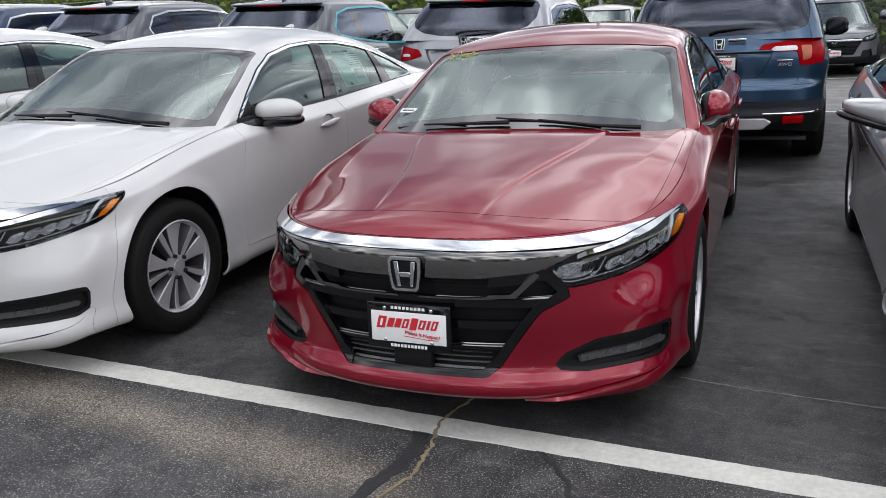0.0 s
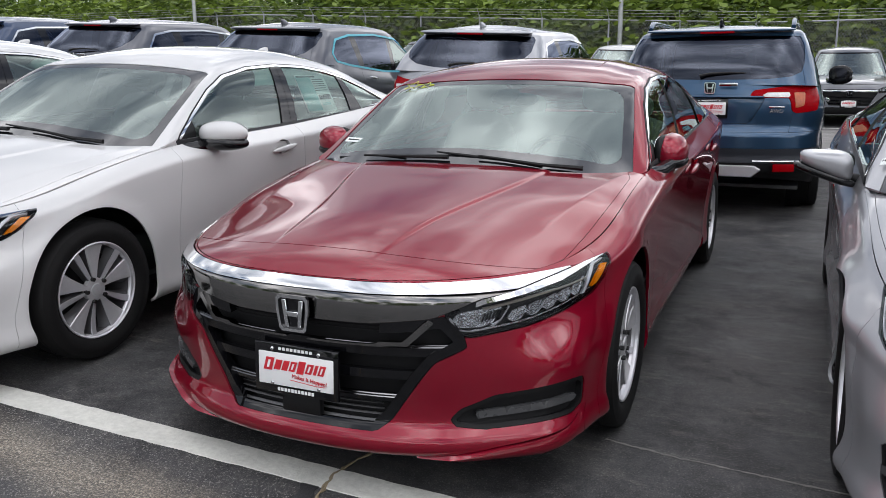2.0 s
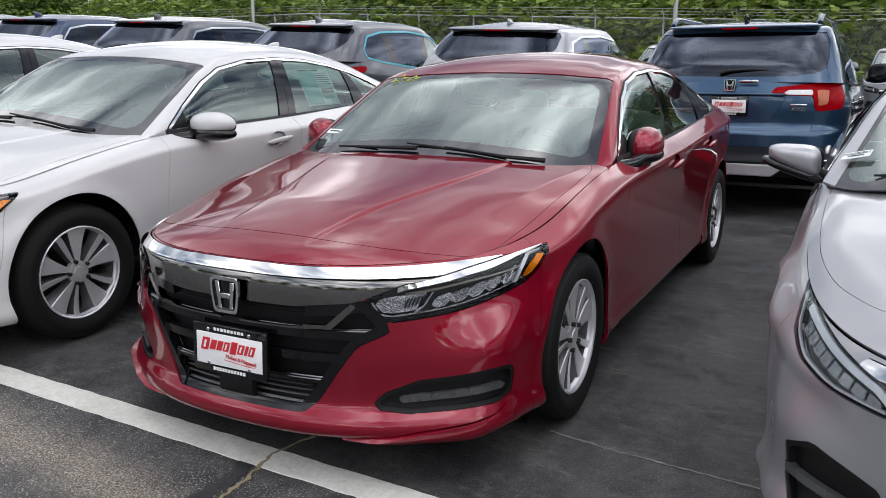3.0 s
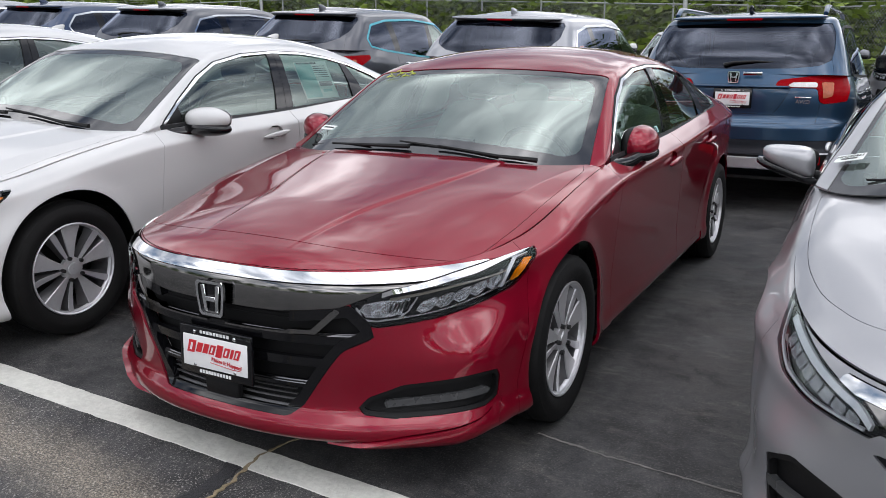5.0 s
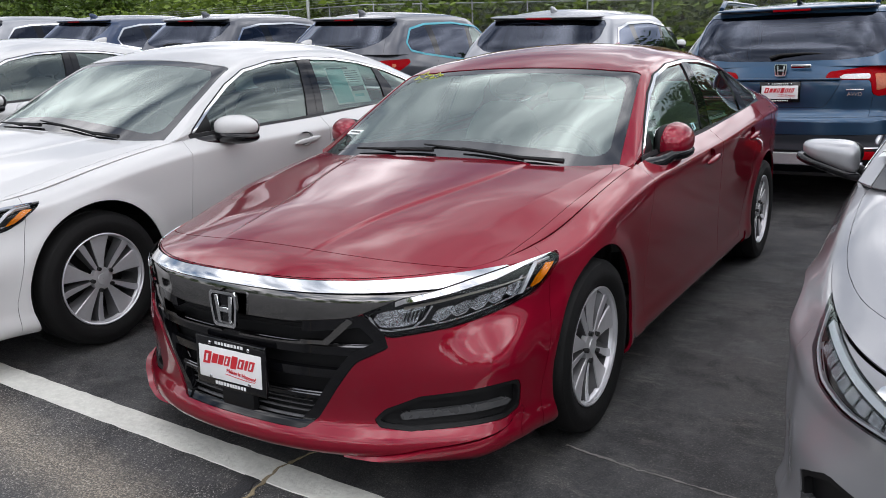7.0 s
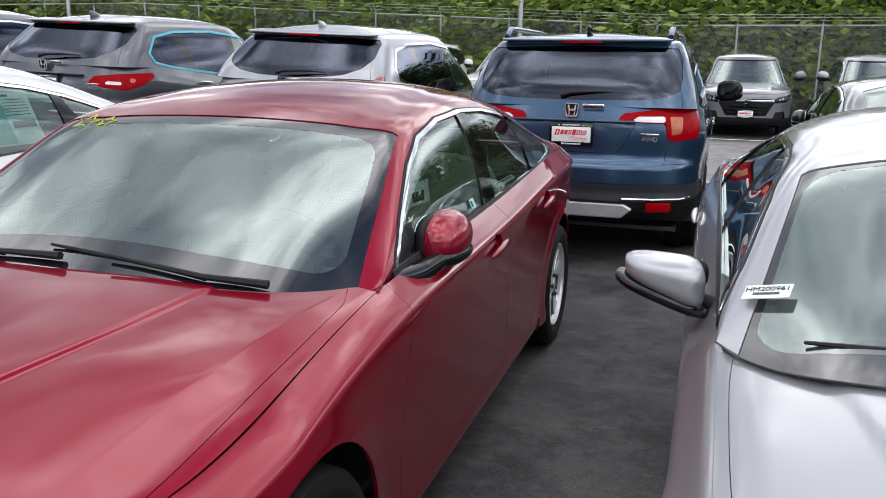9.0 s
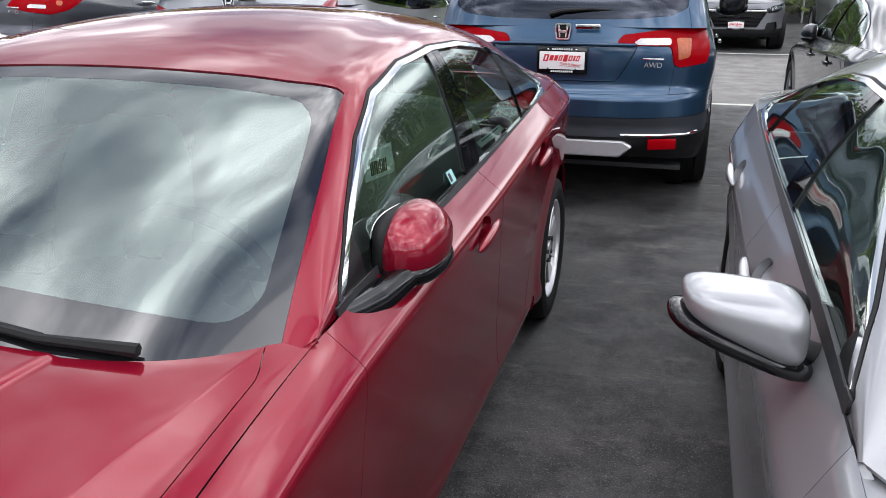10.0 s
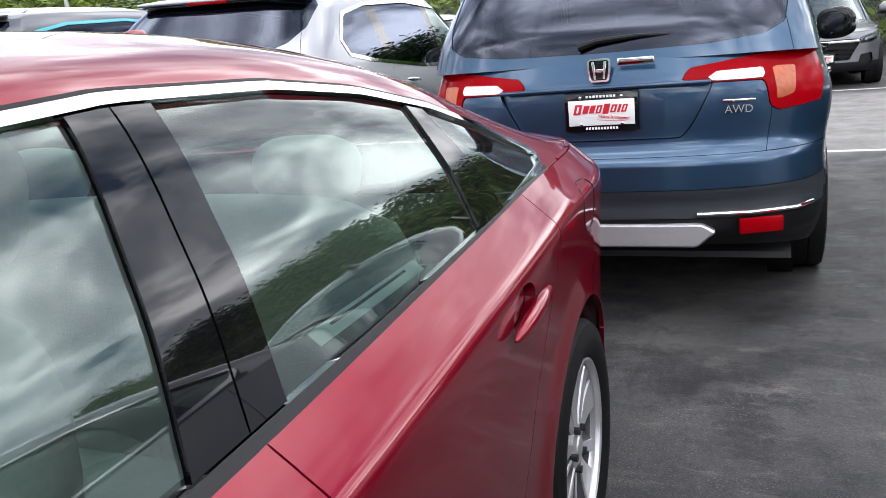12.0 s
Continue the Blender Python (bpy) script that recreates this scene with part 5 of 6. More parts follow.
    wiper(car, [laid(-0.02, 0.005, 0.012), laid(-0.25, 0.015, 0.014), laid(-0.48, 0.03, 0.012), laid(-0.66, 0.03, 0.012)])
    part("underbody", box((1.36, L - 1.0, 0.10), (0, L / 2, 0.24), 0.04), BLACK, car)
    part("engine_bay", box((1.1, 0.85, 0.40), (0, 0.80, 0.50), 0.08), BLACK, car)
    part("roof_fin", blob((0.045, 0.16, 0.07), (0, 3.50, 1.41), 2.4, (8, 0, 0), lambda v: (v.x * (1 - 0.5 * max(v.z, 0)), v.y + 0.5 * max(v.z, 0), v.z)), body, car)
    cockpit(car, c, cloth)
    return car


BIG_SUV = dict(
    W=0.985, L=4.95, Df=0.85, Dr=0.62, p=3.0, q=2.4, pr=3.2, qr=2.6, crown=3.2, bulge=0.012, square=0.0,
    sill=curve((0, 0.26), (0.6, 0.24), (2.4, 0.25), (4.2, 0.28), (4.95, 0.38)),
    edge=curve((0.0, 0.93), (0.4, 0.96), (1.0, 1.03), (1.5, 1.08), (2.4, 1.11), (3.6, 1.14), (4.5, 1.20), (4.95, 1.22)),
    flank=curve((0, 0.93), (0.08, 0.955), (0.2, 0.975), (0.5, 0.972), (0.74, 1.0), (0.8, 0.998), (0.9, 0.975), (1.0, 0.945)),
    nose=curve((0.2, 0.12), (0.3, 0.03), (0.45, 0.0), (0.75, 0.0), (0.88, 0.02), (0.95, 0.05)),
    tail=curve((0.38, 0.10), (0.44, 0.03), (0.52, 0.015), (0.60, 0.02), (0.64, 0.0), (0.78, 0.0), (0.81, 0.035), (0.86, 0.055), (1.0, 0.05), (1.10, 0.055), (1.22, 0.10)),
    plan=curve((0, 1.0), (2.4, 1.0), (3.8, 0.99), (4.95, 0.95)),
    spine=curve((0.05, 0.93), (0.15, 0.965), (0.4, 1.0), (0.8, 1.05), (1.2, 1.09), (1.6, 1.12)),
    crease=curve((0.1, 0.45), (1.3, 0.6)),
    lean=curve((0, 1.0), (0.3, 0.955), (0.6, 0.895), (0.85, 0.835), (0.94, 0.80), (0.98, 0.765), (1.0, 0.72)),
    screen=curve((0, 1.28), (0.5, 1.72), (0.85, 2.03), (1.0, 2.16)),
    gate=curve((0, 4.85), (0.3, 4.80), (0.6, 4.70), (0.88, 4.56), (0.97, 4.50), (1.0, 4.44)),
    eave=curve((1.0, 1.60), (2.1, 1.66), (2.8, 1.70), (3.6, 1.71), (4.5, 1.70), (5.0, 1.69)), gDf=0.55, gDr=0.36, dome=0.055,
    glass=[(0.0, 1.255), (0.45, 1.262), (0.66, 1.283), (0.745, 1.325), (0.76, 1.42), (0.745, 1.56), (0.705, 1.635), (0.0, 1.65)],
    lamp=[(0.36, 1.115), (0.40, 1.165), (0.66, 1.195), (0.95, 1.215), (1.06, 1.20), (1.09, 1.10), (1.02, 0.985), (0.78, 0.965), (0.735, 0.985), (0.72, 1.095), (0.50, 1.10)],
    clear=[(0.45, 1.106), (0.725, 1.104), (0.725, 1.145), (0.52, 1.143)], clear2=[(0.765, 1.01), (0.85, 1.03), (0.88, 1.14), (0.765, 1.145)],
    dlo=[(1.75, 1.12), (2.05, 1.40), (2.35, 1.58), (3.0, 1.62), (4.0, 1.60), (4.32, 1.56), (4.38, 1.24), (4.2, 1.20), (3.0, 1.155)],
    wheel_y=(0.93, 3.75), wheel_r=0.375, rim_r=0.245, tread=0.245, track=0.845, arch=0.425,
    dash_y=1.45, dash_z=1.08, cab_end=4.6, rear_seat=3.2, lift=0.2, mirror_z=1.48,
)
CROSSOVER = dict(BIG_SUV, W=0.965, L=4.85,
    edge=curve((0.0, 0.90), (0.4, 0.93), (1.0, 1.00), (1.5, 1.04), (2.4, 1.07), (3.6, 1.13), (4.4, 1.20), (4.85, 1.20)),
    tail=curve((0.38, 0.12), (0.50, 0.03), (0.62, 0.0), (0.78, 0.0), (0.85, 0.03), (1.0, 0.04), (1.2, 0.10)),
    lean=curve((0, 1.0), (0.3, 0.945), (0.6, 0.875), (0.85, 0.80), (0.94, 0.755), (0.98, 0.715), (1.0, 0.66)),
    gate=curve((0, 4.75), (0.3, 4.66), (0.6, 4.52), (0.88, 4.38), (0.97, 4.33), (1.0, 4.27)),
    eave=curve((1.0, 1.56), (2.1, 1.64), (2.8, 1.68), (3.6, 1.67), (4.5, 1.63), (5.0, 1.62)),
    glass=[(0.0, 1.235), (0.30, 1.245), (0.52, 1.275), (0.66, 1.335), (0.715, 1.42), (0.70, 1.55), (0.665, 1.59), (0.0, 1.61)],
    lamp=[(0.52, 1.03), (0.60, 1.10), (0.85, 1.125), (1.20, 1.14), (1.24, 1.10), (1.05, 1.0), (0.90, 0.965), (0.70, 0.985)],
    clear=[(0.70, 1.02), (0.86, 1.015), (0.86, 1.045), (0.72, 1.05)], clear2=[(0.94, 1.04), (1.0, 1.04), (1.0, 1.08), (0.94, 1.08)],
    dlo=[(1.72, 1.09), (2.05, 1.38), (2.35, 1.53), (3.0, 1.575), (3.7, 1.55), (4.05, 1.49), (4.22, 1.33), (4.18, 1.25), (3.9, 1.205), (3.0, 1.12)],
    wheel_y=(0.92, 3.74), wheel_r=0.36, rim_r=0.235, arch=0.41)
COMPACT = dict(CROSSOVER, W=0.925, L=4.60, wheel_y=(0.90, 3.56), lift=0.16,
    gate=curve((0, 4.52), (0.3, 4.44), (0.6, 4.30), (0.88, 4.16), (1.0, 4.06)))


def tall_car(name, c, body, label, m, group="", border=None, rails=False, rear_plate=True, film=None):
    """A crossover or sport utility in panels cut from one body."""
    car = thing(name, m, label, "car", group)
    L = c["L"]
    lower = ring(c, loop_steps(50, 70, 56), np.concatenate([np.linspace(0, 0.7, 26), np.linspace(0.7, 1.0, 14)[1:]]))
    far = lower[0][:, 6].max()
    back = lambda V: far - V[:, 6]
    for y in c["wheel_y"]:
        _, lower = carve(lower, lambda V: np.hypot(V[:, 1] - y, V[:, 2] - c["wheel_r"]) - c["arch"])
    front, rear = (lambda V: V[:, 1] - 1.2), (lambda V: L - 1.1 - V[:, 1])
    grille = [(-1, 0.80), (-1, 0.46), (0.40, 0.46), (0.46, 0.56), (0.56, 0.74), (0.52, 0.80)]
    lamp_shape = [(0.55, 0.80), (0.57, 0.72), (0.85, 0.74), (1.05, 0.80), (1.18, 0.90), (0.95, 0.885), (0.70, 0.855)]
    fog_shape = [(0.55, 0.40), (0.60, 0.54), (0.85, 0.56), (0.90, 0.44), (0.80, 0.37)]
    opening, lower = carve(lower, lambda V: np.maximum(poly(grille, V[:, 6], V[:, 2]), front(V)))
    lamp, lower = carve(lower, lambda V: np.maximum(poly(lamp_shape, V[:, 6], V[:, 2]), front(V)))
    fog, lower = carve(lower, lambda V: np.maximum(poly(fog_shape, V[:, 6], V[:, 2]), front(V)))
    tail, lower = carve(lower, lambda V: np.maximum(poly(c["lamp"], back(V), V[:, 2]), rear(V)))
    skirt, lower = carve(lower, lambda V: V[:, 2] - (0.40 + (0.255 if body is BLUE else 0.15) * np.clip((V[:, 1] - L + 1.0) / 0.3, 0, 1) + 0.02 * (V[:, 1] < 0.8)))
    bumper_r, lower = carve(lower, lambda V: np.maximum(V[:, 2] - 0.80, L - 0.62 - V[:, 1]))
    gate, lower = carve(lower, lambda V: np.maximum(back(V) - 0.745, rear(V)))
    bumper_f, lower = carve(lower, lambda V: V[:, 1] - 0.50)
    fender, lower = carve(lower, lambda V: V[:, 1] - 1.55)
    door_f, lower = carve(lower, lambda V: V[:, 1] - 2.62)
    door_r, quarter = carve(lower, lambda V: V[:, 1] - (3.62 - 0.4 * np.clip(0.95 - V[:, 2], 0, 0.4)))
    skin("front_bumper", joined(bumper_f), body, car)
    low, skirt = carve(skirt, lambda V: V[:, 2] - 0.525)
    skin("skirt", joined(shifted(skirt, -0.004)), GREY_PLASTIC, car, label="dark grey plastic skirt")
    skin("lower_skirt", joined(shifted(low, -0.010)), BLACK, car, label="black plastic lower skirt")
    skin("rear_bumper", joined(bumper_r), body, car)
    pocket, gate = carve(gate, lambda V: np.maximum(poly([(-1, 1.105), (0.50, 1.105), (0.40, 0.92), (0.36, 0.875), (-1, 0.875)], back(V), V[:, 2]), rear(V)))
    skin("tailgate", joined(gate), body, car, 0.04, 0.001, label="painted tailgate")
    skin("plate_recess", joined(shifted(pocket, -0.03)), body, car, 0)
    skin("grille_back", joined(shifted(opening, -0.05)), BLACK, car, 0)
    for z in (0.50, 0.57, 0.64):
        bar, _ = carve(opening, lambda V: np.abs(V[:, 2] - z) - 0.012)
        skin("grille_bar", joined(shifted(bar, -0.012)), GLOSS_BLACK, car, 0.03, 0)
    bar, _ = carve(opening, lambda V: np.abs(V[:, 2] - 0.765) - 0.02)
    skin("grille_crossbar", joined(shifted(bar, 0.0)), CHROME if body is not BLUE else GLOSS_BLACK, car, 0.03, 0)
    badge(car, 0, -0.012, 0.71, 0.13)
    plate(car, pose(0, -0.012, 0.50))
    for side in (1, -1):
        flip = (lambda s: s) if side > 0 else mirrored
        head = skin("headlamp", flip(shifted(lamp, 0.002)), LENS, car, 0)
        skin("lamp_housing", flip(shifted(lamp, -0.03)), GLOSS_BLACK, head, 0)
        for k in range(4):
            a0 = 0.66 + 0.085 * k
            cup, _ = carve(lamp, lambda V: poly([(a0, 0.755 + 0.018 * k), (a0 + 0.05, 0.762 + 0.018 * k), (a0 + 0.055, 0.82 + 0.012 * k), (a0 + 0.01, 0.812 + 0.012 * k)], V[:, 6], V[:, 2]))
            skin("lamp_reflector", flip(shifted(cup, -0.012)), REFLECTOR, head, 0.015, 0)
        skin("fog_recess", flip(shifted(fog, -0.03)), BLACK, car, 0)
        tl = skin("tail_lamp", flip(shifted(tail, 0.006)), TAIL_RED, car, 0.02, label="red and clear tail lamp")
        for key in ("clear", "clear2"):
            cup, _ = carve(tail, lambda V: poly(c[key], back(V), V[:, 2]))
            skin("lamp_window", flip(shifted(cup, 0.009)), CLEAR_LENS if key == "clear" else AMBER_LENS, tl, 0.006, 0)
        for nm, s in (("front_fender", fender), ("front_door", door_f), ("rear_door", door_r), ("quarter_panel", quarter)):
            skin(nm, flip(s), body, car)
    hood = deck(c, np.concatenate([0.05 + 0.5 * np.linspace(0, 1, 20) ** 1.6, np.linspace(0.55, 1.75, 30)[1:]]))
    hood, _ = carve(hood, lambda V: V[:, 1] - (1.30 + 0.30 * (np.abs(V[:, 0]) / 0.8) ** 2.4))
    wing, hood = carve(hood, lambda V: np.interp(V[:, 1], [0.0, 0.4, 1.0, 1.6], [0.80, 0.78, 0.83, 0.85]) - V[:, 0])
    skin("bonnet", joined(hood), body, car)
    for side in (1, -1):
        skin("fender_top", wing if side > 0 else mirrored(wing), body, car, 0.012, 0.001)
    wall, cap = tower(c, loop_steps(44, 70, 50), np.concatenate([np.linspace(0, 0.85, 20), np.linspace(0.85, 1.0, 12)[1:]]))
    skin("roof", joined(cap), body, car, 0)
    a = lambda V: V[:, 6]
    screen_f = lambda V: np.maximum(a(V) - 0.66, V[:, 2] - (c["eave"](V[:, 1]) - 0.05))
    screen, wall = carve(wall, screen_f)
    band, clear = carve(screen, lambda V: -(screen_f(V) + 0.03))
    gate_glass, wall = carve(wall, lambda V: np.maximum(poly(c["glass"] + [(-0.5, c["glass"][-1][1]), (-0.5, c["glass"][0][1])], V[:, 0], V[:, 2]), 2.2 - a(V)))
    outer, wall = carve(wall, lambda V: np.maximum(poly(c["dlo"], V[:, 1], V[:, 2]) - 0.024, np.maximum(0.7 - a(V), a(V) - 2.35)))
    inner, trim = carve(outer, lambda V: poly(c["dlo"], V[:, 1], V[:, 2]))
    lift_gate, wall = carve(wall, lambda V: 2.42 - a(V))
    skin("cabin_shell", joined(wall), body, car, 0.01, 0.001)
    skin("gate_frame", joined(lift_gate), body, car)
    skin("windscreen", joined(shifted(clear, -0.004)), WINDSCREEN, car, 0)
    skin("screen_border", joined(shifted(band, -0.003)), GLOSS_BLACK, car, 0.006, 0)
    skin("rear_window", joined(shifted(gate_glass, -0.004)), PRIVACY, car, 0, label="dark privacy rear window")
    cuts = [(2.60, -0.1), (2.72, -0.12), (3.52, 0.1), (3.66, 0.16), (9.0, 0)]
    panes, rest = [], inner
    for y0, k in cuts:
        bit, rest = carve(rest, lambda V: V[:, 1] - (y0 + k * (V[:, 2] - 1.3)))
        panes.append(bit)
    for side in (1, -1):
        flip = (lambda s: s) if side > 0 else mirrored
        skin("window_trim", flip(shifted(trim, 0.004)), film if film else (border or BLACK), car, 0.012, 0)
        for pane, mat, nm in zip(panes, (SIDE_GLASS, GLOSS_BLACK, PRIVACY, GLOSS_BLACK, PRIVACY), ("front_window", "pillar_trim", "rear_door_window", "pillar_trim", "quarter_window")):
            skin(nm, flip(shifted(pane, -0.004)), mat, car, 0)
        for y in c["wheel_y"]:
            wheel(car, side * c["track"], y, c["wheel_r"], c["tread"], c["rim_r"], side)
            part("arch_liner", lathe([(-0.16 * side, c["arch"] - 0.01), (-0.03 * side, c["arch"] - 0.01)], 40), BLACK, car).location = (side * c["track"], y, c["wheel_r"])
        door_mirror(car, 1.0, 1.98, 1.20, side, GLOSS_BLACK if body is BLUE else body, (0.24, 0.17, 0.20), glass=GLOSS_BLACK)
        handle(car, c["W"] - 0.012, 2.45, 1.0, side, CHROME)
        handle(car, c["W"] - 0.012, 3.40, 1.03, side, CHROME)
        if rails:
            part("roof_rail", tube([(side * 0.66, 2.45, 1.715), (side * 0.655, 2.55, 1.765), (side * 0.65, 3.0, 1.785), (side * 0.645, 4.0, 1.785), (side * 0.64, 4.25, 1.775), (side * 0.64, 4.36, 1.72)], [0.02, 0.026, 0.022, 0.022, 0.026, 0.02], 10), body, car, "silver-topped roof rail")
    # spoiler over the rear window, its lamp, the wiper and the fin
    y_top, z_top = float(c["gate"](1.0)), float(c["eave"](c["L"]))
    part("spoiler", blob((1.32, 0.28, 0.046), (0, y_top + 0.01, z_top + 0.008), 3.4, (-5, 0, 0), lambda v: (v.x, v.y - 0.28 * abs(v.x) ** 2.2, v.z * (1 - 0.4 * max(v.y, 0)) - 0.22 * abs(v.x) ** 3)), body, car)
    part("spoiler_shade", blob((1.26, 0.22, 0.022), (0, y_top + 0.01, z_top - 0.014), 3.4, (-4, 0, 0), lambda v: (v.x, v.y - 0.28 * abs(v.x) ** 2.2, v.z - 0.2 * abs(v.x) ** 3)), GLOSS_BLACK, car)
    part("brake_light", box((0.30, 0.012, 0.018), (0, y_top + 0.142, z_top - 0.016), 0.004), TAIL_RED, car)
    gy, gz = L - 0.12, c["glass"][0][1]
    part("rear_wiper", tube([(0.10, gy + 0.02, gz + 0.03), (0.02, gy + 0.015, gz + 0.052), (-0.16, gy - 0.005, gz + 0.062), (-0.36, gy - 0.035, gz + 0.055)][::-1], [0.005, 0.009, 0.013, 0.018], 8), BLACK, car)
    part("roof_fin", blob((0.05, 0.16, 0.085), (0, y_top - 0.25, z_top + c["dome"] + 0.02), 2.4, (6, 0, 0), lambda v: (v.x * (1 - 0.5 * max(v.z, 0)), v.y + 0.5 * max(v.z, 0), v.z)), GLOSS_BLACK if body is BLUE else body, car)
    if rear_plate:
        badge(car, 0, L - 0.048, 1.185, 0.10, 1)
        plate(car, pose(0, L - 0.062, 1.005, 3, 0, 180), "rear_plate")
        mark = part("model_mark", box((0.155, 0.006, 0.030), (-0.155, L - 0.056, 1.215), 0.003), CHROME, car)
        part("mark_field", box((0.145, 0.008, 0.020), (-0.155, L - 0.056, 1.215), 0.002), DARK_CHROME, mark)
        part("plate_lip", box((0.92, 0.03, 0.02), (0, L - 0.055, 1.108), 0.008), body, car)
        lettering("AWD", 0.046, pose(-0.57, L - 0.075, 0.985, 90, 0, 180), CHROME, car, "drive_lettering", 0.003)
        part("trim_mark", box((0.13, 0.006, 0.012), (-0.57, L - 0.076, 1.022), 0.002), CHROME, car)
    # lower rear: skid plate, bright strips, reflectors
    part("skid_plate", slab([(-0.48, 0.47), (-0.40, 0.40), (0.40, 0.40), (0.48, 0.47), (0.42, 0.505), (-0.42, 0.505)], 0.05, 0.008), ALLOY, car, "silver skid plate").location = (0, L - 0.06, 0)
    for side in (1, -1):
        part("bumper_strip", tube([(side * 0.40, L - 0.030, 0.545), (side * 0.62, L - 0.075, 0.545), (side * 0.80, L - 0.175, 0.545), (side * 0.87, L - 0.27, 0.55)], 0.010, 8), CHROME, car)
        part("reflector", box((0.19, 0.02, 0.068), (side * 0.66, L - 0.085, 0.487), 0.006, (0, 0, -24 * side)), TAIL_RED, car, "red rear reflector")
    part("underbody", box((1.6, L - 1.4, 0.14), (0, L / 2, 0.36), 0.05), BLACK, car)
    part("engine_bay", box((1.3, 0.8, 0.4), (0, 0.85, 0.62), 0.08), BLACK, car)
    cockpit(car, c, DASH if body is not WHITE else LEATHER)
    return car


# ---- the parked cars ----
def rise(x):
    """The lot climbs gently towards its west side."""
    return 0.042 * max(0.0, min(-x, 20.0))


def parked(x, y, turn=0.0):
    """A pose on the sloping lot."""
    return pose(x, y, rise(x), 0, 2.0 if -20 < x < -0.5 else 0, 0) @ pose(0, 0, 0, 0, 0, turn)


red_car = saloon("red_saloon", LONG_SALOON, RED, LEATHER, "metallic red four-door saloon parked nose out, one mirror folded in", parked(0, 0), "saloons in the front row", fold=74.0)
white_car = saloon("white_saloon", LONG_SALOON, WHITE, DASH, "pearl white four-door saloon with a price sheet in its window", parked(-2.40, -0.385), "saloons in the front row")
silver_car = saloon("silver_saloon", SHORT_SALOON, SILVER, LEATHER, "silver four-door saloon with slim lamps and a stock sticker", parked(2.525, -0.12), "saloons in the front row", "slim")
blue_suv = tall_car("blue_suv", BIG_SUV, BLUE, "blue three-row sport utility backed up behind the red saloon", parked(0.65, 5.6 + 4.95, 180), "cars in the back row", rails=True)
silver_suv = tall_car("silver_crossover", CROSSOVER, PALE, "silver crossover with bright window trim, its tail towards the saloons", parked(-2.15, 6.3 + 4.95, 180) @ Matrix.Scale(1.03, 4), "cars in the back row", border=CHROME)
tall_car("grey_crossover", CROSSOVER, GREY, "dark grey crossover with teal film round its windows", parked(-5.05, 6.5 + 4.95, 180) @ Matrix.Scale(1.03, 4), "cars in the back row", film=TEAL_TAPE)
compact = tall_car("grey_compact_suv", COMPACT, MIDGREY, "grey compact sport utility facing the aisle, before the fence", parked(2.25, 17.6), "cars by the fence", border=CHROME)


def repaint(car, old, fresh, name, label):
    """Give a copied car another paint, on the objects only."""
    car.name = name
    tagged(car, label)
    for ob in car.children_recursive:
        if ob.type == "MESH":
            for slot in ob.material_slots:
                if slot.material == old:
                    slot.link = "OBJECT"
                    slot.material = fresh
    return car


repaint(copy_thing(white_car, parked(-5.15, -0.2)), WHITE, WHITE, "white_saloon", "white four-door saloon with dark windows beside another white one")
repaint(copy_thing(red_car, parked(3.35, 5.6 + 4.88, 180)), RED, SLATE, "grey_saloon", "dark grey four-door saloon with its tail to the silver one")
NAVY = paint("navy_paint", (0.03, 0.05, 0.10), 0.5)
for x, y, tone, name, label in ((-7.95, 6.5, GREY, "grey_crossover", "dark grey crossover with bright window trim"), (-10.8, 6.6, NAVY, "navy_crossover", "dark blue crossover with bright window trim"), (-13.6, 6.4, PALE, "silver_crossover", "silver crossover at the end of the row")):
    repaint(copy_thing(silver_suv, parked(x, y + 4.85, 180)), PALE, tone, name, label)
for x, tone, name, label in ((-8.7, GREY, "grey_compact_suv", "grey compact sport utility before the fence"), (-5.95, WHITE, "white_compact_suv", "white compact sport utility before the fence"), (-3.2, WHITE, "white_compact_suv", "white compact sport utility before the fence"), (-0.5, WHITE, "white_compact_suv", "white compact sport utility before the fence"), (5.0, PALE, "silver_compact_suv", "silver compact sport utility before the fence"), (7.75, WHITE, "white_compact_suv", "white compact sport utility before the fence"), (10.5, PALE, "silver_compact_suv", "silver compact sport utility before the fence")):
    repaint(copy_thing(compact, parked(x, 17.6 + 0.25 * math.sin(x * 3))), MIDGREY, tone, name, label)

# ---- stickers, price sheets and marks on the glass ----
def sheet_of_paper(car, name, m, width, height, mat, bars, label=""):
    """A printed sheet; what cannot be read is plain bars."""
    ob = new(name)
    ob.parent = car
    ob.matrix_local = m
    tagged(ob, label)
    part("sheet", box((width, 0.002, height)), mat, ob, smooth=False)
    for x, z, w, h, tone in bars:
        part("print_bar", box((w, 0.002, h), (x, -0.002, z)), tone, ob, smooth=False)
    return ob


rnd = random.Random(5)
bars = [(-0.085, 0.0, 0.17, 0.25, PAPER_TEAL), (-0.05, 0.122, 0.22, 0.012, INK)]
bars += [(0.08, 0.10 - 0.016 * k, rnd.uniform(0.08, 0.16), 0.004, INK) for k in range(6)] + [(0.09, -0.03, 0.14, 0.035, INK), (0.08, -0.08, 0.10, 0.02, PAPER_TEAL)]
sheet_of_paper(white_car, "price_sheet", pose(0.752, 3.08, 1.155, -27, 0, 90), 0.36, 0.27, PAPER, bars, "white and teal price sheet")
sheet_of_paper(red_car, "price_sheet", pose(0.80, 3.02, 1.022, -50, 0, 90), 0.34, 0.024, PAPER, [(0, 0.004, 0.24, 0.004, INK)], "price sheet leaning on the sill")
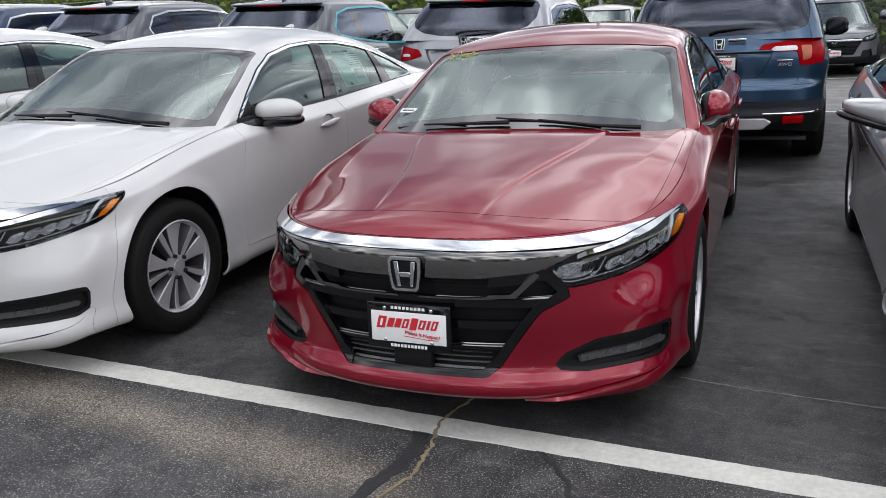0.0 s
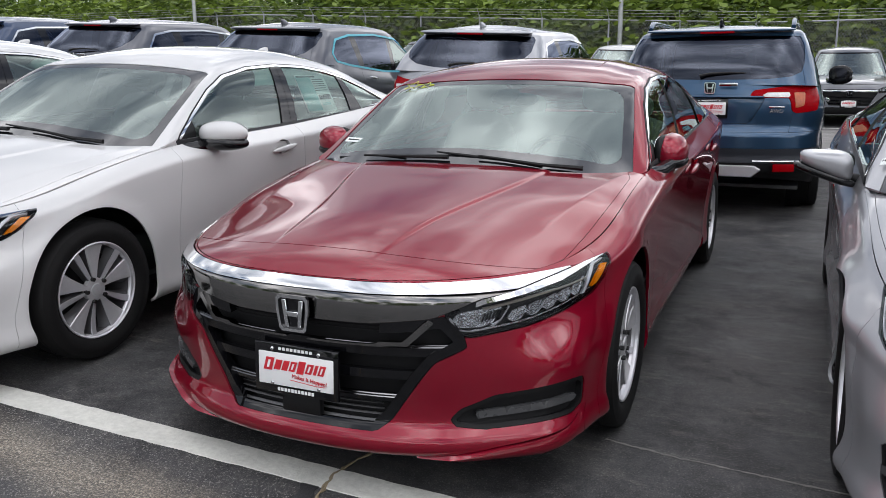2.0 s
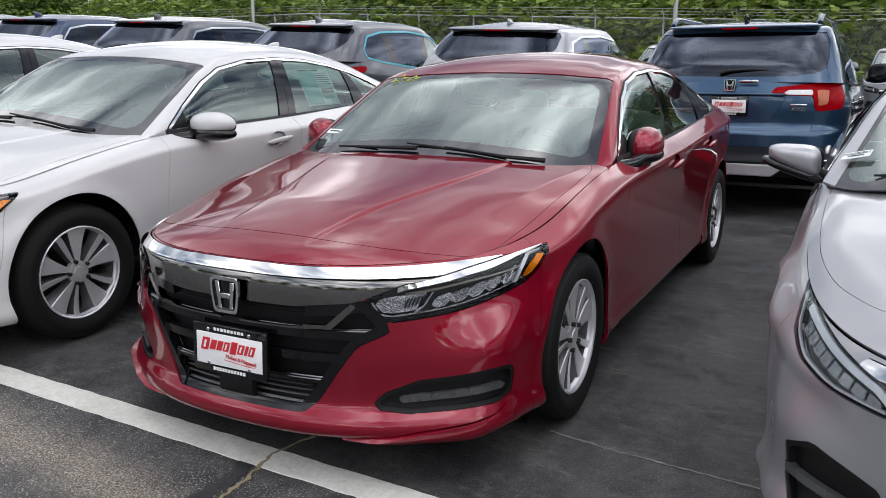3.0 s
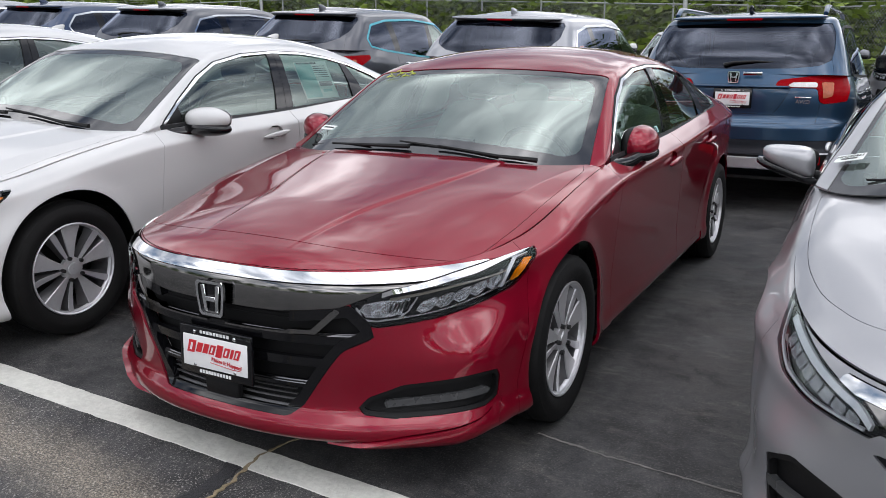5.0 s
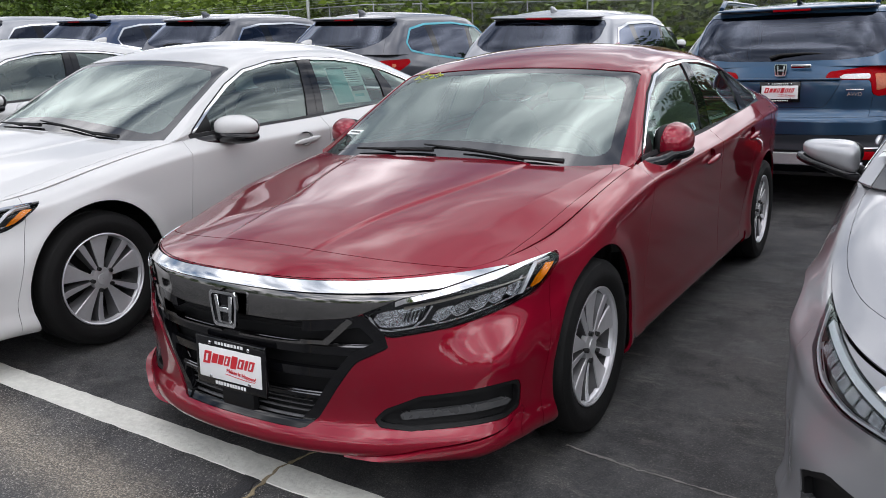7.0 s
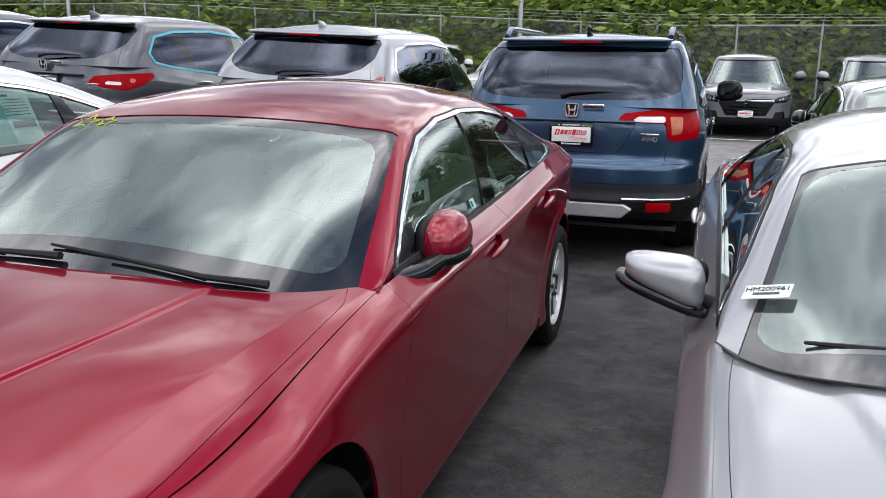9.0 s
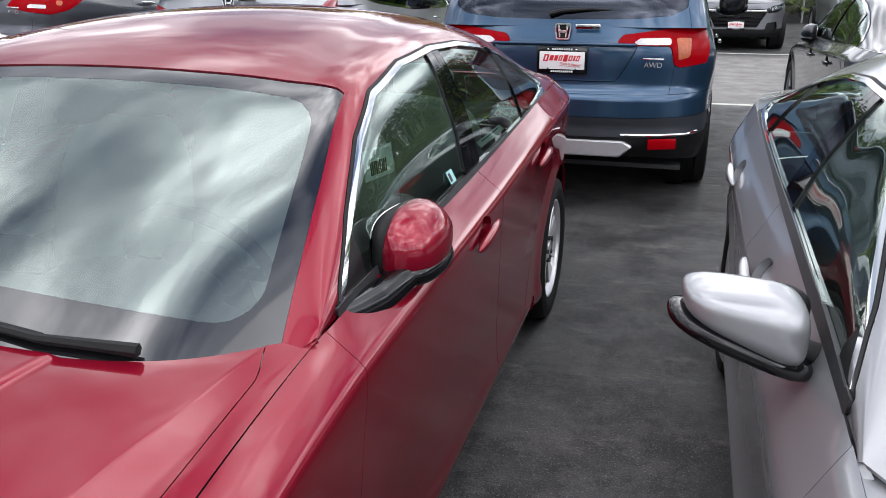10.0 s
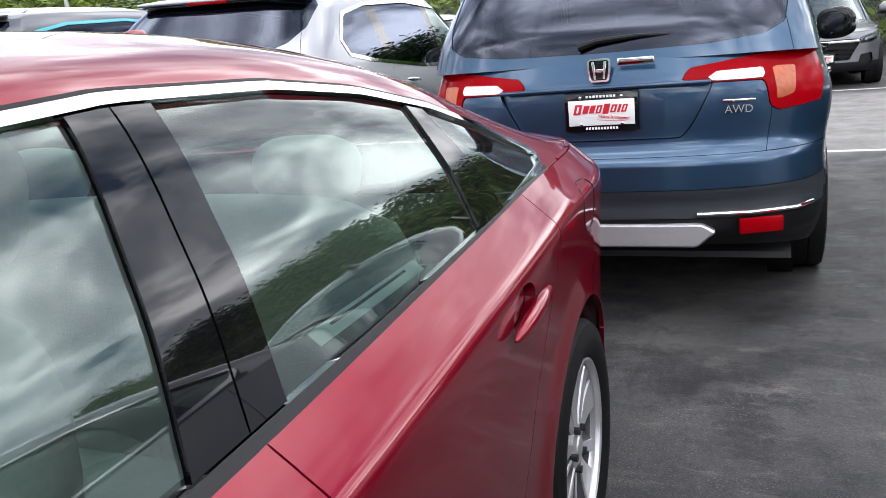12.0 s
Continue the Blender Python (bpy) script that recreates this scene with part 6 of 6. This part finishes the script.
sheet_of_paper(red_car, "seat_tag", pose(0.60, 2.46, 1.04, 0, -8, 60), 0.11, 0.09, PAPER, [(-0.03 + 0.007 * k, -0.012, 0.003 + 0.002 * (k % 2), 0.04, INK) for k in range(9)], "paper tag with a bar code")
sheet_of_paper(red_car, "window_label", pose(0.826, 2.43, 1.02, -27, 0, 90), 0.05, 0.036, PAPER_TEAL, [(-0.012, 0, 0.014, 0.024, INK)], "small green window label")
sheet_of_paper(red_car, "screen_label", pose(-0.665, 1.56, 1.04, -58, 0, -12), 0.10, 0.035, PAPER, [(0, 0.0, 0.07, 0.008, INK)], "small white label")
def laid_on(place, normal, along):
    """A pose for a sheet on a pane: its print faces the normal, its lines run along."""
    back = -Vector(normal).normalized()
    run = Vector(along)
    run = (run - back * run.dot(back)).normalized()
    rise_way = run.cross(back)
    m = Matrix((run, back, rise_way)).transposed().to_4x4()
    m.translation = Vector(place) - back * 0.012
    return m


tag = sheet_of_paper(silver_car, "stock_sticker", laid_on((-0.722, 1.590, 1.030), (-0.34, -0.31, 0.885), (0.093, -0.035, 0.022)), 0.106, 0.050, PAPER, [(0.0 + 0.005 * k - 0.028, -0.009, 0.003, 0.008, INK) for k in range(12)], "white stock sticker with black letters")
lettering("HM200961", 0.0225, pose(0, -0.002, 0.008, 90, 0, 0), INK, tag, "sticker_letters", 0.0005)
star = [(0.055 * (1 if k % 2 == 0 else 0.42) * math.sin(k * math.pi / 5), 0.055 * (1 if k % 2 == 0 else 0.42) * math.cos(k * math.pi / 5)) for k in range(10)]
for dx, k in ((-0.035, 1.0), (0.045, 0.72)):
    pts = [(x * k, 0.0, z * k) for x, z in star]
    mark = part("star_mark", tube(pts + pts[:2], 0.0017, 5), YELLOW, red_car, "hand-drawn yellow star")
    mark.matrix_local = pose(-0.515 + dx, 2.045 + dx * 0.1, 1.302 + dx * 0.02, -66, 0, -8)

# ---- the lot ----
def asphalt():
    """Sealed asphalt: pale grit, smooth dark patches and a dusty run of bare stones by the stall line."""
    mat = bpy.data.materials.new("asphalt")
    mat.use_nodes = True
    tree = mat.node_tree
    link = tree.links.new
    bsdf = tree.nodes["Principled BSDF"]
    coord = tree.nodes.new("ShaderNodeTexCoord")
    place = coord.outputs["Object"]

    def noise_at(scale, detail=6.0, rough=0.6):
        node = wire(tree, "ShaderNodeTexNoise", Scale=scale, Detail=detail, Roughness=rough)
        link(place, node.inputs["Vector"])
        return node.outputs["Fac"]

    def span(value, a, b, lo=0.0, hi=1.0):
        node = tree.nodes.new("ShaderNodeMapRange")
        for key, number in (("From Min", a), ("From Max", b), ("To Min", lo), ("To Max", hi)):
            node.inputs[key].default_value = number
        link(value, node.inputs["Value"])
        return node.outputs[0]

    def sum_of(kind, a, b):
        node = tree.nodes.new("ShaderNodeMath")
        node.operation = kind
        for i, v in enumerate((a, b)):
            if isinstance(v, (int, float)):
                node.inputs[i].default_value = v
            else:
                link(v, node.inputs[i])
        return node.outputs[0]

    def blend(fac, a, b):
        node = tree.nodes.new("ShaderNodeMix")
        node.data_type = "RGBA"
        link(fac, node.inputs["Factor"])
        for key, v in (("A", a), ("B", b)):
            if isinstance(v, tuple):
                node.inputs[key].default_value = (*v, 1)
            else:
                link(v, node.inputs[key])
        return node.outputs["Result"]

    axis = tree.nodes.new("ShaderNodeSeparateXYZ")
    link(place, axis.inputs[0])
    wide, mid, fine, grit = noise_at(0.45), noise_at(2.6, 8.0, 0.7), noise_at(26.0, 9.0, 0.8), noise_at(115.0, 4.0, 0.75)
    smear = wire(tree, "ShaderNodeTexNoise", Scale=1.0, Detail=7.0, Roughness=0.7)
    stretch = wire(tree, "ShaderNodeMapping", Scale=(0.7, 5.0, 1.0))
    link(place, stretch.inputs["Vector"])
    link(stretch.outputs[0], smear.inputs["Vector"])
    colour = blend(span(wide, 0.35, 0.65), (0.022, 0.023, 0.026), (0.058, 0.058, 0.060))
    colour = blend(span(mid, 0.46, 0.66, 0.0, 0.7), colour, (0.078, 0.076, 0.074))
    colour = blend(span(smear.outputs["Fac"], 0.55, 0.72, 0.0, 0.42), colour, (0.17, 0.16, 0.148))
    colour = blend(span(fine, 0.45, 0.75, 0.0, 0.6), colour, (0.12, 0.117, 0.11))
    stain = span(noise_at(1.7, 9.0, 0.78), 0.47, 0.56, 0.0, 0.85)
    colour = blend(stain, colour, (0.015, 0.015, 0.017))
    scuff = wire(tree, "ShaderNodeTexNoise", Scale=1.0, Detail=9.0, Roughness=0.75)
    turned = wire(tree, "ShaderNodeMapping", Scale=(3.5, 9.0, 1.0), Rotation=(0, 0, 0.5))
    link(place, turned.inputs["Vector"])
    link(turned.outputs[0], scuff.inputs["Vector"])
    colour = blend(span(scuff.outputs["Fac"], 0.56, 0.70, 0.0, 0.5), colour, (0.22, 0.20, 0.18))
    aisle = sum_of("MULTIPLY", span(axis.outputs["Y"], 10.55, 10.75), span(axis.outputs["Y"], 17.0, 16.4))
    colour = blend(sum_of("MULTIPLY", aisle, span(mid, 0.3, 0.7, 0.95, 0.55)), colour, (0.21, 0.20, 0.19))
    # the older surface before the stall line is coarse and dusty
    ahead = span(axis.outputs["Y"], 0.16, -0.05)
    drift = sum_of("ADD", sum_of("ADD", axis.outputs["Y"], sum_of("MULTIPLY", axis.outputs["X"], 0.10)), sum_of("MULTIPLY", mid, 0.30))
    dusty = span(sum_of("ABSOLUTE", sum_of("ADD", drift, 0.20), 0.0), 0.02, 0.20, 1.0, 0.0)
    dusty = sum_of("MULTIPLY", dusty, sum_of("MULTIPLY", ahead, span(axis.outputs["X"], 0.25, -0.15)))
    colour = blend(sum_of("MULTIPLY", dusty, span(grit, 0.44, 0.57, 0.15, 0.95)), colour, (0.30, 0.26, 0.20))
    specks = sum_of("MULTIPLY", span(grit, 0.56, 0.62), span(ahead, 0.0, 1.0, 0.35, 1.0))
    colour = blend(sum_of("MULTIPLY", specks, span(mid, 0.3, 0.6, 0.45, 1.0)), colour, (0.36, 0.345, 0.32))
    grain = span(noise_at(170.0, 4.0, 0.75), 0.32, 0.68, 0.35, 1.75)
    lift = tree.nodes.new("ShaderNodeVectorMath")
    lift.operation = "SCALE"
    link(colour, lift.inputs[0])
    link(sum_of("MULTIPLY", grain, span(ahead, 0.0, 1.0, 0.92, 1.0)), lift.inputs["Scale"])
    colour = lift.outputs[0]
    link(colour, bsdf.inputs["Base Color"])
    link(span(mid, 0.35, 0.65, 0.48, 0.8), bsdf.inputs["Roughness"])
    relief = wire(tree, "ShaderNodeBump", Strength=0.7, Distance=0.004)
    link(sum_of("ADD", grit, fine), relief.inputs["Height"])
    link(relief.outputs[0], bsdf.inputs["Normal"])
    return mat


ASPHALT = asphalt()
bm = bmesh.new()
xs = [-600, -120, -40, -20, -15, -10, -6, -4, -2, -1, 0, 2, 6, 20, 120, 600]
ys = [-600, -60, -10, 0, 10, 30, 60, 600]
spots = [[bm.verts.new((x, y, rise(x))) for y in ys] for x in xs]
for p, q in zip(spots, spots[1:]):
    for i in range(len(ys) - 1):
        bm.faces.new((p[i], q[i], q[i + 1], p[i + 1]))
tagged(part("ground", bm, ASPHALT, None, smooth=False), "dark patched asphalt of a parking lot", "ground", kind="structure")
LINE = material("line_paint", (0.60, 0.60, 0.55), 0.7, vary=0.22, scale=45, bump=0.5)
TAR = material("crack_tar", (0.026, 0.026, 0.028), 0.6, vary=0.45, scale=60, bump=0.7)
DRY = material("dry_grit", (0.26, 0.21, 0.13), 0.9, vary=0.45, scale=150, bump=0.7)
FAINT = material("pale_seam", (0.20, 0.19, 0.18), 0.9, vary=0.4, scale=90, bump=0.5)


def ribbon(name, points, width, mat, label, category, jitter=0.05, high=0.004, step=0.05, seed=3, gaps=0.0):
    """A thin layer laid along the ground, with ragged edges."""
    rnd = random.Random(seed)
    pts = [Vector((x, y, 0)) for x, y in points]
    line = []
    for a, b in zip(pts, pts[1:]):
        n = max(1, int((b - a).length / step))
        line += [a.lerp(b, k / n) for k in range(n)]
    line.append(pts[-1])
    bm = bmesh.new()
    rows = []
    for k, p in enumerate(line):
        d = (line[min(k + 1, len(line) - 1)] - line[max(k - 1, 0)]).normalized()
        n = Vector((-d.y, d.x, 0)) * width / 2
        if gaps:
            p = p + Vector((rnd.uniform(-gaps, gaps), rnd.uniform(-gaps, gaps), 0))
        a, b = 1 + rnd.uniform(-jitter, jitter), 1 + rnd.uniform(-jitter, jitter)
        rows.append([bm.verts.new((q.x, q.y, rise(q.x) + z)) for q, z in ((p - n * a, 0.0015), (p - n * a * 0.97, high), (p + n * b * 0.97, high), (p + n * b, 0.0015))])
    for p, q in zip(rows, rows[1:]):
        for i in range(3):
            bm.faces.new((p[i], q[i], q[i + 1], p[i + 1]))
    bmesh.ops.recalc_face_normals(bm, faces=bm.faces)
    return tagged(part(name, bm, mat, None, smooth=False), label, category, kind="structure")


ribbon("stall_line", [(-14.0, -0.02), (-2.0, 0.065), (0.0, 0.10), (1.25, 0.05), (6.0, -0.12)], 0.135, LINE, "worn white painted stall line on the asphalt", "road marking")
ribbon("aisle_line", [(-20.0, 10.9), (20.0, 10.6)], 0.10, LINE, "white painted line along the far aisle", "road marking", step=0.5)
ribbon("far_line", [(-20.0, 17.3), (20.0, 17.1)], 0.10, LINE, "white painted line before the fence row", "road marking", step=0.5)
ribbon("sealed_crack", [(0.0, 0.06), (0.03, -0.10), (0.02, -0.25), (-0.02, -0.40), (-0.10, -0.75), (-0.16, -1.3), (-0.30, -2.2)], 0.058, TAR, "tar-sealed crack across the asphalt", "crack", 0.45, 0.003, 0.03, 4, 0.004)
ribbon("open_crack", [(0.16, 0.9), (0.13, 0.55), (0.10, 0.39), (0.05, 0.20), (0.042, 0.10), (0.075, -0.05), (0.085, -0.16), (0.10, -0.24), (0.06, -0.36), (0.0, -0.6), (-0.07, -1.0), (-0.15, -1.8)], 0.011, DRY, "dry crack with grit and dead weeds", "crack", 0.8, 0.0055, 0.02, 7, 0.006)
ribbon("sealed_crack", [(0.42, 0.06), (0.50, -0.02), (0.60, -0.15), (0.68, -0.4), (0.74, -0.9)], 0.02, TAR, "narrow tar-sealed crack", "crack", 0.4, 0.003, 0.03, 9, 0.004)
ribbon("pale_seam", [(0.86, 0.775), (1.15, 0.725), (1.45, 0.70), (1.9, 0.66)], 0.008, FAINT, "pale seam in the asphalt", "seam", 0.8, 0.003, 0.02, 5, 0.003)

# ---- fence, lamp posts and woods ----
GALV = material("galvanised", (0.42, 0.43, 0.43), 0.45, 0.7, vary=0.2, scale=30)
BARK = material("bark", (0.06, 0.045, 0.035), 0.9, vary=0.4, scale=20, bump=0.6)


def foliage(name, colour):
    mat = material(name, colour, 0.55)
    tree = mat.node_tree
    link = tree.links.new
    bsdf = tree.nodes["Principled BSDF"]
    geo = tree.nodes.new("ShaderNodeNewGeometry")
    ramp = tree.nodes.new("ShaderNodeValToRGB")
    ramp.color_ramp.elements[0].color = (*[v * 0.45 for v in colour], 1)
    ramp.color_ramp.elements[1].color = (colour[0] * 1.9, colour[1] * 1.6, colour[2] * 1.5, 1)
    link(geo.outputs["Random Per Island"], ramp.inputs[0])
    link(ramp.outputs[0], bsdf.inputs["Base Color"])
    thin = tree.nodes.new("ShaderNodeBsdfTranslucent")
    link(ramp.outputs[0], thin.inputs["Color"])
    mix = tree.nodes.new("ShaderNodeMixShader")
    mix.inputs[0].default_value = 0.35
    link(bsdf.outputs[0], mix.inputs[1])
    link(thin.outputs[0], mix.inputs[2])
    link(mix.outputs[0], tree.nodes["Material Output"].inputs["Surface"])
    return mat


LEAVES = [foliage("green_leaves", (0.080, 0.150, 0.024)), foliage("dark_leaves", (0.042, 0.090, 0.018)), foliage("fresh_leaves", (0.120, 0.200, 0.030))]


def tree(seed, height, spread, low, leaves, mat):
    """A trunk with limbs and a loose crown of separate leaf sprays."""
    rng = np.random.default_rng(seed)
    ob = thing("tree", pose(0, 0, 0), "broad-leaved tree in full summer leaf beyond the fence", "tree", "woods")
    part("trunk", tube([(0, 0, -0.3), (0.08, 0.02, height * 0.3), (-0.05, 0.08, height * 0.6), (0.05, 0, height * 0.93)], [height * 0.018, height * 0.014, height * 0.009, 0.03], 8), BARK, ob)
    ends = []
    limbs = bmesh.new()
    for k in range(16):
        h = low + (height - low) * (k + 0.5) / 16
        a = k * 2.4 + rng.uniform(-0.4, 0.4)
        reach = spread * (1 - 0.75 * ((h - low) / (height - low)) ** 1.6) * rng.uniform(0.7, 1.1)
        tip = (math.cos(a) * reach, math.sin(a) * reach, h + reach * rng.uniform(0.1, 0.45))
        tube([(0, 0, h - 0.4), (tip[0] * 0.5, tip[1] * 0.5, (h + tip[2]) / 2), tip], [0.07, 0.045, 0.015], 5, limbs)
        ends += [tip, (tip[0] * 0.6, tip[1] * 0.6, tip[2] + 0.2), (tip[0] * 0.85, tip[1] * 0.85, tip[2] - 0.5)]
    part("branchwork", limbs, BARK, ob)
    ends = np.array(ends)
    centre = ends[rng.integers(0, len(ends), leaves)] + rng.normal(0, 1, (leaves, 3)) * np.array([0.62, 0.62, 0.5])
    centre[:, 2] = np.maximum(centre[:, 2], 0.25)
    size = rng.uniform(0.08, 0.21, leaves)
    u = rng.normal(0, 1, (leaves, 3))
    u /= np.linalg.norm(u, axis=1)[:, None]
    v = np.cross(u, rng.normal(0, 1, (leaves, 3)) + np.array([0, 0, 0.8]))
    v /= np.linalg.norm(v, axis=1)[:, None]
    u, v = u * size[:, None], v * (size * 0.62)[:, None]
    P = np.stack([centre - u, centre - v * 0.9, centre + u, centre + v], 1).reshape(-1, 3)
    mesh = bpy.data.meshes.new("crown")
    mesh.from_pydata(P.tolist(), [], np.arange(leaves * 4).reshape(-1, 4).tolist())
    mesh.materials.append(mat)
    crown = new("crown", mesh)
    crown.parent = ob
    return ob


kinds = [tree(1, 7.0, 2.8, 0.5, 4600, LEAVES[0]), tree(2, 8.6, 3.0, 0.6, 5200, LEAVES[1]), tree(3, 4.4, 2.6, 0.1, 5600, LEAVES[2]), tree(4, 7.6, 2.8, 0.3, 4800, LEAVES[0])]
rnd = random.Random(11)
spots = [(-58 + 3.4 * k + rnd.uniform(-0.8, 0.8), 31 + rnd.uniform(-1.2, 1.2)) for k in range(32)] + [(-56 + 4.2 * k + rnd.uniform(-1, 1), 35.5 + rnd.uniform(-1.5, 1.5)) for k in range(27)] + [(-40 + 3.0 * k + rnd.uniform(-0.6, 0.6), 29.6 + rnd.uniform(-0.5, 0.5)) for k in range(26)]
# unseen trees to the east, west and south, added for reflections in the cars
spots += [(52 + rnd.uniform(-3, 3), 30 - 5.5 * k) for k in range(14)] + [(-62 + rnd.uniform(-3, 3), 30 - 6 * k) for k in range(13)] + [(-56 + 6.2 * k, -48 + rnd.uniform(-3, 3)) for k in range(18)]
for i, (x, y) in enumerate(spots):
    src = kinds[2 if 28 < y < 30.2 else rnd.choice([0, 1, 3, 2, 3]) if y < 33 else rnd.choice([1, 3, 1])]
    # the woods stand lower straight behind the lot than round its east end
    size = rnd.uniform(0.9, 1.15) * (1.05 if y > 28 else 1.0)
    m = pose(x, y, rise(x), 0, 0, rnd.uniform(0, 360)) @ Matrix.Diagonal((size, size, size * (0.74 if y > 28 and x < 9 else 0.9), 1.0))
    if i < 4:
        kinds[i].matrix_world = m
    else:
        copy_thing(src, m)

FENCE_Y, FENCE_Z = 27.0, 2.62
fence = thing("chain_link_fence", pose(0, FENCE_Y, 0), "tall galvanised chain-link fence with barbed wire on top", "fence")
for k in range(-20, 20):
    x = 2.1 + 2.4 * k
    part("post", tube([(x, 0, rise(x) - 0.1), (x, 0, FENCE_Z + 0.06 + rise(x))], 0.030, 8), GALV, fence)
    part("barb_arm", tube([(x, 0, FENCE_Z + 0.04 + rise(x)), (x, -0.26, FENCE_Z + 0.32 + rise(x))], 0.015, 6), GALV, fence)
ends = [2.1 - 2.4 * 20, -20.0, 0.0, 2.1 + 2.4 * 19]
part("top_rail", tube([(x, 0, FENCE_Z + rise(x)) for x in ends], 0.024, 8), GALV, fence)
for k in range(3):
    part("barbed_wire", tube([(x, -0.08 * (k + 1), FENCE_Z + 0.04 + 0.09 * (k + 1) + rise(x)) for x in ends], 0.006, 5), GALV, fence)
# woven wire: two sets of slanting strands
V, F = [], []
for sgn in (1, -1):
    for x in np.arange(-24, 24, 0.085):
        x0, x1 = x, x + sgn * FENCE_Z * 0.62
        b = len(V)
        for px, pz in ((x0, 0.05 + rise(x0)), (x1, FENCE_Z + rise(x1))):
            V += [(px - 0.003, -0.003 * sgn, pz), (px + 0.003, -0.003 * sgn, pz), (px, 0.004 - 0.003 * sgn, pz)]
        F += [(b, b + 1, b + 4, b + 3), (b + 1, b + 2, b + 5, b + 4), (b + 2, b, b + 3, b + 5)]
mesh = bpy.data.meshes.new("wire_mesh")
mesh.from_pydata(V, [], F)
mesh.materials.append(GALV)
net = new("wire_mesh", mesh)
net.parent = fence
tagged(net, kind="stuff")


def lamp_post(x, y):
    """A square steel mast with a flat lantern."""
    ob = thing("lamp_post", pose(x, y, rise(x)), "grey steel lamp post standing by the fence", "lamp post", "lamp posts")
    part("mast", tube([(0, 0, 0), (0, 0, 9.0)], [0.085, 0.06], 10), GALV, ob)
    part("base", box((0.5, 0.5, 0.6), (0, 0, 0.3), 0.03), material("concrete", (0.35, 0.34, 0.32), 0.9, vary=0.2, scale=12, bump=0.4), ob)
    part("arm", tube([(0, 0, 8.8), (0, -0.8, 8.95)], 0.03, 8), GALV, ob)
    part("lantern", box((0.34, 0.7, 0.12), (0, -1.0, 8.95), 0.04), GALV, ob)
    return ob


lamp_post(-4.55, 26.3)
lamp_post(-22.5, 26.3)
